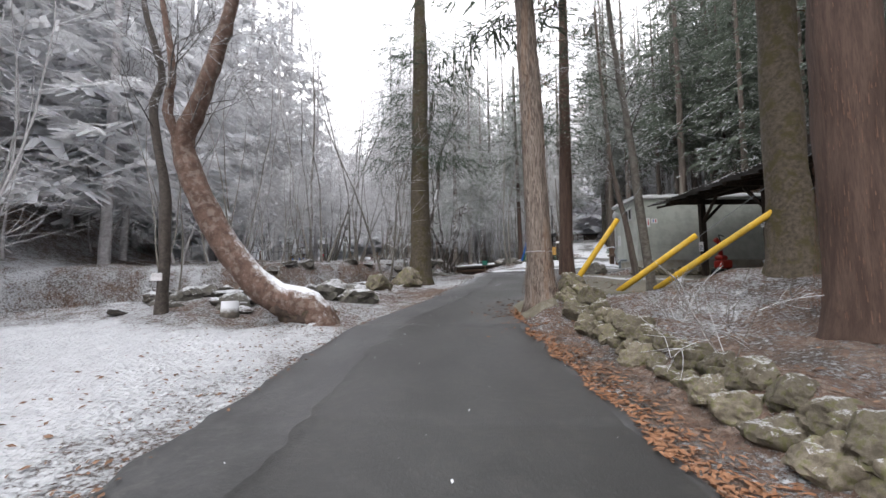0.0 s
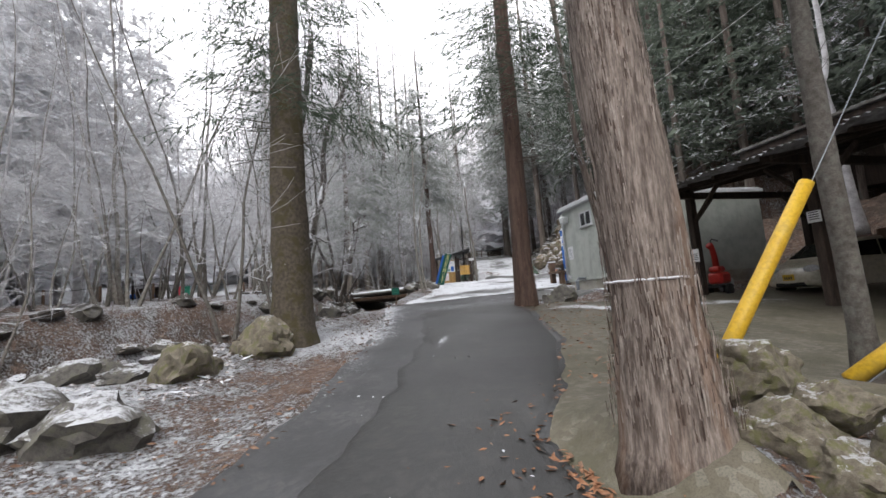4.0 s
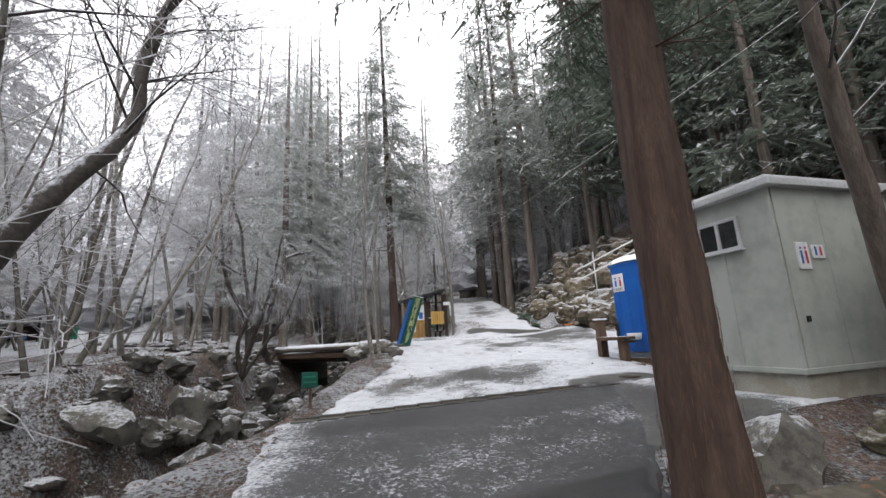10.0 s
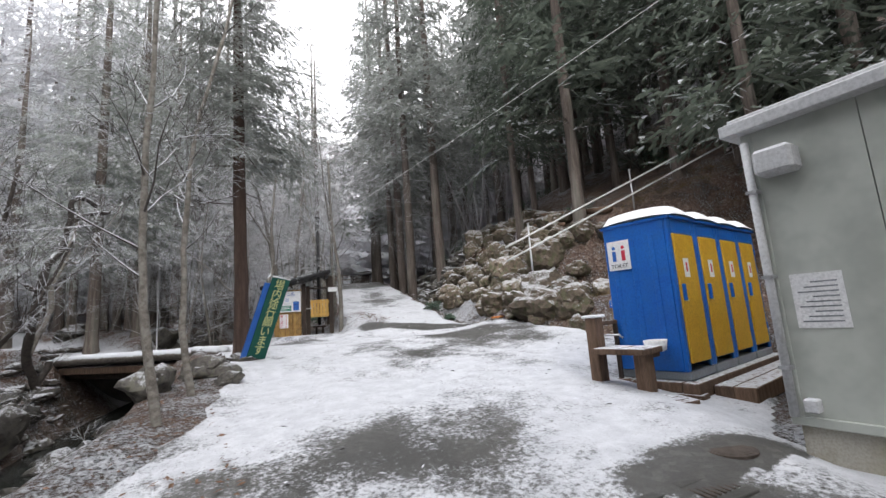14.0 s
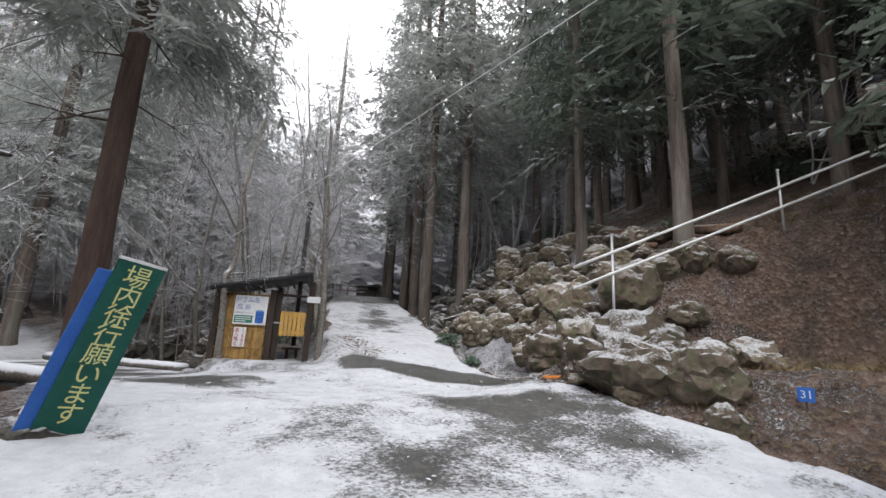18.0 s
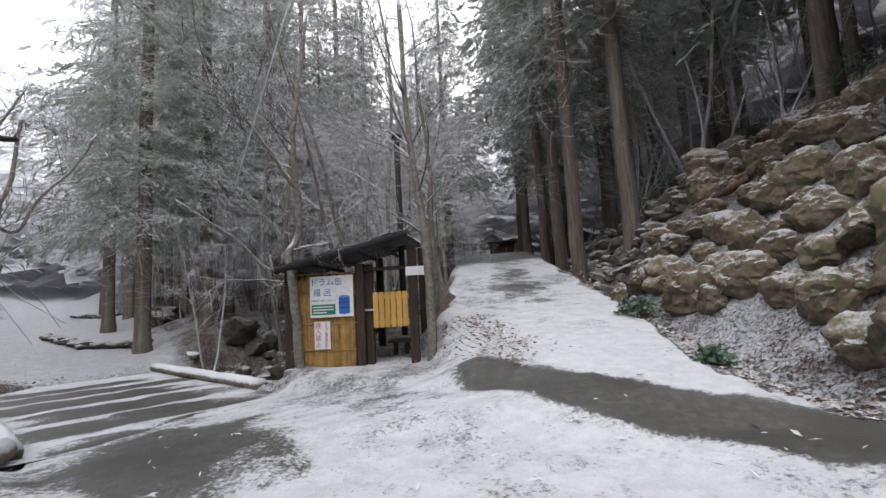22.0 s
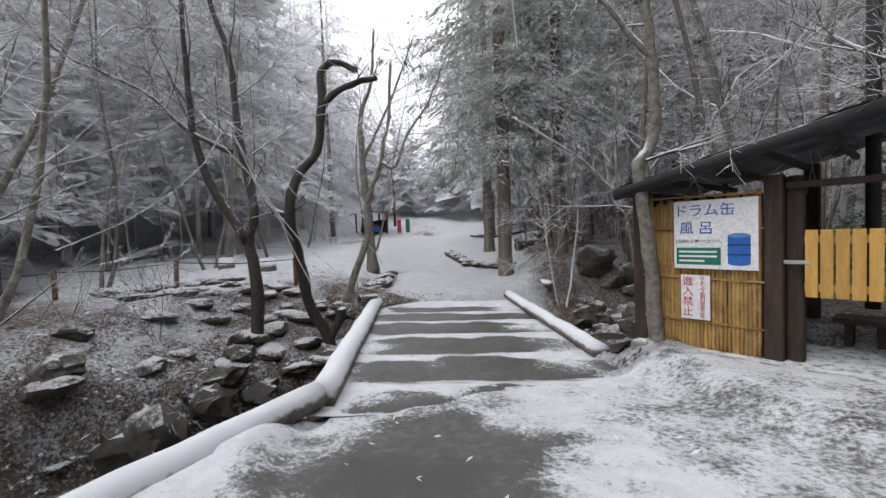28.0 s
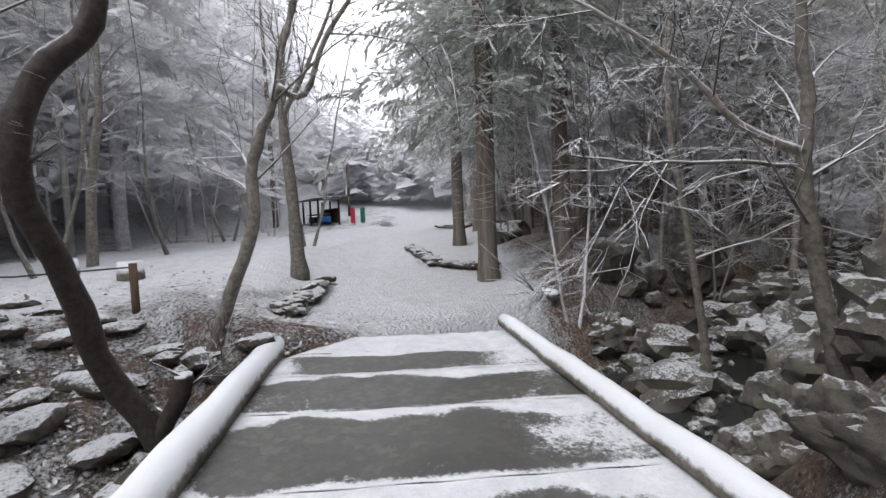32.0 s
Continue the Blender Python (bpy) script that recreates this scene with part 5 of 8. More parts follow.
crooked_tree("birch_tree", (-9.5, 41.2, 3.5), [
    ([(0, 0, -0.2), (0.1, 0.1, 2.5), (0.5, 0.3, 5.0), (0.7, 0.3, 7.5), (1.2, 0.3, 10)], 0.17, 0.04),
    ([(0.1, 0.1, 2.5), (-0.6, 0.3, 4.2), (-1.3, 0.6, 6.8), (-1.6, 0.7, 9.0)], 0.09, 0.03)], M_BARK, "pale bare tree standing in the snowy flat", 12, 2.2, 41)


def root_mass(x, y, size, turn):
    """The swollen rooted foot of the bent tree."""
    bm = bmesh.new()
    bmesh.ops.create_icosphere(bm, subdivisions=4, radius=1.0)
    for v in bm.verts:
        p = v.co.copy()
        k = 1 + 0.35 * noise.noise(p * 1.4 + Vector((3, 1, 2))) + 0.16 * noise.noise(p * 4.0) + 0.05 * noise.noise(p * 11)
        v.co = Vector((p.x * 0.95, p.y * 0.55, p.z * 0.5)) * k * size
    o = part("root_mass", bm, M_ROOT, BENT, "dark knobbly rooted foot", smooth=True)
    o.matrix_local = pose(x, y, 0.12, 0, 8, turn)


M_ROOT = surface("dark_rotting_root", (0.05, 0.035, 0.028), (0.115, 0.08, 0.062), 0.15, 0.95, 1.0, 0.02, patch=((0.05, 0.05, 0.02), 0.2, 0.5), snow=(0.5, 0.3, 1.1))
root_mass(0.0, -0.02, 0.62, 10)

crooked_tree("lichened_tree", (10.2, 36.08, 3.3), [([(0.03, 0, -0.3), (0.03, -0.01, 1.45), (0.0, 0.0, 2.4), (-0.13, 0.03, 3.5), (-0.23, 0.05, 4.6), (-0.3, 0.1, 7.5)], 0.1, 0.045)], M_BARK, "pale lichened tree rising at the ramp's foot beside the hut", 12, 1.6, 51)


# ---- materials of made things ----
M_PREFAB = surface("pale_grey_painted_panel", (0.42, 0.445, 0.405), (0.45, 0.475, 0.435), 2.5, 0.5, 0.02, 0.4, patch=((0.40, 0.42, 0.38), 1.2, 0.2))
M_FASCIA = surface("light_grey_metal_trim", (0.5, 0.51, 0.52), (0.56, 0.57, 0.58), 0.6, 0.45, 0.05, 0.03, snow=(0.75, 0.3, 0.8))
M_FOUND = surface("concrete_footing", (0.38, 0.36, 0.31), (0.46, 0.44, 0.38), 0.5, 0.85, 0.3, 0.02, patch=((0.28, 0.25, 0.18), 0.4, 0.5))
M_WHITE = surface("white_paint", (0.74, 0.75, 0.76), (0.8, 0.8, 0.8), 0.4, 0.45, 0.03, 0.03)
M_PAPER = surface("white_paper", (0.72, 0.73, 0.74), (0.78, 0.78, 0.78), 0.3, 0.8, 0.02, 0.02)
M_DARKGLASS = surface("dark_window_glass", (0.012, 0.014, 0.015), (0.02, 0.022, 0.024), 0.5, 0.08, 0.0, 0.05, spec=0.6)
M_GREYPIPE = surface("grey_plastic_pipe", (0.2, 0.22, 0.24), (0.25, 0.27, 0.29), 0.3, 0.5, 0.05, 0.02)
M_BLUE = surface("blue_moulded_plastic", (0.008, 0.10, 0.42), (0.012, 0.14, 0.50), 0.5, 0.42, 0.08, 0.03, patch=((0.02, 0.09, 0.3), 0.25, 0.35))
M_YELLOW = surface("yellow_moulded_plastic", (0.56, 0.32, 0.025), (0.62, 0.37, 0.035), 0.4, 0.45, 0.05, 0.03)
M_SNOW = surface("fresh_snow", (0.76, 0.78, 0.82), (0.84, 0.86, 0.88), 0.15, 0.9, 0.5, 0.02)
M_OLDWOOD = surface("weathered_brown_timber", (0.09, 0.055, 0.035), (0.17, 0.11, 0.075), 0.06, 0.85, 0.6, 0.01, stretch=(1, 1, 0.12), vary=0.25, snow=(0.8, 0.25, 1.3))
M_DARKWOOD = surface("dark_stained_timber", (0.025, 0.017, 0.013), (0.055, 0.038, 0.028), 0.07, 0.8, 0.5, 0.012, stretch=(1, 1, 0.15), vary=0.25)
M_BLACKROOF = surface("black_tar_roofing", (0.014, 0.014, 0.015), (0.028, 0.028, 0.03), 0.3, 0.75, 0.3, 0.02, snow=(0.93, 0.12, 0.5))
M_OLDROOF = surface("weathered_sheet_roofing", (0.09, 0.085, 0.08), (0.17, 0.165, 0.16), 0.25, 0.8, 0.5, 0.03, patch=((0.05, 0.04, 0.03), 0.4, 0.6), snow=(0.78, 0.3, 1.6))
M_BAMBOO = surface("dry_yellow_bamboo", (0.36, 0.21, 0.07), (0.47, 0.30, 0.11), 0.2, 0.5, 0.15, 0.015, vary=0.22, patch=((0.2, 0.12, 0.05), 0.15, 0.5))
M_PINEBOARD = surface("bright_pine_board", (0.48, 0.27, 0.06), (0.58, 0.35, 0.10), 0.08, 0.6, 0.2, 0.01, stretch=(1, 1, 0.12), vary=0.1)
M_BLACK = surface("black_rubber", (0.014, 0.014, 0.015), (0.022, 0.022, 0.022), 0.2, 0.75, 0.1, 0.02)
M_RED = surface("red_enamel", (0.38, 0.02, 0.015), (0.46, 0.03, 0.02), 0.3, 0.4, 0.05, 0.03)
M_CARPAINT = surface("pearl_beige_car_paint", (0.50, 0.46, 0.36), (0.53, 0.49, 0.39), 0.8, 0.22, 0.0, 0.1, spec=0.6)
M_CHROME = surface("galvanised_steel", (0.45, 0.46, 0.47), (0.55, 0.56, 0.57), 0.2, 0.4, 0.05, 0.02, metal=0.7, snow=(0.7, 0.2, 0.6))
M_RAIL = surface("white_painted_pipe", (0.66, 0.67, 0.66), (0.76, 0.77, 0.77), 0.2, 0.5, 0.05, 0.02)
M_GREEN = surface("dark_green_banner_cloth", (0.006, 0.075, 0.055), (0.01, 0.1, 0.075), 0.3, 0.8, 0.15, 0.01)
M_INKBLUE = surface("blue_print", (0.02, 0.11, 0.42), (0.03, 0.14, 0.48), 0.3, 0.6, 0.0, 0.02)
M_INKPALE = surface("pale_blue_print", (0.1, 0.25, 0.5), (0.12, 0.28, 0.55), 0.3, 0.6, 0.0, 0.02)
M_INKRED = surface("red_print", (0.5, 0.03, 0.06), (0.55, 0.04, 0.07), 0.3, 0.6, 0.0, 0.02)
M_INKBLACK = surface("black_print", (0.02, 0.02, 0.025), (0.03, 0.03, 0.03), 0.3, 0.6, 0.0, 0.02)
M_INKGREEN = surface("green_print", (0.01, 0.16, 0.10), (0.015, 0.2, 0.12), 0.3, 0.6, 0.0, 0.02)
M_INKYELLOW = surface("pale_yellow_print", (0.6, 0.6, 0.25), (0.66, 0.66, 0.3), 0.3, 0.7, 0.0, 0.02)
M_GUARD = surface("yellow_guy_guard", (0.55, 0.33, 0.02), (0.62, 0.4, 0.03), 0.3, 0.5, 0.05, 0.03, patch=((0.3, 0.2, 0.05), 0.3, 0.4))
M_LAMP = surface("clear_headlamp", (0.5, 0.52, 0.53), (0.65, 0.66, 0.67), 0.1, 0.12, 0.0, 0.03, spec=0.8)
M_PLANTER = surface("pale_cut_timber", (0.4, 0.3, 0.18), (0.5, 0.38, 0.24), 0.1, 0.7, 0.2, 0.01, stretch=(1, 1, 0.2))


def writing(name, text, size, material, parent, m, spacing=1.0, depth=0.002, label=""):
    """Letters as a thin mesh, centred on the pose m, readable from its +z side."""
    cu = bpy.data.curves.new(name, "FONT")
    cu.body, cu.size, cu.extrude = text, size, depth
    cu.align_x, cu.align_y = "CENTER", "CENTER"
    cu.space_line = spacing
    cu.resolution_u = 3
    tmp = bpy.data.objects.new(name, cu)
    scene.collection.objects.link(tmp)
    me = bpy.data.meshes.new_from_object(tmp.evaluated_get(bpy.context.evaluated_depsgraph_get()))
    bpy.data.objects.remove(tmp)
    bpy.data.curves.remove(cu)
    me.materials.clear()
    me.materials.append(material)
    ob = new(name, me)
    ob.parent = parent
    ob.matrix_local = m
    if label:
        ob["label"] = label
    return ob


def place(ob, m):
    ob.matrix_local = m
    return ob


# ---- toilet building of grey panels ----
def toilet_building():
    z0 = 2.05
    # local x runs along the long wall (to the east), local y along the end wall (to the north)
    W, D, H = 6.3, 2.5, 3.2
    b = thing("toilet_building", (8.53, 18.32, z0), -3.0, "pale grey flat-roofed prefabricated toilet building on a concrete footing", "building")
    part("footing", box(0.02, 0.02, -0.3, W, D - 0.02, 0.42, 0.01), M_FOUND, b, "cream concrete footing")
    # wall panels with shallow joints
    for k in range(3):
        y0, y1 = D * k / 3, D * (k + 1) / 3
        if k == 0:
            # the window leaves an opening
            bm = box(-0.02, y0 + 0.004, 0.42, 0.04, y1 - 0.004, 2.28)
            box(-0.02, y0 + 0.004, 2.80, 0.04, y1 - 0.004, H - 0.1, bm=bm)
            box(-0.02, y0 + 0.004, 2.28, 0.04, 0.50, 2.80, bm=bm)
            part("wall_panel", bm, M_PREFAB, b)
        elif k == 1:
            bm = box(-0.02, y0 + 0.004, 0.42, 0.04, y1 - 0.004, 2.28)
            box(-0.02, y0 + 0.004, 2.80, 0.04, y1 - 0.004, H - 0.1, bm=bm)
            box(-0.02, 1.24, 2.28, 0.04, y1 - 0.004, 2.80, bm=bm)
            part("wall_panel", bm, M_PREFAB, b)
        else:
            part("wall_panel", box(-0.02, y0 + 0.004, 0.42, 0.04, y1 - 0.004, H - 0.1), M_PREFAB, b)
    for k in range(7):
        x0, x1 = 0.045 + (W - 0.045) * k / 7, 0.045 + (W - 0.045) * (k + 1) / 7
        part("wall_panel", box(x0 + 0.003, -0.02, 0.42, x1 - 0.003, 0.04, H - 0.1), M_PREFAB, b)
        part("wall_panel", box(x0 + 0.003, D - 0.04, 0.42, x1 - 0.003, D + 0.02, H - 0.1), M_PREFAB, b)
    part("wall_panel", box(W - 0.05, 0.05, 0.42, W + 0.01, D - 0.05, H - 0.1), M_PREFAB, b)
    part("inner_floor", box(0.06, 0.06, 0.42, W - 0.06, D - 0.06, 0.46), M_FOUND, b)
    part("roof", box(-0.16, -0.14, H - 0.1, W + 0.1, D + 0.14, H + 0.02, 0.01), M_FASCIA, b, "light grey roof edge")
    part("roof_cap", box(-0.1, -0.08, H + 0.021, W + 0.04, D + 0.08, H + 0.07, 0.01), M_FASCIA, b)
    for y in (0.03, D - 0.03):
        part("corner_post", box(-0.035, y - 0.045, 0.42, 0.03, y + 0.045, H - 0.1, 0.008), M_PREFAB, b)
    part("base_rail", box(-0.045, -0.045, 0.42, W, 0.0, 0.50, 0.006), M_PREFAB, b)
    part("base_rail", box(-0.045, 0.0, 0.42, 0.0, D + 0.02, 0.50, 0.006), M_PREFAB, b)
    # sliding window in two leaves
    fr = part("window_frame", box(-0.06, 0.50, 2.28, -0.005, 1.24, 2.33, 0.004), M_FASCIA, b, "grey sliding window frame")
    for y0, y1, z0_, z1_ in ((0.50, 1.24, 2.75, 2.80), (0.50, 0.55, 2.33, 2.75), (1.19, 1.24, 2.33, 2.75), (0.845, 0.90, 2.33, 2.75)):
        part("window_bar", box(-0.06, y0, z0_, -0.005, y1, z1_, 0.004), M_FASCIA, fr)
    part("pane", box(-0.03, 0.55, 2.33, -0.02, 0.845, 2.75), M_DARKGLASS, fr)
    part("pane", box(-0.03, 0.90, 2.33, -0.02, 1.19, 2.75), M_DARKGLASS, fr)
    part("window_sill", box(-0.1, 0.47, 2.255, 0.0, 1.27, 2.279, 0.004), M_FASCIA, fr)
    # vent hood, pipes, notices
    part("vent_hood", box(-0.24, D - 0.42, 2.62, -0.021, D - 0.12, 2.86, 0.03), M_FASCIA, b, "box-shaped vent hood")
    part("downpipe", tube([(-0.09, D - 0.03, 0.5), (-0.09, D - 0.03, 3.0)], 0.035, 10), M_FASCIA, b, smooth=True)
    for z in (0.9, 1.7, 2.5):
        part("pipe_clip", box(-0.13, D - 0.075, z, -0.02, D + 0.015, z + 0.03), M_CHROME, b)
    part("drain_pipe", tube([(-0.36, 1.3, -0.15), (-0.36, 1.3, 0.42), (-0.3, 1.3, 0.5), (-0.02, 1.3, 0.5)], [0.055, 0.055, 0.05, 0.045], 12), M_GREYPIPE, b, "grey plastic drain pipe", smooth=True)
    part("pipe_cap", tube([(-0.36, 1.3, 0.36), (-0.36, 1.3, 0.44)], 0.066, 12), M_GREYPIPE, b, smooth=True)
    part("tap_box", box(-0.13, D - 0.22, 0.55, -0.02, D - 0.12, 0.66, 0.01), M_FASCIA, b)
    n = part("notice", box(-0.027, 1.98, 1.25, -0.02, 2.34, 1.72), M_PAPER, b, "white paper notice")
    for k in range(9):
        part("print_line", box(-0.0295, 2.02, 1.30 + 0.042 * k, -0.0275, 2.30 - 0.05 * (k % 3), 1.312 + 0.042 * k), M_GREYPIPE, n)
    for x0, x1, z0_, z1_ in ((0.28, 0.52, 1.86, 2.26), (0.58, 0.84, 2.02, 2.22)):
        s = part("pictogram_board", box(x0, -0.045, z0_, x1, -0.022, z1_, 0.004), M_WHITE, b, "white pictogram board")
        for k in range(2):
            cx = x0 + (x1 - x0) * (0.3 + 0.4 * k)
            h = z1_ - z0_
            part("figure_mark", box(cx - 0.02, -0.049, z0_ + 0.2 * h, cx + 0.02, -0.046, z0_ + 0.68 * h), M_INKBLUE if k == 0 else M_INKRED, s)
            part("figure_dot", tube([(cx, -0.046, z0_ + 0.78 * h), (cx, -0.05, z0_ + 0.78 * h)], 0.02, 10), M_INKBLUE if k == 0 else M_INKRED, s)
    part("lock_box", box(0.2, -0.05, 1.12, 0.26, -0.02, 1.2, 0.004), M_BLACK, b)


toilet_building()


# ---- row of portable toilets ----
def portable_toilet(x, y, z, turn):
    """One cabin, 0.92 wide: local x along the row, door at the local -y side."""
    t = thing("portable_toilet", (x, y, z), turn, "blue plastic portable toilet, yellow door, snow on its roof", "portable toilet", "row of portable toilets")
    W, D, H = 0.90, 1.02, 2.22
    shell = part("side_panel", box(0, 0.051, 0.0, 0.05, D, H, 0.012), M_BLUE, t)
    part("side_panel", box(W - 0.05, 0.051, 0, W, D, H, 0.012), M_BLUE, t)
    part("back_panel", box(0.05, D - 0.05, 0, W - 0.05, D - 0.002, H, 0.012), M_BLUE, t)
    for k in range(3):
        part("moulded_rib", box(-0.012, 0.22 + 0.3 * k, 0.15, 0.001, 0.30 + 0.3 * k, H - 0.25, 0.005), M_BLUE, shell)
    bm = box(0.0, 0.0, 0, 0.10, 0.05, H, 0.012)
    box(W - 0.12, 0.0, 0, W, 0.05, H, 0.012, bm=bm)
    box(0.10, 0.0, H - 0.25, W - 0.12, 0.05, H, 0.012, bm=bm)
    part("door_frame", bm, M_BLUE, t)
    d = part("door", box(0.105, -0.02, 0.10, W - 0.125, 0.03, H - 0.255, 0.012), M_YELLOW, t, "yellow door")
    part("notice", box(0.30, -0.026, 1.32, 0.47, -0.021, 1.60), M_PAPER, d)
    part("notice_mark", box(0.36, -0.029, 1.40, 0.41, -0.0265, 1.54), M_INKRED, d)
    part("handle", box(0.13, -0.07, 0.98, 0.17, -0.02, 1.22, 0.01), M_BLUE, d, "blue latch handle")
    part("knob", box(0.17, -0.055, 0.97, 0.24, -0.02, 1.0, 0.006), M_INKYELLOW, d)
    for z_ in (0.35, 1.75):
        part("hinge", box(W - 0.13, -0.035, z_, W - 0.09, 0.0, z_ + 0.12, 0.004), M_BLUE, d)
    part("skid", box(0.02, -0.01, -0.12, W - 0.02, D, -0.001, 0.012), M_GREYPIPE, t, "grey plastic skid")
    bm = bmesh.new()
    n = 8
    vs = [[bm.verts.new((-0.035 + (W + 0.07) * i / n, -0.065 + (D + 0.12) * j / n, (H - 0.04 if i in (0, n) or j in (0, n) else H + 0.07) + 0.17 * math.sin(math.pi * (0.12 + 0.76 * i / n)) ** 0.6 * math.sin(math.pi * (0.06 + 0.88 * j / n)) ** 0.4)) for j in range(n + 1)] for i in range(n + 1)]
    for i in range(n):
        for j in range(n):
            bm.faces.new((vs[i][j], vs[i + 1][j], vs[i + 1][j + 1], vs[i][j + 1]))
    part("snow_cap", bm, M_SNOW, t, "snow-covered roof", smooth=True)
    part("roof_lip", box(-0.02, -0.04, H - 0.03, W + 0.02, D + 0.03, H + 0.02, 0.008), M_BLUE, t)
    return t


TOILET_TURN = 4.0
first = portable_toilet(10.05, 22.4, 2.62, TOILET_TURN)
s = part("toilet_sign", box(-0.03, 0.60, 1.52, -0.0125, 0.96, 1.98, 0.004), M_WHITE, first, "white sign with two figures")
for k, mk in enumerate((M_INKBLUE, M_INKRED)):
    part("figure_mark", box(-0.034, 0.82 - 0.15 * k, 1.66, -0.031, 0.88 - 0.15 * k, 1.82), mk, s)
    part("figure_dot", tube([(-0.031, 0.85 - 0.15 * k, 1.87), (-0.035, 0.85 - 0.15 * k, 1.87)], 0.028, 10), mk, s)
place(writing("sign_text", "TOILET", 0.085, M_INKBLACK, s, Matrix()), Matrix.Translation((-0.033, 0.78, 1.58)) @ pose(0, 0, 0, 90, 0, -90))
for k in range(1, 4):
    portable_toilet(10.05 + 0.91 * k * math.cos(radians(TOILET_TURN)), 22.4 + 0.91 * k * math.sin(radians(TOILET_TURN)), 2.62, TOILET_TURN)


def timber_platform():
    p = thing("timber_platform", (9.95, 22.35, 2.3), TOILET_TURN, "heavy brown sleepers carrying the toilets, snow on top", "platform")
    for x0, y0, x1, y1, z0, z1 in ((0.0, -0.1, 3.9, 0.12, -0.12, 0.19), (0.0, 0.9, 3.9, 1.1, -0.12, 0.19), (-0.05, -0.14, 0.2, 1.15, -0.1, 0.05), (0.0, 0.13, 0.2, 0.89, 0.055, 0.19),
                                   (0.4, -0.62, 3.9, -0.36, -0.1, 0.12), (0.4, -0.36, 3.9, -0.12, -0.1, 0.12), (3.6, 0.13, 3.85, 0.89, -0.1, 0.19)):
        part("sleeper", box(x0, y0, z0, x1, y1, z1, 0.012), M_OLDWOOD, p)


timber_platform()


def wash_stand():
    w = thing("wash_stand", (9.3, 22.8, 2.42), TOILET_TURN, "rough timber wash stand with a white basin beside the toilets", "wash stand")
    part("post", box(0.0, 0.45, -0.1, 0.22, 0.62, 1.02, 0.015), M_OLDWOOD, w)
    part("post_cap", box(-0.03, 0.42, 1.021, 0.25, 0.65, 1.06, 0.01), M_SNOW, w)
    part("leg", box(0.0, -0.25, -0.1, 0.2, -0.06, 0.52, 0.015), M_OLDWOOD, w)
    part("table_board", box(-0.2, -0.32, 0.521, 0.34, 0.05, 0.60, 0.01), M_OLDWOOD, w)
    part("table_board", box(-0.2, 0.055, 0.521, 0.34, 0.42, 0.60, 0.01), M_OLDWOOD, w)
    bm = bmesh.new()
    r = [(0.10, 0.0), (0.17, 0.02), (0.2, 0.16), (0.185, 0.16), (0.155, 0.035), (0.0, 0.03)]
    rings = []
    for rad, z in r:
        rings.append([bm.verts.new((0.5 + rad * math.cos(a * math.pi / 8), -0.15 + 0.75 * rad * math.sin(a * math.pi / 8), 0.5 + z)) for a in range(16)])
    for a, b_ in zip(rings, rings[1:]):
        for k in range(16):
            bm.faces.new((a[k], a[(k + 1) % 16], b_[(k + 1) % 16], b_[k]))
    part("basin", bm, M_WHITE, w, "white hand basin", smooth=True)
    part("bracket", box(0.2, -0.2, 0.44, 0.5, -0.1, 0.5, 0.01), M_OLDWOOD, w)
    part("tap", tube([(0.2, 0.45, 0.75), (0.35, 0.3, 0.75), (0.38, 0.26, 0.70)], 0.015, 8), M_CHROME, w, smooth=True)
    part("rail", box(0.22, 0.5, 0.9, 0.7, 0.56, 0.96, 0.008), M_OLDWOOD, w)
    part("rail_post", box(0.64, 0.5, -0.1, 0.7, 0.56, 0.9, 0.008), M_DARKWOOD, w)
    s = thing("timber_step", (9.05, 22.3, 2.33), -12, "flat slatted timber step dusted with snow", "step")
    for k in range(4):
        part("slat", box(-0.35, -0.28 + 0.145 * k, 0.05, 0.35, -0.15 + 0.145 * k, 0.1, 0.006), M_OLDWOOD, s)
    for k in (-0.3, 0.22):
        part("bearer", box(k, -0.27, -0.08, k + 0.08, 0.27, 0.049, 0.006), M_OLDWOOD, s)


wash_stand()


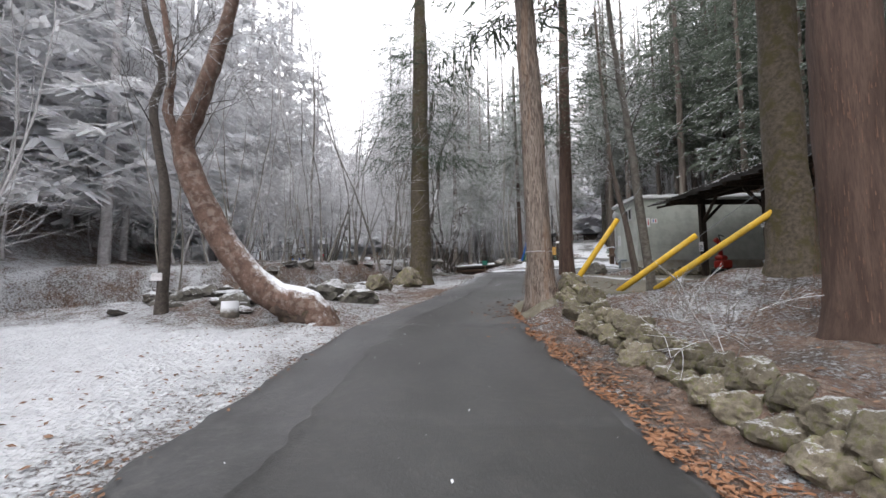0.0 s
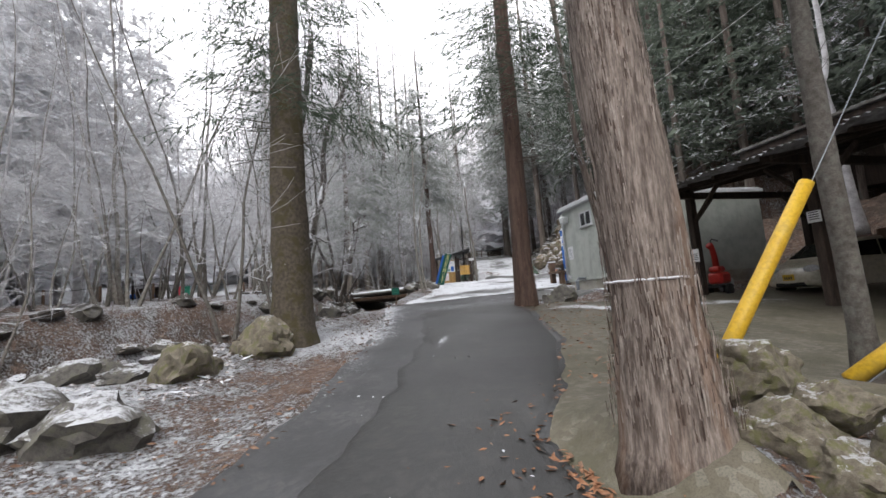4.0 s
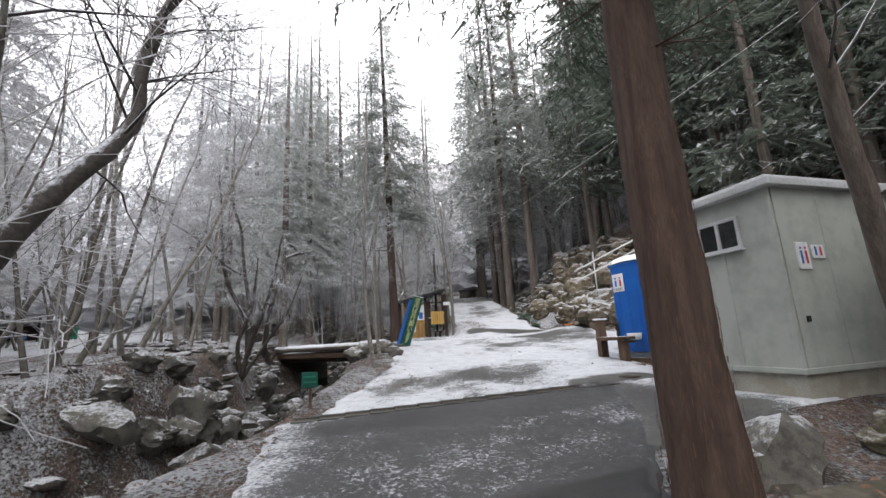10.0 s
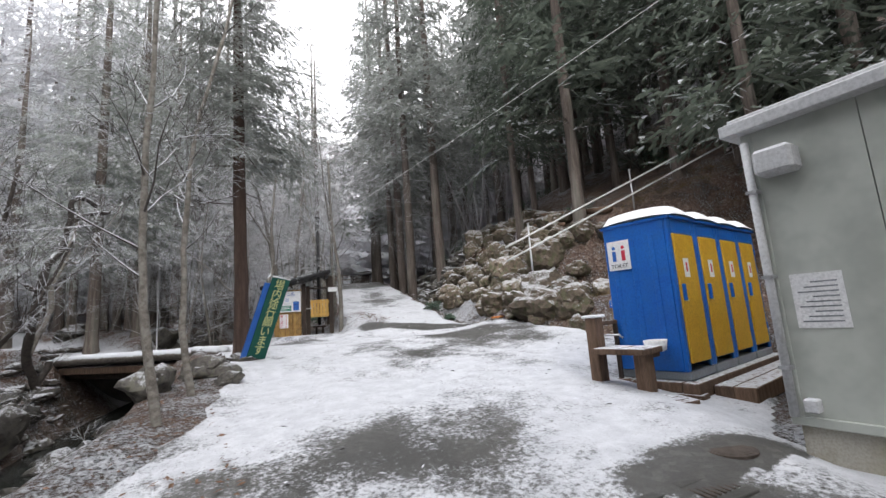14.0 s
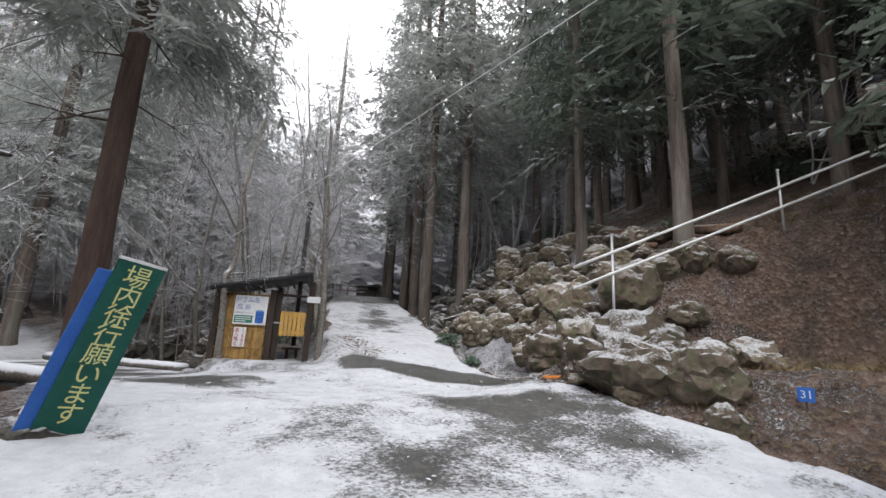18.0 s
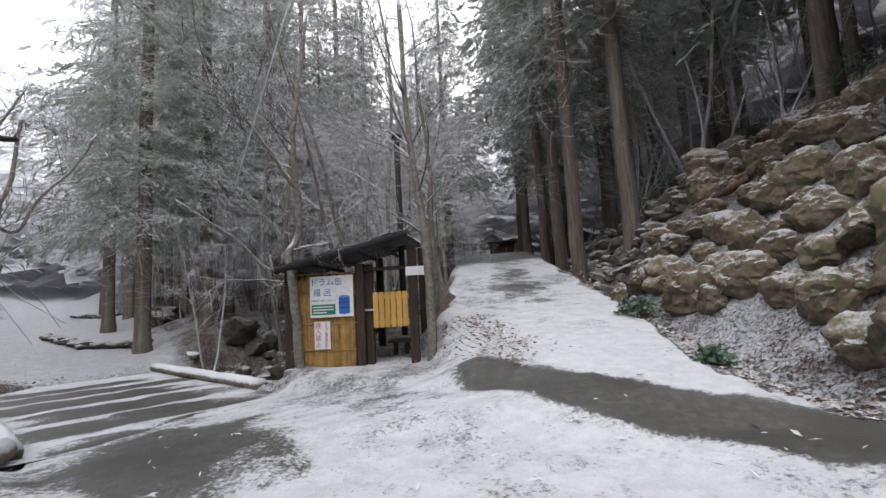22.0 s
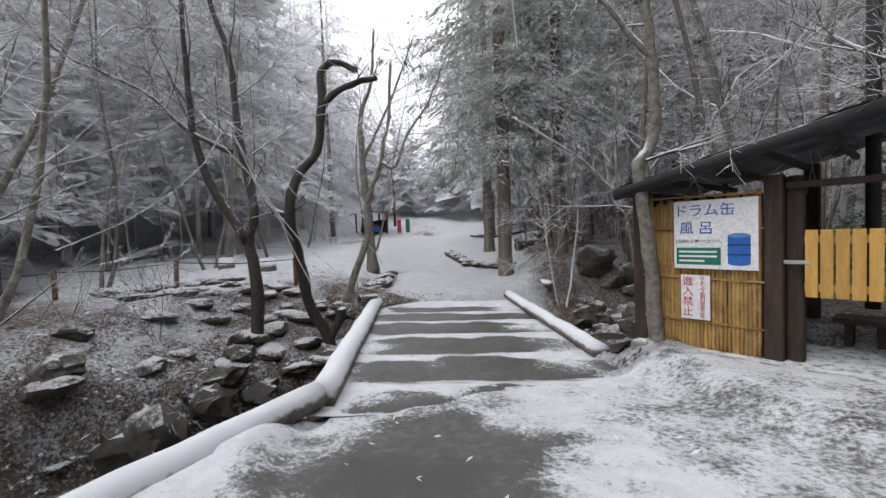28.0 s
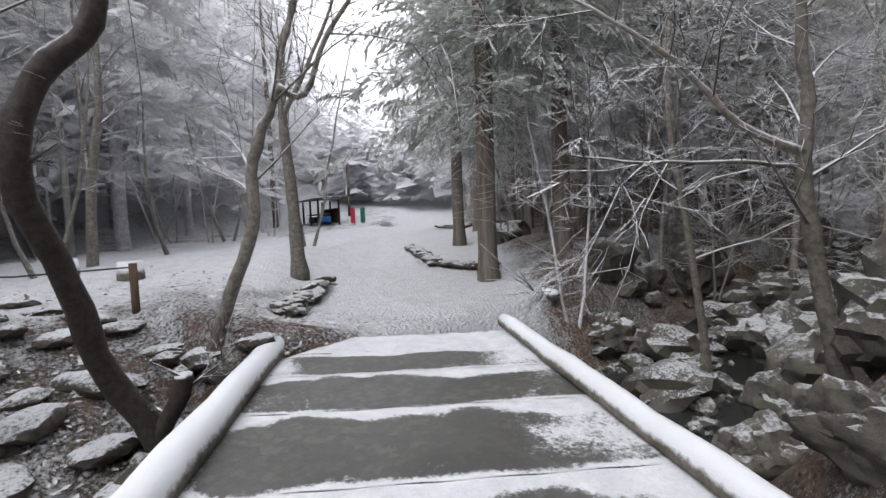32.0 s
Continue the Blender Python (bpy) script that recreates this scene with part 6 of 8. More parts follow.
# ---- carport ----
def carport():
    c = thing("carport", (8.7, 12.8, 1.5), 0, "old dark timber carport with a ragged sheet roof", "carport")
    # posts
    for x, y in ((1.45, 3.55), (1.55, 0.4), (5.6, 3.4), (5.6, 0.3), (1.6, -2.9), (5.6, -2.9)):
        part("post", box(x - 0.1, y - 0.1, -0.35, x + 0.1, y + 0.1, 3.25 + 0.16 * x, 0.015), M_DARKWOOD, c)
    # beams along the front and back rows and across
    for x, z in ((1.5, 3.25), (5.6, 3.9)):
        part("beam", box(x - 0.09, -4.3, z, x + 0.09, 4.3, z + 0.2, 0.01), M_DARKWOOD, c)
    for y in (3.5, 0.35, -2.9):
        part("tie_beam", box(0.2, y - 0.07, 3.02, 6.4, y + 0.07, 3.2, 0.01), M_DARKWOOD, c)
    # knee braces
    for x, y, dx, dy in ((1.45, 3.55, 1, 0), (1.45, 3.55, 0, -1), (1.55, 0.4, 1, 0), (1.55, 0.4, 0, 1), (1.55, 0.4, 0, -1), (5.6, 3.4, -1, 0), (5.6, 0.3, -1, 0), (5.6, 3.4, 0, -1), (1.6, -2.9, 0, 1)):
        part("brace", tube([(x + 0.08 * dx, y + 0.08 * dy, 2.35), (x + 0.95 * dx, y + 0.95 * dy, 3.2)], 0.06, 6), M_DARKWOOD, c)
    # rafters and purlins under a sloping sheet roof
    for k in range(13):
        y = -4.1 + 0.7 * k
        part("rafter", tube([(0.1, y, 3.05), (7.0, y, 4.35)], 0.05, 6), M_DARKWOOD, c)
    rng_ = random.Random(4)
    for i in range(12):
        y0 = -4.4 + 0.74 * i
        bm = bmesh.new()
        n = 10
        cols = []
        for j in range(13):
            f = j / 12
            x = -0.12 + 7.3 * f - (0.12 * rng_.random() if j == 0 else 0)
            row = []
            for k in range(n + 1):
                y = y0 + 0.78 * k / n
                z = 3.12 + 1.3 * f + 0.025 * math.cos(2 * math.pi * k / 2.0) + 0.01 * rng_.uniform(-1, 1) + 0.02 * (i % 2)
                row.append(bm.verts.new((x, y, z)))
            cols.append(row)
        for a, b_ in zip(cols, cols[1:]):
            for k in range(n):
                bm.faces.new((a[k], b_[k], b_[k + 1], a[k + 1]))
        bmesh.ops.solidify(bm, geom=bm.faces[:], thickness=-0.02)
        part("roof_sheet", bm, M_OLDROOF, c, "weathered sheet roofing with patches of snow")
    # upper tier of the roof further back
    part("upper_roof", box(3.4, -4.6, 4.42, 7.6, 3.6, 4.5, 0.01), M_OLDROOF, c)
    part("upper_beam", box(3.5, -4.5, 4.2, 3.65, 3.5, 4.41, 0.01), M_DARKWOOD, c)
    for y, z in ((3.55, 1.2), (0.4, 1.72)):
        n_ = part("post_notice", box(1.34 if y > 1 else 1.43, y - 0.14, z, 1.352 if y > 1 else 1.446, y + 0.14, z + 0.36 * (1 if y > 1 else 0.7)), M_PAPER, c, "white notice on a post")
        for k in range(4):
            part("print_line", box(1.336 if y > 1 else 1.427, y - 0.1, z + 0.06 + 0.05 * k, 1.339 if y > 1 else 1.4295, y + 0.1, z + 0.08 + 0.05 * k), M_INKBLACK, n_)


carport()


# ---- car ----
def small_car(x, y, z, turn):
    """A rounded five-door hatchback, local +x is its front."""
    car = thing("car", (x, y, z), turn, "pearl beige rounded small hatchback with a yellow plate under the carport", "car")
    L_, W = 3.4, 1.48
    prof = [(-1.66, 0.30), (-1.70, 0.62), (-1.66, 0.92), (-1.52, 1.28), (-1.36, 1.43), (-0.9, 1.50), (-0.2, 1.51), (0.25, 1.44), (0.75, 1.16), (1.02, 0.98), (1.35, 0.90), (1.58, 0.78), (1.69, 0.58), (1.70, 0.36), (1.62, 0.24), (-1.58, 0.22)]

    def arch(px, pz):
        for cx in (1.08, -1.12):
            if abs(px - cx) < 0.34 and pz < 0.34:
                return cx
        return None

    bm = bmesh.new()
    secs = [(-0.5, 0.86), (-0.44, 0.97), (-0.25, 1.0), (0.25, 1.0), (0.44, 0.97), (0.5, 0.86)]
    rows_ = []
    for s_, k in secs:
        row = []
        for px, pz in prof:
            inset = 0.14 * max(0, pz - 0.95) / 0.55
            yy = s_ * W * (1 - inset * (1 if abs(s_) > 0.3 else 0.6))
            row.append(bm.verts.new((px * (0.93 + 0.07 * (k - 0.86) / 0.14), yy, 0.22 + (pz - 0.22) * (0.97 + 0.03 * k) if pz > 0.3 else pz)))
        rows_.append(row)
    n = len(prof)
    for a, b_ in zip(rows_, rows_[1:]):
        for k in range(n):
            bm.faces.new((a[k], b_[k], b_[(k + 1) % n], a[(k + 1) % n]))
    bm.faces.new(rows_[0])
    bm.faces.new(rows_[-1][::-1])
    bmesh.ops.recalc_face_normals(bm, faces=bm.faces[:])
    body = part("body", bm, M_CARPAINT, car, smooth=True)
    md = body.modifiers.new("round", "SUBSURF")
    md.levels = md.render_levels = 2
    # glass
    part("windscreen", glass_patch([(0.36, -0.52, 1.41), (0.36, 0.52, 1.41), (0.92, 0.60, 1.03), (0.92, -0.60, 1.03)], 0.03), M_DARKGLASS, car, "dark windscreen")
    for s_ in (-1, 1):
        y0, y1 = s_ * 0.675, s_ * 0.735
        part("side_window", glass_patch([(0.22, y0, 1.36), (-0.42, y0, 1.40), (-0.42, y1, 0.98), (0.68, y1, 0.98)], 0.012 * s_), M_DARKGLASS, car)
        part("side_window", glass_patch([(-0.48, y0, 1.40), (-1.12, y0, 1.36), (-1.24, y1, 0.98), (-0.48, y1, 0.98)], 0.012 * s_), M_DARKGLASS, car)
        lamp = part("headlamp", lens_mesh(1.52, s_ * 0.52, 0.74, 0.16, 0.18, 0.10), M_LAMP, car, "clear rounded headlamp", smooth=True)
        part("mirror", lens_mesh(0.62, s_ * 0.83, 1.02, 0.07, 0.10, 0.07), M_CARPAINT, car, smooth=True)
        part("door_handle", box(-0.36, s_ * 0.745 - 0.015, 0.84, -0.2, s_ * 0.745 + 0.015, 0.87, 0.006), M_CARPAINT, car)
        for wx in (1.08, -1.12):
            wh = part("wheel", tube([(wx, s_ * 0.60, 0.27), (wx, s_ * 0.745, 0.27)], 0.275, 20), M_BLACK, car, "black tyre")
            part("rim", tube([(wx, s_ * 0.742, 0.27), (wx, s_ * 0.755, 0.27)], 0.17, 16), M_CHROME, wh)
            part("hub", tube([(wx, s_ * 0.755, 0.27), (wx, s_ * 0.765, 0.27)], 0.05, 10), M_BLACK, wh)
    part("bumper_grille", box(1.60, -0.42, 0.30, 1.685, 0.42, 0.42, 0.02), M_BLACK, car, "dark lower grille")
    pl = part("number_plate", box(1.682, -0.165, 0.46, 1.70, 0.165, 0.625, 0.004), M_GUARD, car, "yellow number plate")
    for k in range(4):
        part("plate_mark", box(1.70, -0.11 + 0.06 * k, 0.49, 1.703, -0.075 + 0.06 * k, 0.56), M_INKBLACK, pl)
    part("wiper", tube([(0.93, 0.3, 1.04), (0.75, -0.1, 1.18)], 0.01, 5), M_BLACK, car)


def glass_patch(corners, lift):
    bm = bmesh.new()
    c = [Vector(v) for v in corners]
    nrm = (c[1] - c[0]).cross(c[3] - c[0]).normalized()
    n = 4
    vs = []
    for i in range(n + 1):
        row = []
        for j in range(n + 1):
            u, v = i / n, j / n
            p = c[0].lerp(c[1], u).lerp(c[3].lerp(c[2], u), v)
            row.append(bm.verts.new(p + Vector((0.04 if abs(lift) == 0.03 else 0, lift if abs(lift) != 0.03 else 0, 0.03 if abs(lift) == 0.03 else 0)) * (0.5 + 0.5 * math.sin(math.pi * u) * math.sin(math.pi * v))))
        vs.append(row)
    for i in range(n):
        for j in range(n):
            bm.faces.new((vs[i][j], vs[i + 1][j], vs[i + 1][j + 1], vs[i][j + 1]))
    bmesh.ops.solidify(bm, geom=bm.faces[:], thickness=0.006)
    return bm


def lens_mesh(x, y, z, rx, ry, rz):
    bm = bmesh.new()
    bmesh.ops.create_uvsphere(bm, u_segments=14, v_segments=9, radius=1)
    for v in bm.verts:
        v.co = Vector((x + v.co.x * rx, y + v.co.y * ry, z + v.co.z * rz))
    return bm


small_car(13.6, 15.1, 1.52, 174)


def red_cart():
    c = thing("engine_cart", (10.95, 16.5, 1.68), 200, "red engine-driven garden machine with a tall handle", "machine")
    part("engine_cover", box(-0.3, -0.2, 0.35, 0.3, 0.2, 0.68, 0.06), M_RED, c, "red engine cover")
    part("tank", box(-0.1, -0.16, 0.69, 0.28, 0.16, 0.86, 0.05), M_RED, c)
    part("side_box", box(-0.55, -0.2, 0.15, -0.31, 0.15, 0.5, 0.03), M_FASCIA, c, "pale plastic side box")
    part("frame", box(-0.35, -0.22, 0.24, 0.4, 0.22, 0.3, 0.01), M_BLACK, c)
    for sy in (-0.27, 0.27):
        part("wheel", tube([(0.1, sy - 0.04, 0.17), (0.1, sy + 0.04, 0.17)], 0.18, 14), M_BLACK, c)
    part("chute", tube([(0.1, 0, 0.86), (0.12, 0, 1.15), (0.2, 0, 1.38), (0.34, 0, 1.48)], [0.09, 0.08, 0.08, 0.1], 10), M_RED, c, "red discharge chute", smooth=True)
    part("handle", tube([(-0.2, -0.15, 0.6), (-0.1, -0.12, 1.4), (0.0, -0.1, 1.62), (0.15, 0.0, 1.66), (0.0, 0.1, 1.6)], 0.02, 8), M_BLACK, c, smooth=True)
    part("support_leg", box(-0.32, -0.05, -0.02, -0.26, 0.05, 0.24, 0.005), M_BLACK, c)


red_cart()


def woodpile(x, y, turn, rows_, cols_, label):
    w = thing("crate_stack", (x, y, gz(x, y)), turn, label, "crates")
    rng_ = random.Random(int(x * 10))
    for r in range(rows_):
        for k in range(cols_):
            cr = part("crate", box(k * 0.75, 0, r * 0.48, k * 0.75 + 0.7, 0.6, r * 0.48 + 0.46, 0.01), M_OLDWOOD, w)
            for j in range(3):
                part("crate_slat", box(k * 0.75 - 0.004, -0.022, r * 0.48 + 0.03 + 0.145 * j, k * 0.75 + 0.704, 0.0, r * 0.48 + 0.14 + 0.145 * j, 0.004), M_PLANTER, cr)


woodpile(15.1, 12.4, 96, 4, 3, "stack of tan slatted timber crates at the carport's back")


# ---- yellow guards on guy wires ----
def guy_guard(foot, head):
    a, b_ = Vector(foot), Vector(head)
    t = thing("guy_wire", foot, 0, "slanting steel guy wire in a yellow plastic guard", "guy wire", "guy wires by the lane")
    d = b_ - a
    part("wire", tube([(0, 0, -0.1), tuple(d * 2.6)], 0.005, 6), M_GREYPIPE, t)
    part("guard", tube([tuple(d * 0.02), tuple(d * 0.3), tuple(d * 0.65), tuple(d)], [0.06, 0.062, 0.06, 0.055], 10), M_GUARD, t, "yellow plastic guard", smooth=True)


for (fx, fy), d in (((2.75, 9.17), (1.0, -0.22, 1.5)), ((3.62, 8.85), (1.25, -0.8, 1.1)), ((4.25, 8.6), (1.7, -1.45, 1.55))):
    zz = gz(fx, fy)
    guy_guard((fx, fy, zz), (fx + d[0], fy + d[1], zz + d[2]))


# ---- footbridge ----
def footbridge():
    a, b_ = Vector((4.96, 33.9, 0)), Vector((0.85, 39.3, 0))
    u = (b_ - a).normalized()
    v = Vector((u.y, -u.x, 0))
    L_ = 7.0
    turn = math.degrees(math.atan2(u.y, u.x))
    br = thing("footbridge", (4.96, 33.9, 2.98), turn, "broad timber and concrete footbridge under thin snow", "bridge")
    wid = 3.55
    # local x runs along the bridge, local -y across to the upstream side
    seams = (-0.35, 0.55, 1.75, 3.1, 4.35, 5.4, 6.3, 7.15)
    n = len(seams) - 1
    for k in range(n):
        x0, x1 = seams[k], seams[k + 1]
        nx, ny = 12, 36
        vs = []
        for i in range(nx + 1):
            for j in range(ny + 1):
                f = i / nx
                x = x0 + (x1 - x0) * f
                y = 0.12 - (wid + 0.24) * j / ny
                skew = -0.17 * (-y) / wid
                vs.append((x + skew, y, 0.0 - 0.012 * x - 0.055 * (-y) / wid * 1.5 + 0.006 * (1 - f) + 0.004 * math.sin(9 * y + k)))
        fs = [(i * (ny + 1) + j, i * (ny + 1) + j + 1, (i + 1) * (ny + 1) + j + 1, (i + 1) * (ny + 1) + j) for i in range(nx) for j in range(ny)]
        me = bpy.data.meshes.new("deck_slab")
        bm = bmesh.new()
        vv = [bm.verts.new(p) for p in vs]
        for f in fs:
            bm.faces.new([vv[q] for q in f][::-1])
        bm.to_mesh(me)
        bm.free()
        me.materials.append(M_CONCRETE)
        me.polygons.foreach_set("use_smooth", [True] * len(me.polygons))
        ob = new("deck_slab", me)
        ob.parent = br
        P = np.array(vs)
        f = (P[:, 0] - x0 + 0.17 * (-P[:, 1]) / wid) / (x1 - x0)
        across = -P[:, 1] / wid
        edge = np.maximum(1 - sstep(across, 0.02, 0.1 + 0.05 * (k % 3)), sstep(across, 0.62 + 0.05 * (k % 2), 0.95))
        s = 0.17 + 0.34 * edge + 0.7 * sstep(f + 0.11 * rough(P[:, 0], P[:, 1], 1.0, 0.25, k), 0.72, 0.95) + 0.5 * (1 - sstep(f, 0.0, 0.05))
        s = s + 0.2 * rough(P[:, 0], P[:, 1] + 5 * k, 1.0, 0.3)
        s = s + (0.3, 0.06, 0.08, 0.06, 0.0, 0.12, 0.75)[k]
        add_attr(ob, "snow", np.clip(s, 0, 1))
        add_attr(ob, "wet", np.full(len(vs), 0.8))
    part("deck_body", box(0.0, -wid - 0.05, -0.42, L_ + 0.2, 0.05, -0.2, 0.02), M_OLDWOOD, br)
    for y in (-0.3, -1.3, -2.3, -3.3):
        part("beam", tube([(-0.2, y, -0.48), (L_ + 0.6, y, -0.48)], 0.14, 8), M_DARKWOOD, br, smooth=True)
    # snow-capped side logs
    def log(pts, r, label):
        rng_ = random.Random(int(1000 * r))
        P = [Vector(p) for p in pts]
        fine, rad = [], []
        for p, q in zip(P, P[1:]):
            for k in range(8):
                fine.append(p.lerp(q, k / 8) + Vector((0, rng_.uniform(-1, 1) * 0.012, rng_.uniform(-1, 1) * 0.01)))
                rad.append(r * rng_.uniform(0.94, 1.06))
        fine.append(P[-1])
        rad.append(r * 0.95)
        o = part("side_log", tube(fine, rad, 12), M_LOG, br, label, smooth=True)
        return o
    log([(-0.1, 0.06, 0.07), (3.4, 0.05, 0.06), (6.9, 0.05, 0.02)], 0.17, "round side log under snow")
    log([(1.3, -wid - 0.02, -0.01), (4.0, -wid - 0.02, -0.03), (7.3, -wid - 0.02, -0.06)], 0.13, "round side log under snow")
    # abutments
    for x, label in ((-0.5, ""), (L_ - 0.3, "")):
        bm = box(x, -wid - 0.5, -2.6, x + 0.7, 0.3, -0.43, 0.03)
        part("abutment", bm, M_ABUT, br, "dark concrete abutment")


M_LOG = surface("snow_capped_log", (0.10, 0.085, 0.07), (0.2, 0.18, 0.155), 0.1, 0.85, 0.6, 0.015, snow=(0.05, 0.3, 0.9))
M_ABUT = surface("dark_wet_concrete", (0.05, 0.05, 0.045), (0.09, 0.088, 0.08), 0.5, 0.7, 0.5, 0.03)
footbridge()


def loose_log(name, a, b_, r, label, material=None):
    a, b_ = Vector(a), Vector(b_)
    t = thing(name, tuple(a), 0, label, "log")
    n = 8
    rng_ = random.Random(int(100 * a.x + 7))
    pts = [(b_ - a) * (k / n) + Vector((rng_.uniform(-1, 1) * 0.02, rng_.uniform(-1, 1) * 0.02, 0.0)) for k in range(n + 1)]
    part("bark", tube(pts, [r * rng_.uniform(0.92, 1.08) for _ in pts], 10), material or M_LOG, t, smooth=True)
    return t


loose_log("edge_log", (4.98, 33.75, 3.12), (5.34, 30.9, 3.12), 0.15, "snow-covered edging log beside the pavement")
loose_log("edge_log", (4.6, 32.9, 2.75), (4.55, 30.6, 2.75), 0.09, "thin weathered log lying along the bank")
loose_log("cut_log", (3.55, 44.85, 2.85), (2.6, 45.5, 2.9), 0.13, "pale debarked log lying by the lane", M_LOG)


# ---- bath hut with bamboo walls ----
def bath_hut():
    A, P1, P2 = Vector((7.55, 37.18, 0)), Vector((8.95, 36.78, 0)), Vector((9.98, 36.48, 0))
    turn = math.degrees(math.atan2(P2.y - A.y, P2.x - A.x))
    z0 = 3.22
    h = thing("bath_hut", (A.x, A.y, z0), turn, "small open bath hut with bamboo walls and a black sloping roof", "hut")
    W1, W2, D = 1.46, 2.53, 2.1
    H = 1.86
    for x, y, top in ((0.0, 0.03, 2.0), (W1, 0.0, 2.02), (W2, 0.0, 2.35), (0.0, D, 2.0), (W2, D, 2.5), (W1, D, 2.3)):
        part("post", box(x - 0.085, y - 0.085, -0.4, x + 0.085, y + 0.085, top, 0.012), M_DARKWOOD, h, "dark square timber post")
    part("post", box(W1 + 0.09, 0.03, -0.4, W1 + 0.24, 0.15, 2.0, 0.012), M_DARKWOOD, h)
    rng_ = random.Random(9)
    n = 30
    for k in range(n):
        x = 0.11 + (W1 - 0.22) * (k + 0.5) / n
        r = rng_.uniform(0.017, 0.024)
        pts, rad = [], []
        z = rng_.uniform(-0.1, 0.0)
        top = H + rng_.uniform(-0.03, 0.04)
        knots = rng_.uniform(0.1, 0.3)
        while z < top:
            pts.append((x + rng_.uniform(-0.004, 0.004), -0.05 - rng_.uniform(0, 0.008), z))
            rad.append(r)
            z += 0.12
            if z > knots:
                pts.append((x, -0.054, z - 0.02))
                rad.append(r * 1.22)
                knots += rng_.uniform(0.26, 0.36)
        part("bamboo_cane", tube(pts, rad, 7), M_BAMBOO, h, smooth=True)
    for z in (0.32, 0.85, 1.45, 1.84):
        part("bamboo_rail", tube([(0.08, -0.085, z + 0.02), (W1 - 0.08, -0.085, z)], 0.013, 6), M_BAMBOO, h, smooth=True)
    part("backing_board", box(0.1, -0.03, -0.05, W1 - 0.1, -0.01, H - 0.02), M_DARKWOOD, h)
    # side wall on the stream side
    for k in range(36):
        y = 0.15 + (D - 0.3) * (k + 0.5) / 36
        part("bamboo_cane", tube([(-0.05, y, -0.15), (-0.055, y, H * 0.98)], 0.024, 6), M_BAMBOO, h, smooth=True)
    # sign board
    s = part("sign_board", box(0.47, -0.135, 0.98, 1.34, -0.112, 1.80, 0.004), M_WHITE, h, "white sign with blue lettering and a drum")
    face = lambda x, z: Matrix.Translation((x, -0.1365, z)) @ pose(0, 0, 0, 90, 0, 0)
    place(writing("sign_text", "ドラム缶", 0.165, M_INKBLUE, s, Matrix()), face(0.80, 1.67))
    place(writing("sign_text", "風 呂", 0.165, M_INKBLUE, s, Matrix()), face(0.72, 1.46))
    place(writing("sign_text", "ご自由にお使いください。", 0.045, M_INKBLACK, s, Matrix()), face(0.75, 1.31))
    g = part("green_plate", box(0.50, -0.1385, 1.03, 0.98, -0.1355, 1.235, 0.001), M_INKGREEN, s)
    for k in range(3):
        part("text_bar", box(0.53, -0.1405, 1.175 - 0.055 * k, 0.94 - 0.13 * (k == 2), -0.139, 1.197 - 0.055 * k), M_PAPER, g)
    part("painted_drum", box(1.05, -0.1385, 1.06, 1.27, -0.1355, 1.37, 0.001), M_INKBLUE, s)
    for zz_, hh_, mm_ in ((1.37, 0.032, M_INKBLUE), (1.372, 0.022, M_INKPALE), (1.06, 0.03, M_INKBLUE)):
        bm = bmesh.new()
        bmesh.ops.create_cone(bm, cap_ends=True, segments=24, radius1=0.11, radius2=0.11, depth=0.002)
        for v in bm.verts:
            v.co = Vector((1.16 + v.co.x, -0.1385 - 0.002 * (mm_ is M_INKPALE) + v.co.z, zz_ + v.co.y * hh_ / 0.11))
        part("drum_rim", bm, mm_, s)
    for z in (1.15, 1.26):
        part("drum_band", box(1.045, -0.1405, z, 1.275, -0.139, z + 0.012), M_INKBLACK, s)
    # red lettered board
    r_ = part("notice_board", box(0.54, -0.125, 0.36, 0.86, -0.108, 0.90, 0.004), M_WHITE, h, "white board with red upright lettering")
    place(writing("notice_text", "進\n入\n禁\n止", 0.125, M_INKRED, r_, Matrix(), 1.0), Matrix.Translation((0.62, -0.1265, 0.63)) @ pose(0, 0, 0, 90, 0, 0))
    place(writing("notice_text", "キ\nャ\nン\nプ\n場\n利\n用\n者\n以\n外", 0.062, M_INKRED, r_, Matrix(), 0.82), Matrix.Translation((0.78, -0.1265, 0.63)) @ pose(0, 0, 0, 90, 0, 0))
    # slatted half door
    dr = part("door_rail", box(W1 + 0.25, -0.03, 0.78, W2 - 0.09, 0.0, 0.86, 0.004), M_PINEBOARD, h, "bright pine slatted door")
    part("door_rail", box(W1 + 0.25, -0.03, 1.28, W2 - 0.09, 0.0, 1.36, 0.004), M_PINEBOARD, h)
    w = (W2 - W1 - 0.36) / 6
    for k in range(6):
        part("door_slat", box(W1 + 0.26 + k * w, -0.055, 0.72, W1 + 0.26 + (k + 0.86) * w, -0.032, 1.42, 0.003), M_PINEBOARD, h)
    part("latch", box(W1 + 0.08, -0.06, 1.06, W1 + 0.3, -0.04, 1.1, 0.004), M_CHROME, h)
    part("top_rail", box(W1 + 0.1, -0.04, 1.86, W2, 0.04, 1.93, 0.006), M_DARKWOOD, h)
    # black roof sloping down to the stream side
    bm = bmesh.new()
    y0, y1, xa, xb, za, zb = -0.42, D + 0.35, -0.15, W2 - 0.02, 2.0, 2.6
    nx, ny = 10, 8
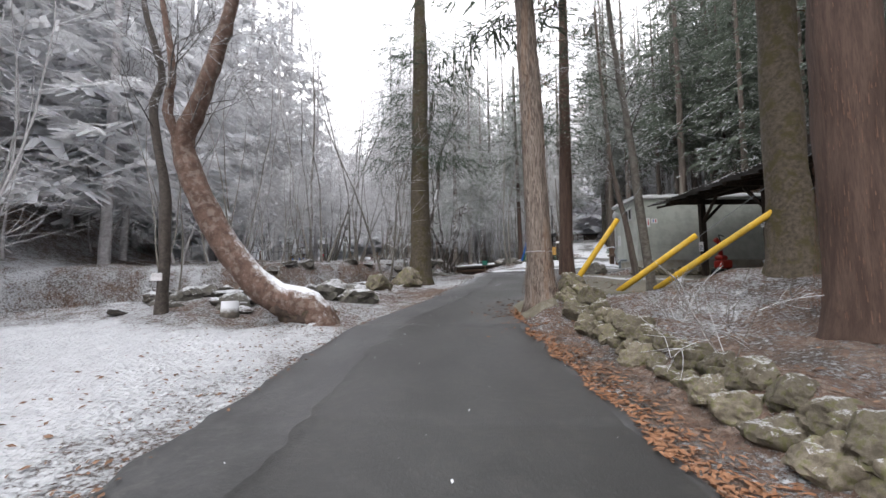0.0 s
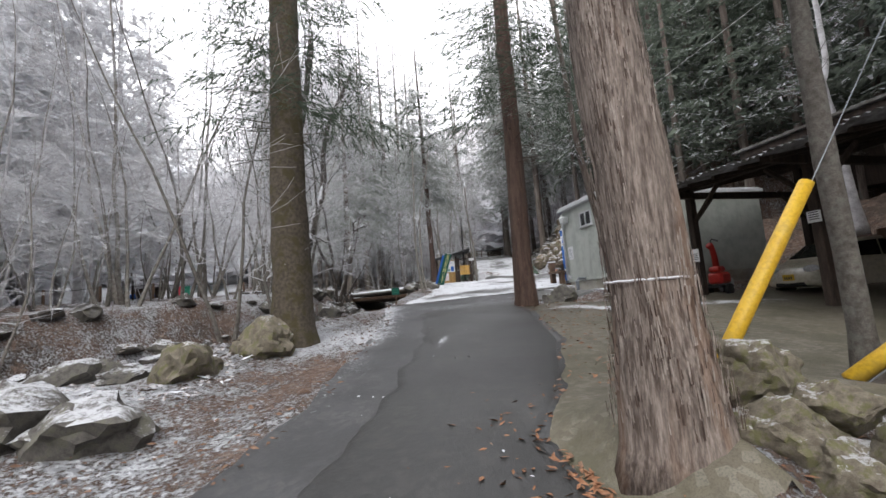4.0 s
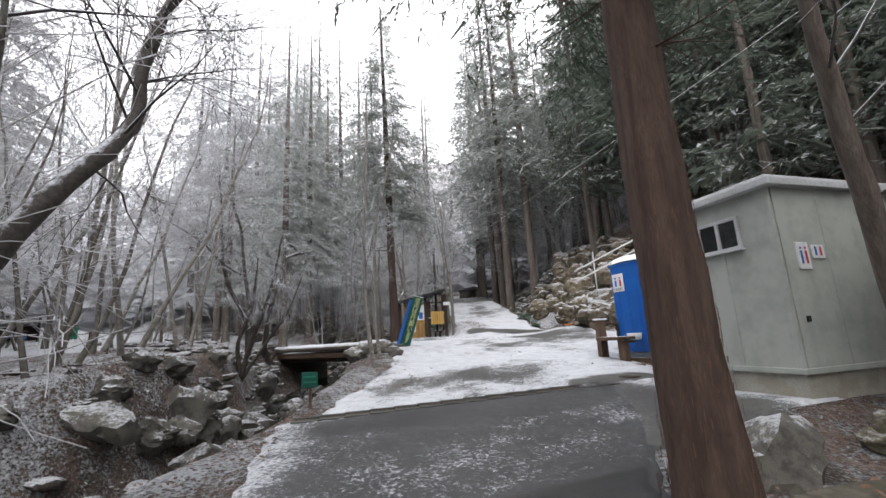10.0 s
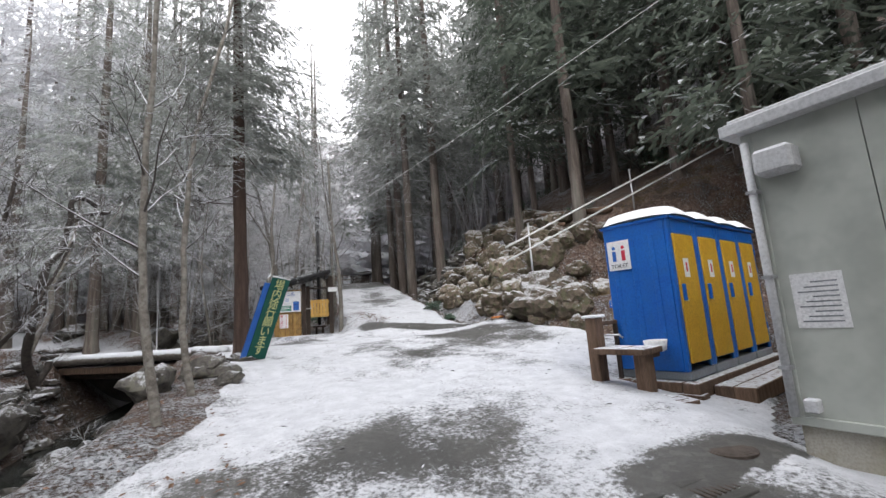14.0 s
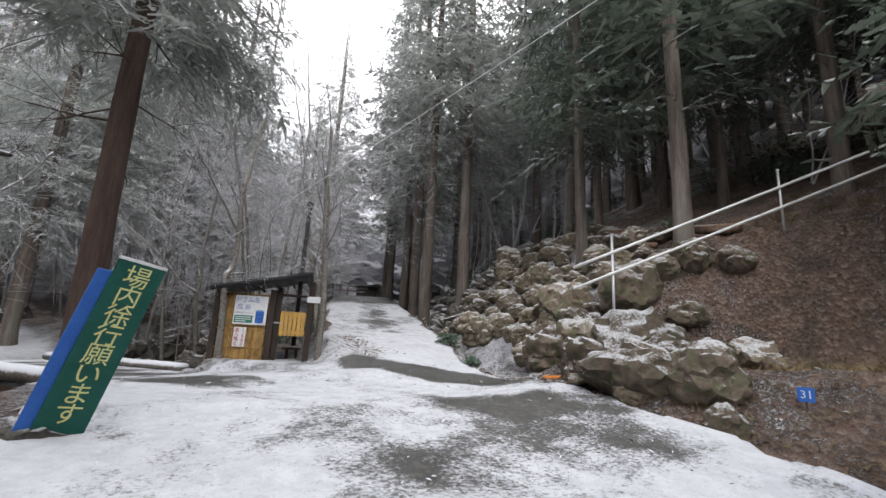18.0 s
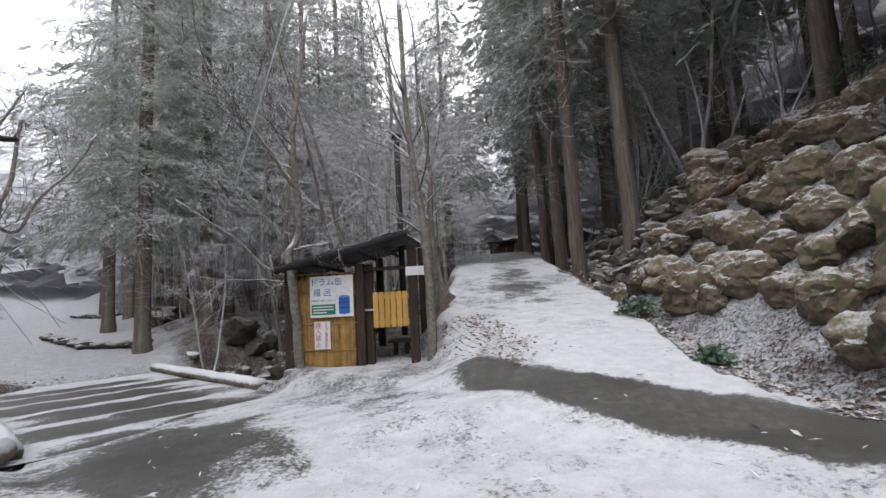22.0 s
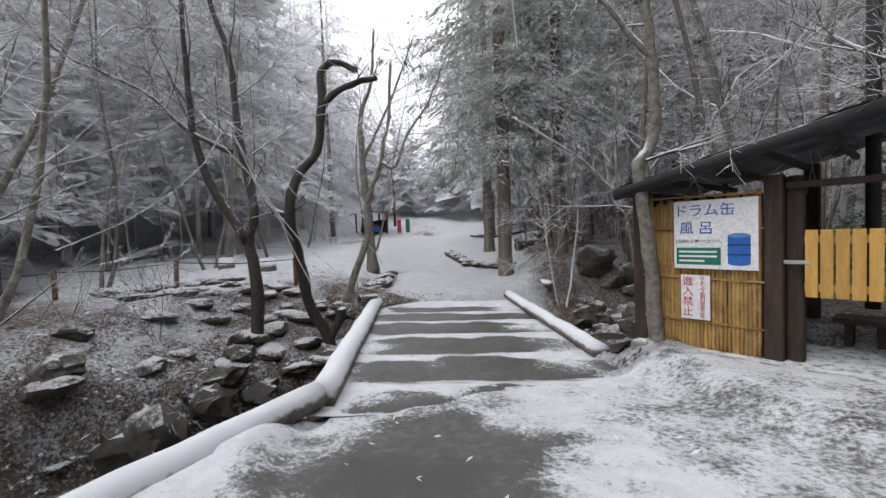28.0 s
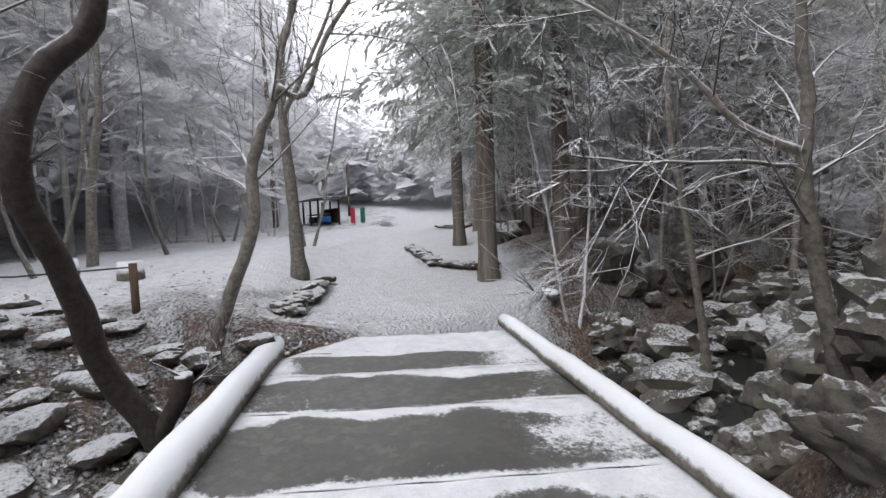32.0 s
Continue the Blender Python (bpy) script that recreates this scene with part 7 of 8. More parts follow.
    vs = [[bm.verts.new((xa + (xb - xa) * i / nx, y0 + (y1 - y0) * j / ny, za + (zb - za) * i / nx + 0.02 * math.sin(i * 1.7) + 0.015 * math.cos(j * 2.1))) for j in range(ny + 1)] for i in range(nx + 1)]
    for i in range(nx):
        for j in range(ny):
            bm.faces.new((vs[i][j], vs[i + 1][j], vs[i + 1][j + 1], vs[i][j + 1]))
    bmesh.ops.solidify(bm, geom=bm.faces[:], thickness=-0.06)
    part("roof", bm, M_BLACKROOF, h, "black tarred roof")
    bm = bmesh.new()
    tube([(xa, y0, za - 0.07), (xb, y0, zb - 0.07)], 0.075, 8, bm)
    part("roof_edge", bm, M_BLACKROOF, h, smooth=True)
    for k in range(6):
        x = xa + 0.15 + (xb - xa - 0.3) * k / 5
        part("rafter", box(x - 0.03, y0 + 0.08, za + (zb - za) * (x - xa) / (xb - xa) - 0.14, x + 0.03, y1 - 0.1, za + (zb - za) * (x - xa) / (xb - xa) - 0.065, 0.004), M_DARKWOOD, h)
    # second small roof and fence to the ramp side
    ch = part("chimney", tube([(2.1, 1.6, 0.4), (2.1, 1.6, 5.1)], 0.072, 10), M_BLACK, h, "tall black stove pipe", smooth=True)
    part("chimney_cap", tube([(2.1, 1.6, 5.2), (2.1, 1.6, 5.28)], 0.12, 12), M_BLACK, ch, smooth=True)
    for k in range(3):
        a = k * 2.09
        part("cap_strut", tube([(2.1 + 0.08 * math.cos(a), 1.6 + 0.08 * math.sin(a), 5.08), (2.1 + 0.08 * math.cos(a), 1.6 + 0.08 * math.sin(a), 5.2)], 0.008, 5), M_BLACK, ch)
    part("floor_slab", box(-0.05, -0.25, -0.3, W2 + 0.1, D + 0.2, 0.0, 0.02), M_CONC, h)
    ws = part("white_board", box(W2 - 0.12, -0.12, 1.72, W2 + 0.26, -0.1, 1.9, 0.004), M_WHITE, h, "small blank white board")
    part("bench", box(W1 + 0.35, 0.9, 0.30, W2 - 0.2, 1.3, 0.36, 0.008), M_DARKWOOD, h)
    for x in (W1 + 0.45, W2 - 0.35):
        part("bench_leg", box(x, 1.0, 0.0, x + 0.08, 1.2, 0.299, 0.005), M_DARKWOOD, h)
    d = thing("oil_drum", (A.x + 1.0, A.y + 0.95, z0), 0, "dark rusty oil drum used as a bath inside the hut", "drum")
    part("shell", tube([(0, 0, 0.0), (0, 0, 0.3), (0, 0, 0.31), (0, 0, 0.6), (0, 0, 0.61), (0, 0, 0.88)], [0.29, 0.29, 0.3, 0.3, 0.29, 0.29], 20), M_DARKWOOD, d, smooth=True)


M_CONC = surface("grey_concrete", (0.2, 0.195, 0.18), (0.28, 0.27, 0.25), 0.4, 0.85, 0.3, 0.02, snow=(0.85, 0.3, 1.6))
bath_hut()


# ---- banner, rail, gutter and other small things ----
def banner():
    foot, head = Vector((5.72, 29.1, 3.0)), Vector((6.16, 28.65, 4.65))
    t = thing("leaning_banner", tuple(foot), 0, "dark green banner board leaning on a tree, pale yellow lettering", "banner")
    d = head - foot
    up = d.normalized()
    right = Vector((0.95, 0.30, 0.0))
    right = (right - up * right.dot(up)).normalized()
    nrm = right.cross(up)
    m = Matrix((right, up, nrm)).transposed().to_4x4()
    L_ = d.length
    b_ = part("board", box(-0.21, 0.0, -0.012, 0.21, L_, 0.012, 0.004), M_GREEN, t)
    b_.matrix_local = m
    fr = part("backing", box(-0.24, 0.02, -0.05, 0.18, L_ - 0.1, -0.02, 0.004), M_INKBLUE, t, "blue board behind")
    fr.matrix_local = m @ pose(-0.08, -0.05, 0)
    place(writing("banner_text", "場\n内\n徐\n行\n願\nい\nま\nす", 0.235, M_INKYELLOW, t, Matrix(), 0.86), m @ pose(0, L_ * 0.5 + 0.02, 0.0135))
    part("top_strip", box(-0.215, 0, -0.015, 0.215, 0.025, 0.015), M_RAIL, t).matrix_local = m @ pose(0, L_, 0)


banner()


def handrail():
    posts = [(14.18, 29.08), (17.13, 27.02), (20.1, 24.95), (23.0, 22.9)]
    t = thing("handrail", (14.18, 29.08, gz(14.18, 29.08)), 0, "white two-bar pipe handrail up the hillside steps", "handrail")
    o = Vector((14.18, 29.08, gz(14.18, 29.08)))
    tops = [Vector((14.18, 29.08, 6.36)), Vector((17.13, 27.02, 7.96)), Vector((20.1, 24.95, 9.6)), Vector((23.0, 22.9, 11.2))]
    for (x, y), p in zip(posts, tops):
        g = gz(x, y)
        po = part("post", tube([(x - o.x, y - o.y, g - o.z - 0.3), tuple(p - o + Vector((0, 0, 0.08)))], 0.028, 8), M_CHROME, t, "galvanised pipe post", smooth=True)
        part("post_cap", tube([tuple(p - o + Vector((0, 0, 0.08))), tuple(p - o + Vector((0, 0, 0.13)))], 0.036, 8), M_CHROME, po)
    for dz in (-0.3, -0.75):
        pts = [tops[0] + Vector((-0.65, 0.45, -0.35))] + tops
        part("rail_bar", tube([tuple(p - o + Vector((-0.04, 0, dz))) for p in pts], 0.03, 8), M_RAIL, t, "white painted pipe", smooth=True)


handrail()


def gutter():
    t = thing("gutter_grate", (2.0, 21.78, 2.02), math.degrees(math.atan(-0.155)), "rusty drain grating with a timber edge across the lane", "drain")
    L_ = 5.6
    zz = lambda x: gz(2.0 + 0.988 * x, 21.78 - 0.153 * x) - 2.02 + 0.045
    for k in range(14):
        x0, x1 = L_ * k / 14, L_ * (k + 1) / 14
        a, c = zz(x0), zz(x1)
        z = max(a, c)
        g = part("grate_panel", box(x0 + 0.006, -0.1, z - 0.05, x1 - 0.006, 0.1, z - 0.015, 0.004), M_GRATE, t)
        for j in range(7):
            part("grate_bar", box(x0 + 0.02 + j * 0.054, -0.09, z - 0.014, x0 + 0.04 + j * 0.054, 0.09, z, 0.0), M_GRATE, g)
        part("edge_beam", box(x0, 0.11, z - 0.12, x1, 0.2, z + 0.012, 0.006), M_ABUT, t)
        part("edge_beam", box(x0, -0.2, z - 0.12, x1, -0.11, z + 0.004, 0.006), M_ABUT, t)


M_GRATE = surface("rusty_iron", (0.05, 0.04, 0.033), (0.1, 0.08, 0.065), 0.1, 0.75, 0.4, 0.01)
gutter()


def manhole(x, y):
    z = gz(x, y) + 0.047
    t = thing("manhole_cover", (x, y, z), 0, "round iron manhole cover in the wet concrete", "manhole cover")
    part("lid", tube([(0, 0, -0.05), (0, 0, 0.008)], 0.17, 20), M_GRATE, t)
    part("ring", tube([(0, 0, -0.05), (0, 0, 0.004)], 0.21, 20), M_GRATE, t)


manhole(8.1, 21.15)
cable = thing("overhead_cable", (8.8, 29.2, 7.1), 0, "thin pale cable strung across the valley", "cable")
pts = []
for k in range(25):
    f = k / 24
    pts.append((-1.5 + 9.0 * f, 4.5 - 25.0 * f, -1.1 + 7.2 * f - 0.7 * 4 * f * (1 - f) * 0.35))
part("strand", tube(pts, 0.006, 5), M_RAIL, cable)


def small_sign(x, y, turn, w, h_, top, board, label, mark=None):
    t = thing("small_sign", (x, y, gz(x, y)), turn, label, "sign")
    part("stake", box(-0.02, -0.02, -0.25, 0.02, 0.02, top, 0.004), M_OLDWOOD, t)
    bd = part("board", box(-w / 2, -0.04, top - h_, w / 2, -0.021, top, 0.003), board, t)
    for k in range(2):
        part("text_bar", box(-w * 0.38, -0.043, top - h_ * (0.35 + 0.35 * k), w * 0.38, -0.041, top - h_ * (0.25 + 0.35 * k)), mark or M_INKYELLOW, bd)


small_sign(2.3, 22.55, -25, 0.3, 0.26, 0.62, M_GREEN, "small dark green sign on a stake at the stream bank", M_INKGREEN)
t_ = thing("number_tag", (13.5, 25.8, gz(13.5, 25.8)), -55, "small blue tag numbered 31 on the slope", "tag")
part("plate", box(-0.09, -0.02, 0.12, 0.09, 0.0, 0.3, 0.003), M_INKBLUE, t_)
part("stake", box(-0.01, 0.001, -0.2, 0.01, 0.02, 0.28), M_OLDWOOD, t_)
place(writing("tag_text", "31", 0.14, M_PAPER, t_, Matrix()), Matrix.Translation((0, -0.021, 0.21)) @ pose(0, 0, 0, 90, 0, 0))


# ---- rope fence on the snowy flat, camp kiosk and pole ----
def rope_fence():
    t = thing("rope_fence", (-1.5, 38.5, gz(-1.5, 38.5)), 0, "low wooden posts with a dark rope along the snowy flat", "fence")
    o = Vector((-1.5, 38.5, gz(-1.5, 38.5)))
    P = []
    for k in range(8):
        x, y = -1.5 - 1.85 * k, 38.5 - 2.4 * k + 0.15 * k * k
        z = gz(x, y)
        P.append(Vector((x, y, z + 0.72)))
        part("post", tube([(x - o.x, y - o.y, z - o.z - 0.3), (x - o.x, y - o.y, z - o.z + 0.78)], 0.06, 8), M_OLDWOOD, t, smooth=True)
    for a, b_ in zip(P, P[1:]):
        part("rope", tube([tuple(a - o), tuple((a + b_) / 2 - o + Vector((0, 0, -0.07))), tuple(b_ - o)], 0.014, 6), M_BLACK, t)


rope_fence()
for k, (x, y) in enumerate(((-6.9, 39.6), (-5.4, 40.3))):
    s_ = thing("cut_stump", (x, y, gz(x, y)), 0, "cut log stump used as a seat on the snowy flat", "stump", "stump seats")
    part("log", tube([(0, 0, -0.15), (0, 0, 0.42)], [0.3, 0.26], 14), M_LOG, s_, smooth=True)
sp_ = thing("cut_stump", (-4.55, 9.2, gz(-4.55, 9.2)), 0, "small pale sawn stump beside the bent tree", "stump")
part("log", tube([(0, 0, -0.15), (0, 0, 0.32)], [0.2, 0.17], 12), M_LOG, sp_, smooth=True)


def kiosk(x, y, turn):
    z = gz(x, y)
    t = thing("kiosk", (x, y, z), turn, "low open timber kiosk with a snowy sheet roof and benches", "shelter")
    for a in (-2.2, 0, 2.2):
        for b_ in (-0.9, 0.9):
            part("post", box(a - 0.07, b_ - 0.07, -0.3, a + 0.07, b_ + 0.07, 2.0, 0.01), M_DARKWOOD, t)
    bm = box(-2.7, -1.4, 2.0, 2.7, 1.4, 2.1, 0.01)
    for v in bm.verts:
        v.co.z += 0.25 * (v.co.y + 1.4) / 2.8
    part("roof", bm, M_OLDROOF, t, "snow-covered sheet roof")
    part("back_wall", box(-2.2, 0.85, 0.0, 2.2, 0.9, 1.3, 0.01), M_DARKWOOD, t)
    part("counter", box(-2.1, -0.6, 0.75, 2.1, 0.1, 0.82, 0.01), M_OLDWOOD, t)
    for k in range(4):
        part("shelf_box", box(-2.0 + k, -0.5, 0.1, -1.2 + k, 0.3, 0.6, 0.02), M_INKBLUE if k % 2 else M_DARKWOOD, t)


def utility_pole(x, y):
    """A slim concrete pole with two arms, and three wires that run off to the south-west."""
    z = gz(x, y)
    t = thing("utility_pole", (x, y, z), 0, "slim grey utility pole at the back of the snowy flat", "pole")
    part("shaft", tube([(0, 0, -0.5), (0, 0, 6.3)], [0.14, 0.1], 12), M_CONC, t, smooth=True)
    part("cross_arm", box(-0.5, -0.04, 5.75, 0.5, 0.04, 5.83, 0.006), M_CHROME, t)
    part("cross_arm", box(-0.35, -0.04, 5.3, 0.35, 0.04, 5.37, 0.006), M_CHROME, t)
    for k in (-0.42, 0.0, 0.42):
        part("insulator", tube([(k, 0, 5.83), (k, 0, 5.98)], [0.035, 0.045], 8), M_WHITE, t)
    for k, (dx, zz) in enumerate(((-0.42, 5.95), (0.42, 5.95), (0.0, 5.35))):
        w = thing("power_line", (x + dx, y, z + zz), 0, "thin dark power line strung from the utility pole", "wire", "wires of the utility pole")
        part("strand", tube([(-3.0 * j, -4.0 * j, 0.02 * j * (j - 9)) for j in range(10)], 0.012, 5), M_GREYPIPE, w)


utility_pole(-15.3, 42.9)
kiosk(-21.8, 63.5, -28)
pl_ = thing("wooden_pole", (-23.6, 69.5, gz(-23.6, 69.5)), 0, "plain wooden utility pole beside the kiosk", "pole")
part("shaft", tube([(0, 0, -0.5), (0, 0, 5.7)], [0.16, 0.13], 10), M_DARKWOOD, pl_, smooth=True)
part("top_cap", tube([(0, 0, 5.7), (0, 0, 5.8)], [0.14, 0.03], 10), M_SNOW, pl_)
for k, (x, y, m1, lab) in enumerate(((-17.6, 62.9, M_INKRED, "red standing notice board by the kiosk"), (-16.8, 63.2, M_INKGREEN, "pale green leaning board by the kiosk"))):
    b_ = thing("notice_stand", (x, y, gz(x, y)), -20, lab, "notice board")
    part("panel", box(-0.35, -0.02, 0.1, 0.35, 0.02, 1.35, 0.01), m1, b_)
    for sx in (-0.2, 0.14):
        part("leg", box(sx, -0.02, -0.2, sx + 0.05, 0.02, 0.1), M_DARKWOOD, b_)


def camp_gate():
    x, y = 20.0, 57.6
    t = thing("timber_gate", (x, y, gz(x, y)), -15, "dark timber fence and hut at the head of the ramp", "gate")
    part("wall", box(-0.6, 0, -0.3, 1.2, 0.12, 0.95, 0.02), M_DARKWOOD, t)
    part("roof", box(-0.8, -0.4, 0.95, 1.4, 0.8, 1.03, 0.02), M_BLACKROOF, t)
    for k in range(3):
        part("post", box(-2.6 + 0.6 * k, 0, -0.3, -2.48 + 0.6 * k, 0.12, 1.1, 0.01), M_OLDWOOD, t)
    for z in (0.5, 0.9):
        part("rail", box(-2.7, 0.03, z, -0.62, 0.09, z + 0.09, 0.01), M_OLDWOOD, t)


camp_gate()


def hill_house(x, y, turn, label):
    z = gz(x, y)
    t = thing("hill_hut", (x, y, z), turn, label, "hut")
    part("wall", box(-1.8, -1.2, -1.5, 1.8, 1.2, 1.6, 0.02), M_DARKWOOD, t)
    for k in range(2):
        part("window", box(-1.84, -0.9 + k, 0.5, -1.8, -0.2 + k, 1.1, 0.01), M_DARKGLASS, t)
    bm = box(-2.3, -1.7, 1.6, 2.3, 1.7, 1.7, 0.01)
    for v in bm.verts:
        v.co.z += 0.28 * (v.co.x + 2.3) / 2.3
    part("roof", bm, M_OLDROOF, t, "snowy sheet roof")


hill_house(24.5, 19.5, 0, "small dark hut with a snowy roof up the slope")
hill_house(25.5, 14.5, 10, "small dark hut with a snowy roof among hillside cedars")


# ---- rocks ----
def rock_bank(n, seed, flat=0.65, mat=None, rag=0.32, fine=3, cut=0.7):
    """Meshes of weathered boulders: blunt facets worn round, pitted and cracked."""
    out = []
    for k in range(n):
        rng_ = random.Random(seed + k)
        bm = bmesh.new()
        bmesh.ops.create_icosphere(bm, subdivisions=fine, radius=1.0)
        cuts = [(Vector((rng_.uniform(-1, 1), rng_.uniform(-1, 1), rng_.uniform(-0.6, 1))).normalized(), rng_.uniform(0.6, 0.86)) for _ in range(11)]
        off = Vector((rng_.uniform(-9, 9), rng_.uniform(-9, 9), rng_.uniform(-9, 9)))
        sx, sy = rng_.uniform(0.9, 1.35), rng_.uniform(0.8, 1.05)
        for v in bm.verts:
            p = v.co.copy()
            for nrm, d in cuts:
                e = p.dot(nrm) - d
                if e > 0:
                    p -= nrm * e * cut
            p *= 1 + rag * 0.42 * noise.noise(p * 1.3 + off) + rag * 0.26 * noise.noise(p * 3.1 + off) + rag * 0.16 * noise.noise(p * 7.5 + off) - 0.1 * rag * max(0.0, 1 - abs(noise.noise(p * 2.2 - off)) * 9)
            v.co = Vector((p.x * sx, p.y * sy, p.z * flat))
        me = bpy.data.meshes.new("rock")
        bm.to_mesh(me)
        bm.free()
        me.polygons.foreach_set("use_smooth", [True] * len(me.polygons))
        me.set_sharp_from_angle(angle=radians(32))
        me.materials.append(mat)
        out.append(me)
    return out


ROCKS = rock_bank(9, 500, 0.72, M_GREYROCK, 0.8, 3, 0.97)
BANKROCKS = rock_bank(9, 700, 0.8, M_ROCK, 0.6, 4, 0.8)
WET = rock_bank(9, 540, 0.66, M_WETROCK, 0.8, 3, 0.97)
GREYS = rock_bank(7, 760, 0.75, M_GREYROCK, 0.7, 4, 0.95)
EDGE = rock_bank(8, 620, 0.8, M_MOSSROCK, 0.6, 4, 0.9)
FLATS = rock_bank(5, 580, 0.36, M_FLATROCK, 0.5)


def put_rock(bank, x, y, r, rng_, label, group, sink=0.3, name="rock", z=None):
    ob = new(name, rng_.choice(bank))
    zz = gz(x, y) if z is None else z
    ob.matrix_world = pose(x, y, zz + r * (0.55 - sink * 1.4), rng_.uniform(-12, 12), rng_.uniform(-12, 12), rng_.uniform(0, 360)) @ Matrix.Diagonal((r, r, r, 1))
    tagged(ob, label, "rock", group)
    return ob


rr = random.Random(31)
TOE_X = [13.0, 13.1, 13.5, 14.3, 16.0, 18.4, 22.0]
# packed stone bank along the hillside foot
for row in range(8):
    y = 26.0 + 0.2 * (row % 2)
    while y < 50:
        toe = float(np.interp(y, [24, 26, 29, 32, 37.5, 45, 54.5], TOE_X))
        step = rr.uniform(0.55, 0.85) * (1.0 if y < 36 else 1.25)
        x = toe + 0.2 + 0.56 * row + rr.uniform(-0.32, 0.32)
        y += step
        if y < 27.6 and row > 3 or y < 29 and row > 5 or row > 6 and rr.random() < 0.5:
            continue
        r = step * rr.uniform(0.42, 0.72) * (1.25 if row < 2 and rr.random() < 0.4 else 1.0)
        put_rock(BANKROCKS if y < 38 else ROCKS, x, y, r, rr, "brown weathered frosted boulder of the hillside stone bank", "stones of the hillside bank", 0.25, "boulder")
for x, y, r in ((13.35, 28.0, 0.72), (13.5, 27.0, 0.6), (14.3, 28.6, 0.95), (13.55, 29.3, 0.62), (13.7, 30.6, 0.6), (15.2, 29.4, 0.8), (14.1, 29.9, 0.7), (14.9, 30.9, 0.75)):
    put_rock(BANKROCKS, x, y, r, rr, "large squarish brown boulder at the pavement's edge", "boulders at the pavement", 0.2, "boulder")
# stream bed and its banks
n_ = 0
while n_ < 260:
    f = rr.random()
    y = rr.uniform(13, 60)
    cx = float(np.interp(y, [4, 11, 14.5, 17.5, 20.5, 23.5, 26.5, 29.5, 33, 37.2, 43, 48.5, 58, 72], [-26, -15, -8.5, -4.6, -2.2, 0.0, 1.4, 1.9, 2.3, 3.4, 5.8, 8.2, 14, 26]))
    x = cx + rr.gauss(0, 1.3)
    if d_of(x, y, LANE) < 3.3 or d_of(x, y, RAMP) < 2.4 or (d_of(x, y, BRIDGE) < 2.3 and 34 < y < 41.5):
        continue
    r = rr.uniform(0.14, 0.48) if rr.random() < 0.85 else rr.uniform(0.5, 0.85)
    n_ += 1
    put_rock(WET if abs(x - cx) < 1.2 else ROCKS, x, y, r, rr, "wet dark stream boulder with a little snow" if abs(x - cx) < 1.2 else "snow-dusted rock on the stream bank", "rocks of the stream", 0.25, "stream_rock")
# rocks on the west bank
for _ in range(120):
    y = rr.uniform(15, 41)
    cx = float(np.interp(y, [14.5, 17.5, 20.5, 23.5, 26.5, 29.5, 33, 37.2, 43], [-8.5, -4.6, -2.2, 0.0, 1.4, 1.9, 2.3, 3.4, 5.8]))
    x = cx - rr.uniform(1.2, 4.0)
    if d_of(x, y, FARLANE) < 2.6:
        continue
    put_rock(FLATS if rr.random() < 0.5 else WET, x, y, rr.uniform(0.15, 0.45), rr, "leaf-strewn mossy rock of the west bank", "rocks of the west bank", 0.38, "bank_rock")
# rocks by the lane near the bent tree
for _ in range(46):
    x, y = rr.uniform(-7.5, -2.3), rr.uniform(9.6, 15.5)
    if x > -2.6 + 0.3 * (y - 9.6):
        continue
    put_rock(ROCKS if rr.random() < 0.6 else FLATS, x, y, rr.uniform(0.15, 0.45), rr, "mossy rock on the snowy verge", "rocks on the verge", 0.3, "verge_rock")
for x, y, r, lab in ((-2.2, 11.2, 0.5, "mossy rock by the lane's verge"), (-3.0, 11.6, 0.6, "mossy rock by the lane's verge"), (6.2, 17.3, 0.5, "mossy yellowish boulder on the dirt mound"), (5.5, 36.6, 0.3, "small stone by the bridge"),
                     (4.4, 47.4, 0.95, "large pale snow-topped boulder in the stream"), (0.1, 51.9, 0.95, "broad snow-dusted boulder beside the camp lane"), (8.3, 45.0, 1.0, "large snow-topped boulder on the stream bank"), (8.8, 42.0, 1.1, "large snow-topped boulder on the stream bank"),
                     (5.0, 33.0 - 5.6, 0.22, "small snowy stone at the pavement's edge"), (4.9, 28.1, 0.3, "snow-capped stone at the pavement's edge"), (5.5, 29.2, 0.25, "snow-capped stone at the pavement's edge")):
    put_rock(ROCKS, x, y, r, rr, lab, "", 0.25, "boulder")
put_rock(EDGE, -1.2, 14.35, 0.6, rr, "low green mossy boulder beside the thick fir", "", 0.3, "boulder")
put_rock(EDGE, -2.0, 13.2, 0.5, rr, "low mossy rock among the leaves", "", 0.35, "boulder")
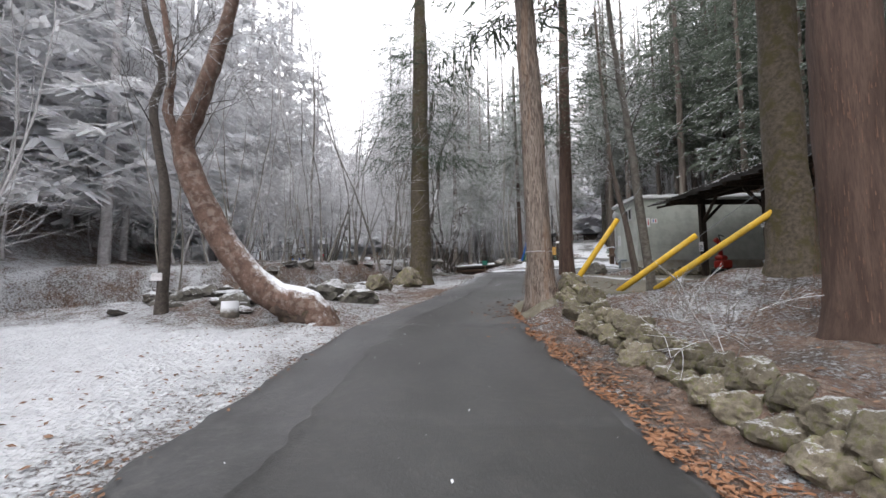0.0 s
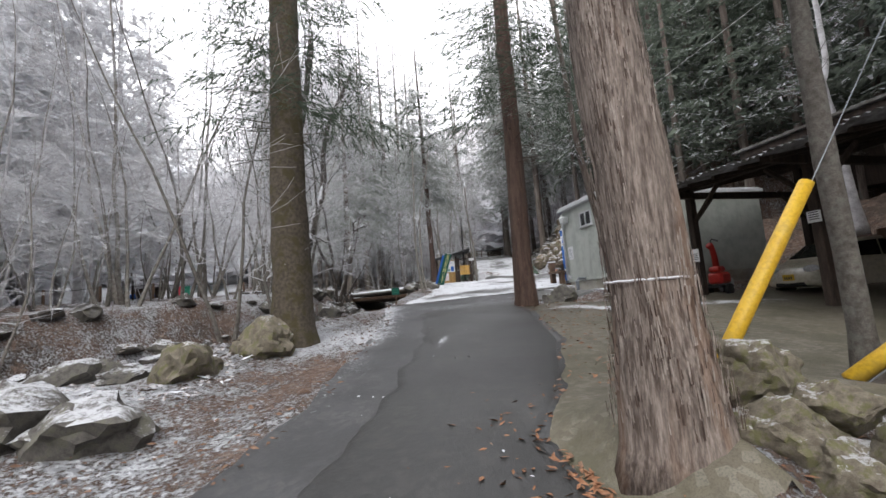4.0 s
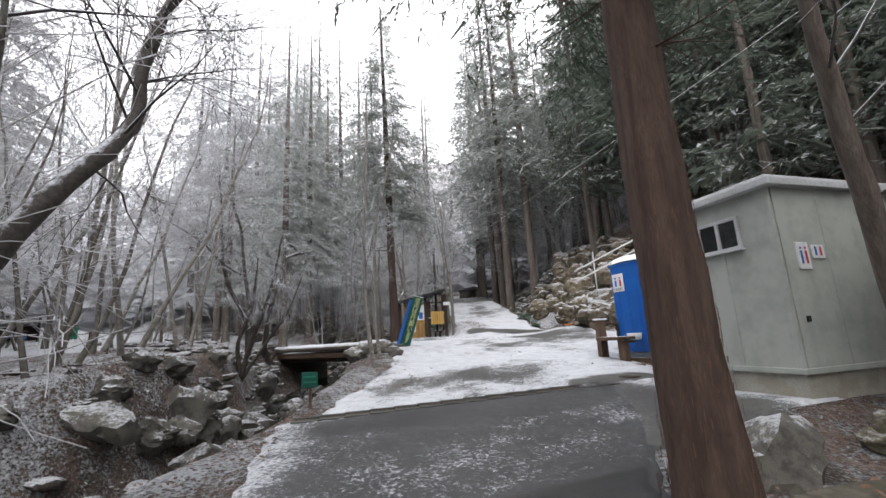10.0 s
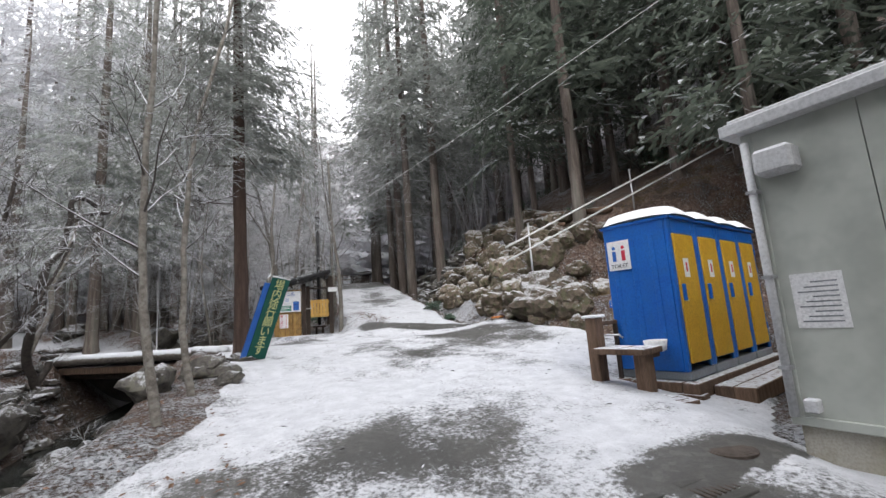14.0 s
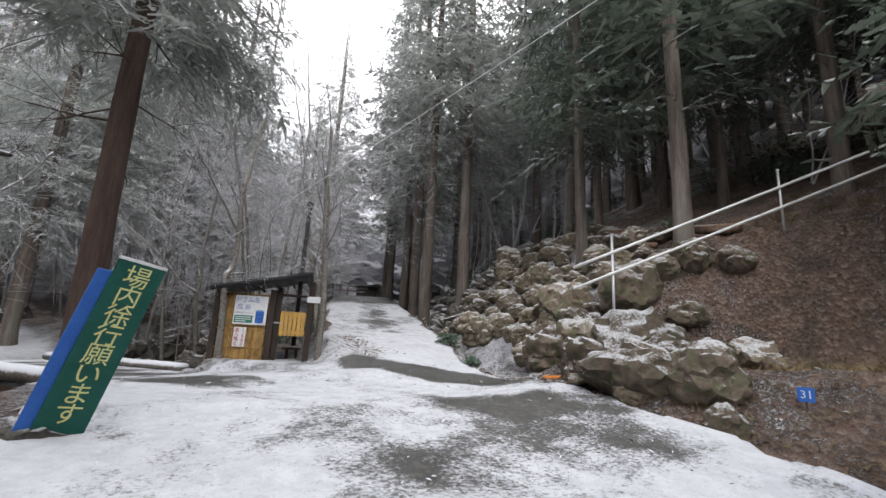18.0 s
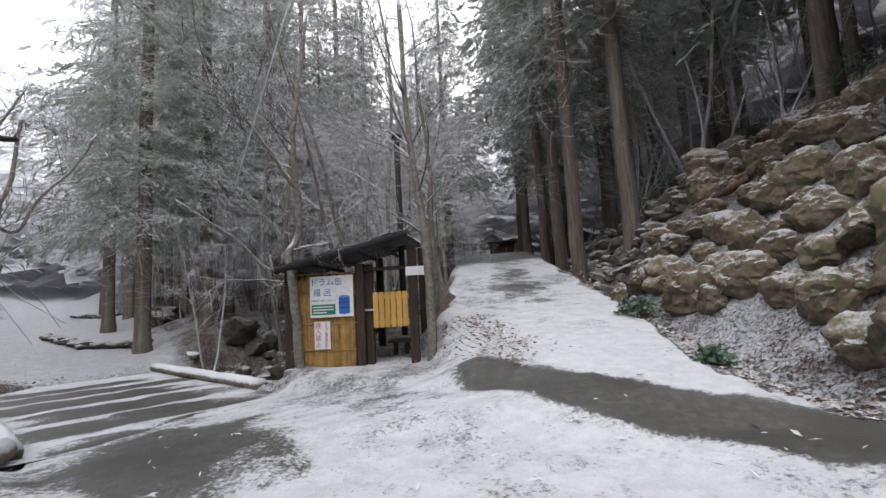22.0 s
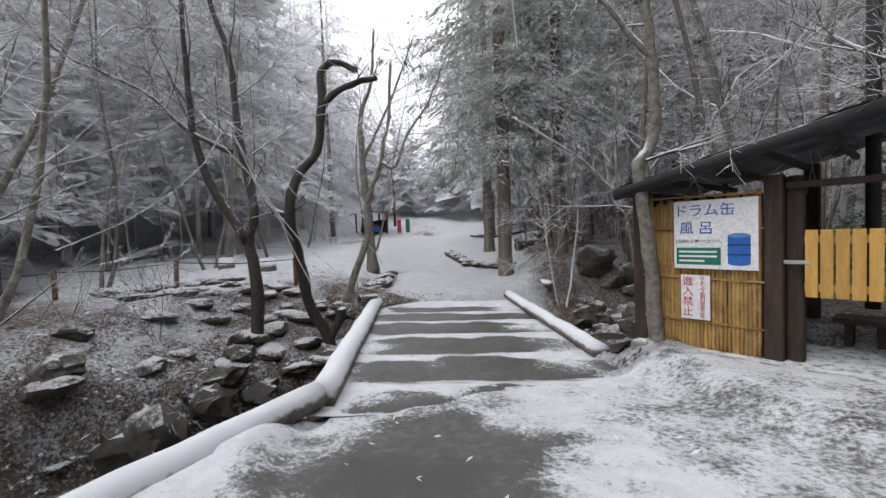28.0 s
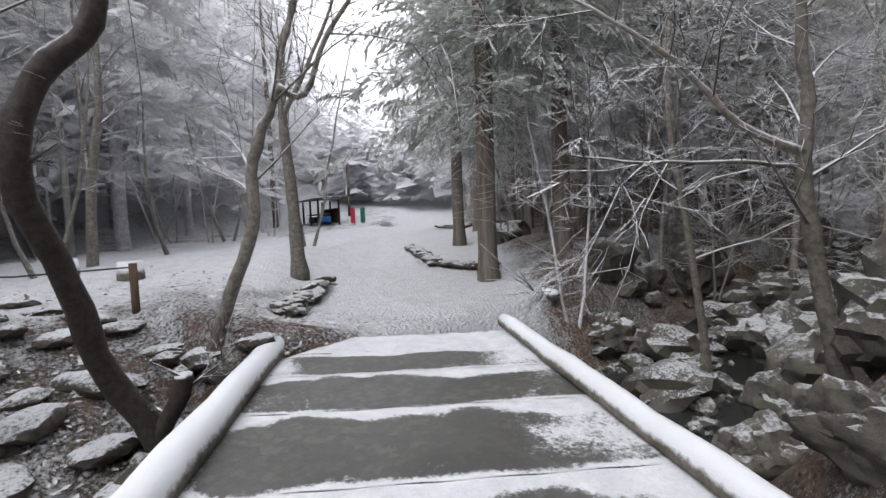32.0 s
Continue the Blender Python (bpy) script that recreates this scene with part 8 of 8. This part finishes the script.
for x, y, r, lab in ((8.5, 44.0, 1.25, "big square snow-topped boulder above the stream"), (7.5, 43.4, 0.62, "angular snow-dusted boulder at the water"), (7.9, 45.8, 1.0, "grey boulder heaped on the stream bank"), (6.5, 50.6, 1.15, "broad flat boulder under snow up the stream"),
                     (4.7, 45.7, 0.68, "pale rounded boulder at the stream's edge"), (8.9, 47.4, 0.9, "snow-dusted boulder of the stream bank"), (9.6, 46.0, 1.0, "snow-dusted boulder of the stream bank"), (8.6, 49.6, 0.8, "snow-dusted boulder of the stream bank"), (9.3, 41.6, 0.8, "mossy boulder of the bank behind the hut"), (7.35, 39.3, 0.5, "snow-dusted boulder beside the hut's wall"), (8.0, 40.8, 0.75, "snow-dusted boulder beside the hut's wall"), (6.5, 39.2, 0.5, "dark boulder between the bridge and the hut"), (6.2, 40.6, 0.45, "dark boulder in the stream above the bridge"), (7.2, 41.8, 0.6, "snow-topped boulder in the stream"),
                     (-0.74, 25.3, 0.5, "round pale boulder below the west bank"), (0.0, 26.9, 0.34, "pale rounded stone in the stream"), (-1.4, 24.9, 0.5, "mossy boulder below the west bank")):
    put_rock(GREYS, x, y, r, rr, lab, "", 0.17, "boulder")
# stepped flat stones between the bridge and the snowy flat
for k in range(44):
    row = k % 4
    x, y = 1.0 - 0.62 * (k // 4) * 0.85 + rr.uniform(-0.2, 0.2), 38.6 - 0.75 * row - 0.14 * (k // 4) + rr.uniform(-0.15, 0.15)
    put_rock(FLATS, x, y, rr.uniform(0.2, 0.45), rr, "flat dark stone of the stepped bank under dusted snow", "stepped bank stones", 0.36, "bank_stone")
# stones crowding the water above the bridge
for k in range(95):
    y = rr.uniform(42.5, 54)
    x = float(np.interp(y, [37.2, 43, 48.5, 58], [3.4, 5.8, 8.2, 14])) + rr.gauss(0.2, 1.5)
    if d_of(x, y, FARLANE) < 2.6 or d_of(x, y, RAMP) < 2.4:
        continue
    put_rock(WET if rr.random() < 0.8 else ROCKS, x, y, rr.uniform(0.14, 0.4), rr, "angular wet stone in the stream above the bridge", "stones above the bridge", 0.12, "stream_stone")
# dry-stone edging along the lane, two courses against the bank
y = 0.4
while y < 8.6:
    xx = float(np.interp(y, [0, 3, 8], [2.95, 2.75, 2.45]))
    r = rr.uniform(0.2, 0.33)
    z0 = float(ground_height(xx - 0.5, y))
    put_rock(EDGE, xx + 0.08 + rr.uniform(-0.05, 0.05), y, r, rr, "rough mossy stone of the edging beside the lane", "edging stones", 0.25, "edging_stone", z0 + 0.02)
    put_rock(EDGE, xx + 0.25 + rr.uniform(-0.05, 0.06), y + 0.16, r * rr.uniform(0.75, 1.0), rr, "rough mossy stone of the edging beside the lane", "edging stones", 0.25, "edging_stone", z0 + 0.3)
    y += r * 1.35
# low stones before the toilet building
for k in range(16):
    put_rock(EDGE, 7.9 + 0.24 * k, 17.3 + rr.uniform(-0.12, 0.12), rr.uniform(0.2, 0.34), rr, "mossy stone of the low wall below the building", "stones below the building", 0.1, "wall_stone")
# dry-stone kerbs by the camp lane
for x0, y0, x1, y1, m in ((-4.3, 51.0, -1.2, 47.6, 16), (-1.2, 47.6, 1.4, 47.0, 9), (-2.4, 43.6, -0.4, 40.3, 12), (-9, 62, -2, 60, 22)):
    for k in range(m):
        for j in range(2):
            f = k / m
            put_rock(FLATS, x0 + (x1 - x0) * f + rr.uniform(-0.1, 0.1), y0 + (y1 - y0) * f + rr.uniform(-0.1, 0.1), rr.uniform(0.2, 0.32), rr, "flat dark stone of a low dry-stone kerb under snow", "dry-stone kerbs", 0.1 - 0.16 * j, "kerb_stone")


# ---- water ----
def stream():
    P = [Vector((x, y, z)) for x, y, z in CREEK[:11]]
    verts, faces = [], []
    for i in range(len(P) - 1):
        for k in range(6):
            p = P[i].lerp(P[i + 1], k / 6)
            d = (P[i + 1] - P[i]).normalized()
            s_ = Vector((-d.y, d.x, 0))
            for w in (-1.3, -0.4, 0.4, 1.3):
                verts.append(tuple(p + s_ * w + Vector((0, 0, 0.12))))
    rows_ = len(verts) // 4
    for i in range(rows_ - 1):
        for j in range(3):
            faces.append((i * 4 + j, i * 4 + j + 1, i * 4 + 4 + j + 1, i * 4 + 4 + j))
    ob = mesh_object("water", verts, faces, M_WATER)
    tagged(ob, "dark shallow mountain stream among the rocks", "water", kind="structure")


stream()


# ---- evergreen shrubs and fallen poles ----
def shrub(x, y, size, seed, label, mat, name="evergreen_shrub", n=150):
    rng_ = random.Random(seed)
    verts, faces = [], []
    for k in range(n):
        a, b_ = rng_.uniform(0, 6.28), rng_.uniform(0.05, 1.4)
        rad = size * rng_.uniform(0.45, 1.0)
        c = Vector((rad * math.cos(a) * math.cos(b_), rad * math.sin(a) * math.cos(b_), 0.15 * size + rad * math.sin(b_) * 0.9))
        o = Vector((rng_.uniform(-1, 1), rng_.uniform(-1, 1), rng_.uniform(-0.5, 0.6))).normalized()
        s_ = o.orthogonal().normalized() * 0.3
        ln = 0.13 * rng_.uniform(0.6, 1.2)
        i = len(verts)
        verts += [c, c + (o * 0.5 + s_) * ln, c + o * ln, c + (o * 0.5 - s_) * ln]
        faces.append((i, i + 1, i + 2, i + 3))
    t = thing(name, (x, y, gz(x, y)), 0, label, "shrub", "evergreen shrubs" if n < 400 else "")
    me = bpy.data.meshes.new("leaves")
    me.from_pydata([tuple(v) for v in verts], [], faces)
    me.materials.append(mat)
    o = new("leaves", me)
    o.parent = t
    bm = bmesh.new()
    for k in range(5):
        a = rng_.uniform(0, 6.28)
        limb(bm, (0, 0, -0.1), (0.5 * math.cos(a), 0.5 * math.sin(a), 1), size * 0.9, 0.015, rng_, 1, 0, 0.4, 4)
    part("woody_base", bm, M_DARKBARK, t)


M_LEAF = surface("glossy_evergreen_leaves", (0.02, 0.05, 0.025), (0.04, 0.085, 0.04), 0.3, 0.4, 0.0, 0.05, snow=(0.75, 0.25, 0.9), vary=0.2)
shrub(14.05, 35.1, 0.42, 3, "glossy evergreen shrub growing among the boulders", M_LEAF, n=260)
shrub(14.7, 35.9, 0.3, 4, "glossy evergreen shrub growing among the boulders", M_LEAF)
shrub(13.2, 32.6, 0.22, 5, "small evergreen tuft between the stones", M_LEAF)
rs = random.Random(12)
for k in range(16):
    y = rs.uniform(40.5, 52)
    x = float(np.interp(y, [40, 45, 54.5], [11.2, 12.6, 16.2])) + rs.uniform(-2.0, 0.6)
    if d_of(x, y, RAMP) > 2.4 and d_of(x, y, CREEK) > 2.4:
        shrub(x, y, rs.uniform(0.5, 1.1), 300 + k, "dark snow-flecked brush on the bank below the ramp", M_LEAF, n=300)
for k in range(56):
    y = rs.uniform(20, 58)
    x = float(np.interp(y, [20, 24, 30, 37, 45, 60], [19, 17, 17, 19, 21, 28])) + rs.uniform(0, 14)
    shrub(x, y, rs.uniform(0.6, 1.5), 100 + k, "snow-flecked evergreen undergrowth on the hillside", M_LEAF, n=220)
for k in range(10):
    x0, y0 = rs.uniform(16, 19), rs.uniform(26, 40)
    a = Vector((x0, y0, gz(x0, y0) + 0.12))
    b_ = a + Vector((rs.uniform(0.4, 1.6), rs.uniform(3, 5.5), 0))
    b_.z = gz(b_.x, b_.y) + 0.12
    loose_log("fallen_pole", tuple(a), tuple(b_), rs.uniform(0.07, 0.12), "fallen weathered log laid across the slope", M_OLDWOOD)


def bare_shrub(x, y, size, seed, label):
    r = random.Random(seed)
    t = thing("bare_shrub", (x, y, gz(x, y)), 0, label, "shrub", "bare shrubs by the lane")
    for k in range(4):
        a = r.uniform(0, 6.28)
        bm = bmesh.new()
        limb(bm, (0.03 * math.cos(a), 0.03 * math.sin(a), -0.1), (0.45 * math.cos(a), 0.45 * math.sin(a), 1), size * r.uniform(0.7, 1.1), 0.009, r, 2, 0.1, 0.45, 4)
        part("stem", bm, M_BARK, t, smooth=True)


bare_shrub(3.0, 4.5, 1.15, 71, "thin leafless reddish shrub on the bank above the edging")
bare_shrub(3.3, 6.0, 0.8, 72, "thin leafless reddish shrub on the bank above the edging")
for x, y, sz, sd in ((-1.8, 33.6, 1.3, 73), (-0.6, 34.6, 1.6, 74), (-3.2, 35.4, 1.4, 75), (2.6, 34.9, 0.9, 76), (-2.4, 31.8, 1.2, 77), (0.9, 34.4, 1.1, 78)):
    bare_shrub(x, y, sz, sd, "thin leafless shrub on the stream bank")


def orange_hose(x, y):
    t = thing("orange_hose", (x, y, float(ground_height(x, y)) + 0.05), 20, "short loop of orange hose lying by the pavement", "hose")
    pts = [(0.22 * math.cos(a * 0.42), 0.12 * math.sin(a * 0.42), 0.02 + 0.01 * (a % 2)) for a in range(14)]
    part("tube", tube(pts, 0.022, 7), M_ORANGE, t, smooth=True)
    part("end_piece", tube([(0.22, 0, 0.02), (0.36, -0.05, 0.03)], 0.028, 7), M_ORANGE, t, smooth=True)


M_ORANGE = surface("orange_plastic", (0.55, 0.17, 0.03), (0.65, 0.24, 0.05), 0.2, 0.5, 0.1, 0.02)
orange_hose(12.9, 29.6)


# ---- fallen leaves and twigs ----
def debris(name, count, area, size, label, category, material, long=1.0, seed=3):
    r = random.Random(seed)
    verts, faces = [], []
    n = 0
    while n < count:
        x, y = area(r)
        z = gz2(x, y)
        n += 1
        a = r.uniform(0, 6.28)
        s_ = size * r.uniform(0.6, 1.5)
        u = Vector((math.cos(a), math.sin(a), r.uniform(-0.3, 0.3))) * s_ * long
        v = Vector((-math.sin(a), math.cos(a), r.uniform(-0.5, 0.5))) * s_ * 0.45
        c = Vector((x, y, z + 0.012 + 0.25 * s_))
        i = len(verts)
        verts += [c - u, c - v * 0.9 + Vector((0, 0, 0.2 * s_)), c + u, c + v]
        faces.append((i, i + 1, i + 2, i + 3))
    ob = mesh_object(name, verts, faces, material, False)
    tagged(ob, label, category, kind="stuff")


GX, GY = np.arange(-9, 16, 0.1), np.arange(-3, 42, 0.1)
GRID = land_z(*np.meshgrid(GX, GY))
GRID2 = ground_height(*np.meshgrid(GX, GY)) + 0.035


def gz2(x, y):
    i, j = int((y + 3) / 0.1), int((x + 9) / 0.1)
    i, j = min(max(i, 0), len(GY) - 1), min(max(j, 0), len(GX) - 1)
    return max(GRID[i, j], GRID2[i, j]) if paved(x, y) else GRID[i, j]


def paved(x, y):
    l, r = lane_edges(y)
    return (l < x < r and y < 24) or (4.5 < x < 12.3 and 20 < y < 37) or (2.5 < x < 16 and 9.4 < y < 17)


def leaf_area(r):
    while True:
        y = r.uniform(-1, 40)
        k = r.random()
        l, rr_ = lane_edges(y)
        if y < 23:
            x = float(l) - abs(r.gauss(0, 1.6)) + 0.2 if k < 0.5 else float(rr_) + abs(r.gauss(0, 1.4)) - 0.15
        else:
            x = float(np.interp(y, [23, 29, 31.5, 37.5, 45], [12.3, 12.5, 12.9, 15.1, 17.4])) + abs(r.gauss(0, 1.0)) if k < 0.5 else 4.6 - abs(r.gauss(0, 1.5))
        if -8.8 < x < 15.8 and not (x > 4.9 and 17.4 < y < 23):
            return x, y


M_FROSTLEAF = surface("frosted_brown_leaves", (0.13, 0.085, 0.06), (0.3, 0.24, 0.2), 0.3, 0.9, 0.0, 0.02, snow=(0.6, 0.4, 1.6, 20.0, 0.8))
M_DRYLEAF = surface("dry_brown_leaves", (0.12, 0.065, 0.04), (0.24, 0.15, 0.10), 0.05, 0.85, 0.0, 0.01)
debris("leaf_scatter", 7500, leaf_area, 0.032, "dry brown fallen leaves strewn along the verges", "leaves", M_DRYLEAF)
debris("twig_scatter", 420, lambda r: (r.uniform(4.8, 12), r.uniform(22.5, 36)), 0.022, "dark twigs and leaf bits on the snowy pavement", "twigs", M_DARKBARK, 1.8, 5)
debris("leaf_scatter", 130, lambda r: (r.uniform(-1.8, 3.5), r.uniform(0, 19)), 0.02, "pale leaf bits on the damp asphalt", "leaves", M_TWIG, 1.0, 6)
M_NEEDLELITTER = surface("orange_brown_needles", (0.2, 0.09, 0.045), (0.3, 0.16, 0.09), 0.04, 0.9, 0.0, 0.01)


def needle_area(r):
    y = r.uniform(-2.0, 9.2)
    return float(lane_edges(y)[1]) + abs(r.gauss(0, 0.3)) - 0.1 + 0.05 * math.sin(y * 5), y


debris("needle_litter", 4200, needle_area, 0.028, "orange-brown cedar needles gathered along the lane's edge", "needles", M_NEEDLELITTER, 1.4, 9)
debris("needle_litter", 900, lambda r: (2.0 + r.gauss(0, 0.5), 8.8 + r.gauss(0, 0.7)), 0.028, "orange-brown needles round the grey cedar's foot", "needles", M_NEEDLELITTER, 1.4, 10)
debris("leaf_scatter", 700, lambda r: (10.9 + r.gauss(0, 0.35), 35.6 + r.gauss(0, 1.0)), 0.035, "brown leaves heaped between the hut and the ramp", "leaves", M_DRYLEAF, 1.0, 12)


def dry_grass(count):
    """Matted tufts of dead grass on the earth bank below the handrail."""
    r = random.Random(44)
    verts, faces = [], []
    tufts = [(r.uniform(12.8, 20.0), r.uniform(21.5, 27.6)) for _ in range(count // 14)]
    for x, y in tufts:
        if x < float(np.interp(y, [22.5, 25, 27, 29], [13.9, 12.9, 12.9, 13.4])):
            continue
        z = gz(x, y)
        for _ in range(14):
            a = r.uniform(0, 6.283)
            ln = r.uniform(0.07, 0.2)
            c = Vector((x + r.gauss(0, 0.09), y + r.gauss(0, 0.09), z - 0.01))
            tip = c + Vector((math.cos(a) * ln - 0.06, math.sin(a) * ln, ln * r.uniform(0.15, 0.8)))
            w = Vector((-math.sin(a), math.cos(a), 0)) * r.uniform(0.004, 0.009)
            i = len(verts)
            verts += [c - w, c + w, tip]
            faces.append((i, i + 1, i + 2))
    ob = mesh_object("dry_grass", verts, faces, M_DRYGRASS, False)
    tagged(ob, "matted dead brown grass on the earth bank", "grass", kind="stuff")


M_DRYGRASS = surface("dead_brown_grass", (0.16, 0.11, 0.05), (0.28, 0.2, 0.1), 0.6, 0.9, 0.0, 0.05, patch=((0.13, 0.13, 0.05), 0.8, 0.6))
dry_grass(16000)


def bank_area(r):
    y = r.uniform(12, 41.5)
    return min(float(np.interp(y, [12, 18, 21, 24, 28, 34, 41], [-1.6, 0.3, 0.8, 2.0, 3.2, 3.4, 1.6])), 4) - abs(r.gauss(0, 3.2)), y


debris("leaf_scatter", 11000, bank_area, 0.04, "frosted brown leaves matted on the stream banks", "leaves", M_FROSTLEAF, 1.0, 14)
debris("stick_scatter", 900, bank_area, 0.035, "fallen sticks strewn over the stream banks", "sticks", M_DARKBARK, 2.6, 15)
debris("leaf_scatter", 3500, lambda r: (12.3 + abs(r.gauss(0, 0.6)), r.uniform(23, 33)), 0.035, "frosted leaves gathered at the foot of the stone bank", "leaves", M_FROSTLEAF, 1.2, 16)
debris("leaf_scatter", 4500, lambda r: (lambda y: (float(np.interp(y, [29, 32, 37.5, 42], [13.1, 13.3, 14.7, 16.0])) + r.gauss(0.1, 0.45), y))(r.uniform(29, 41.8)), 0.04, "brown leaves banked along the ramp's foot of stones", "leaves", M_FROSTLEAF, 1.2, 17)
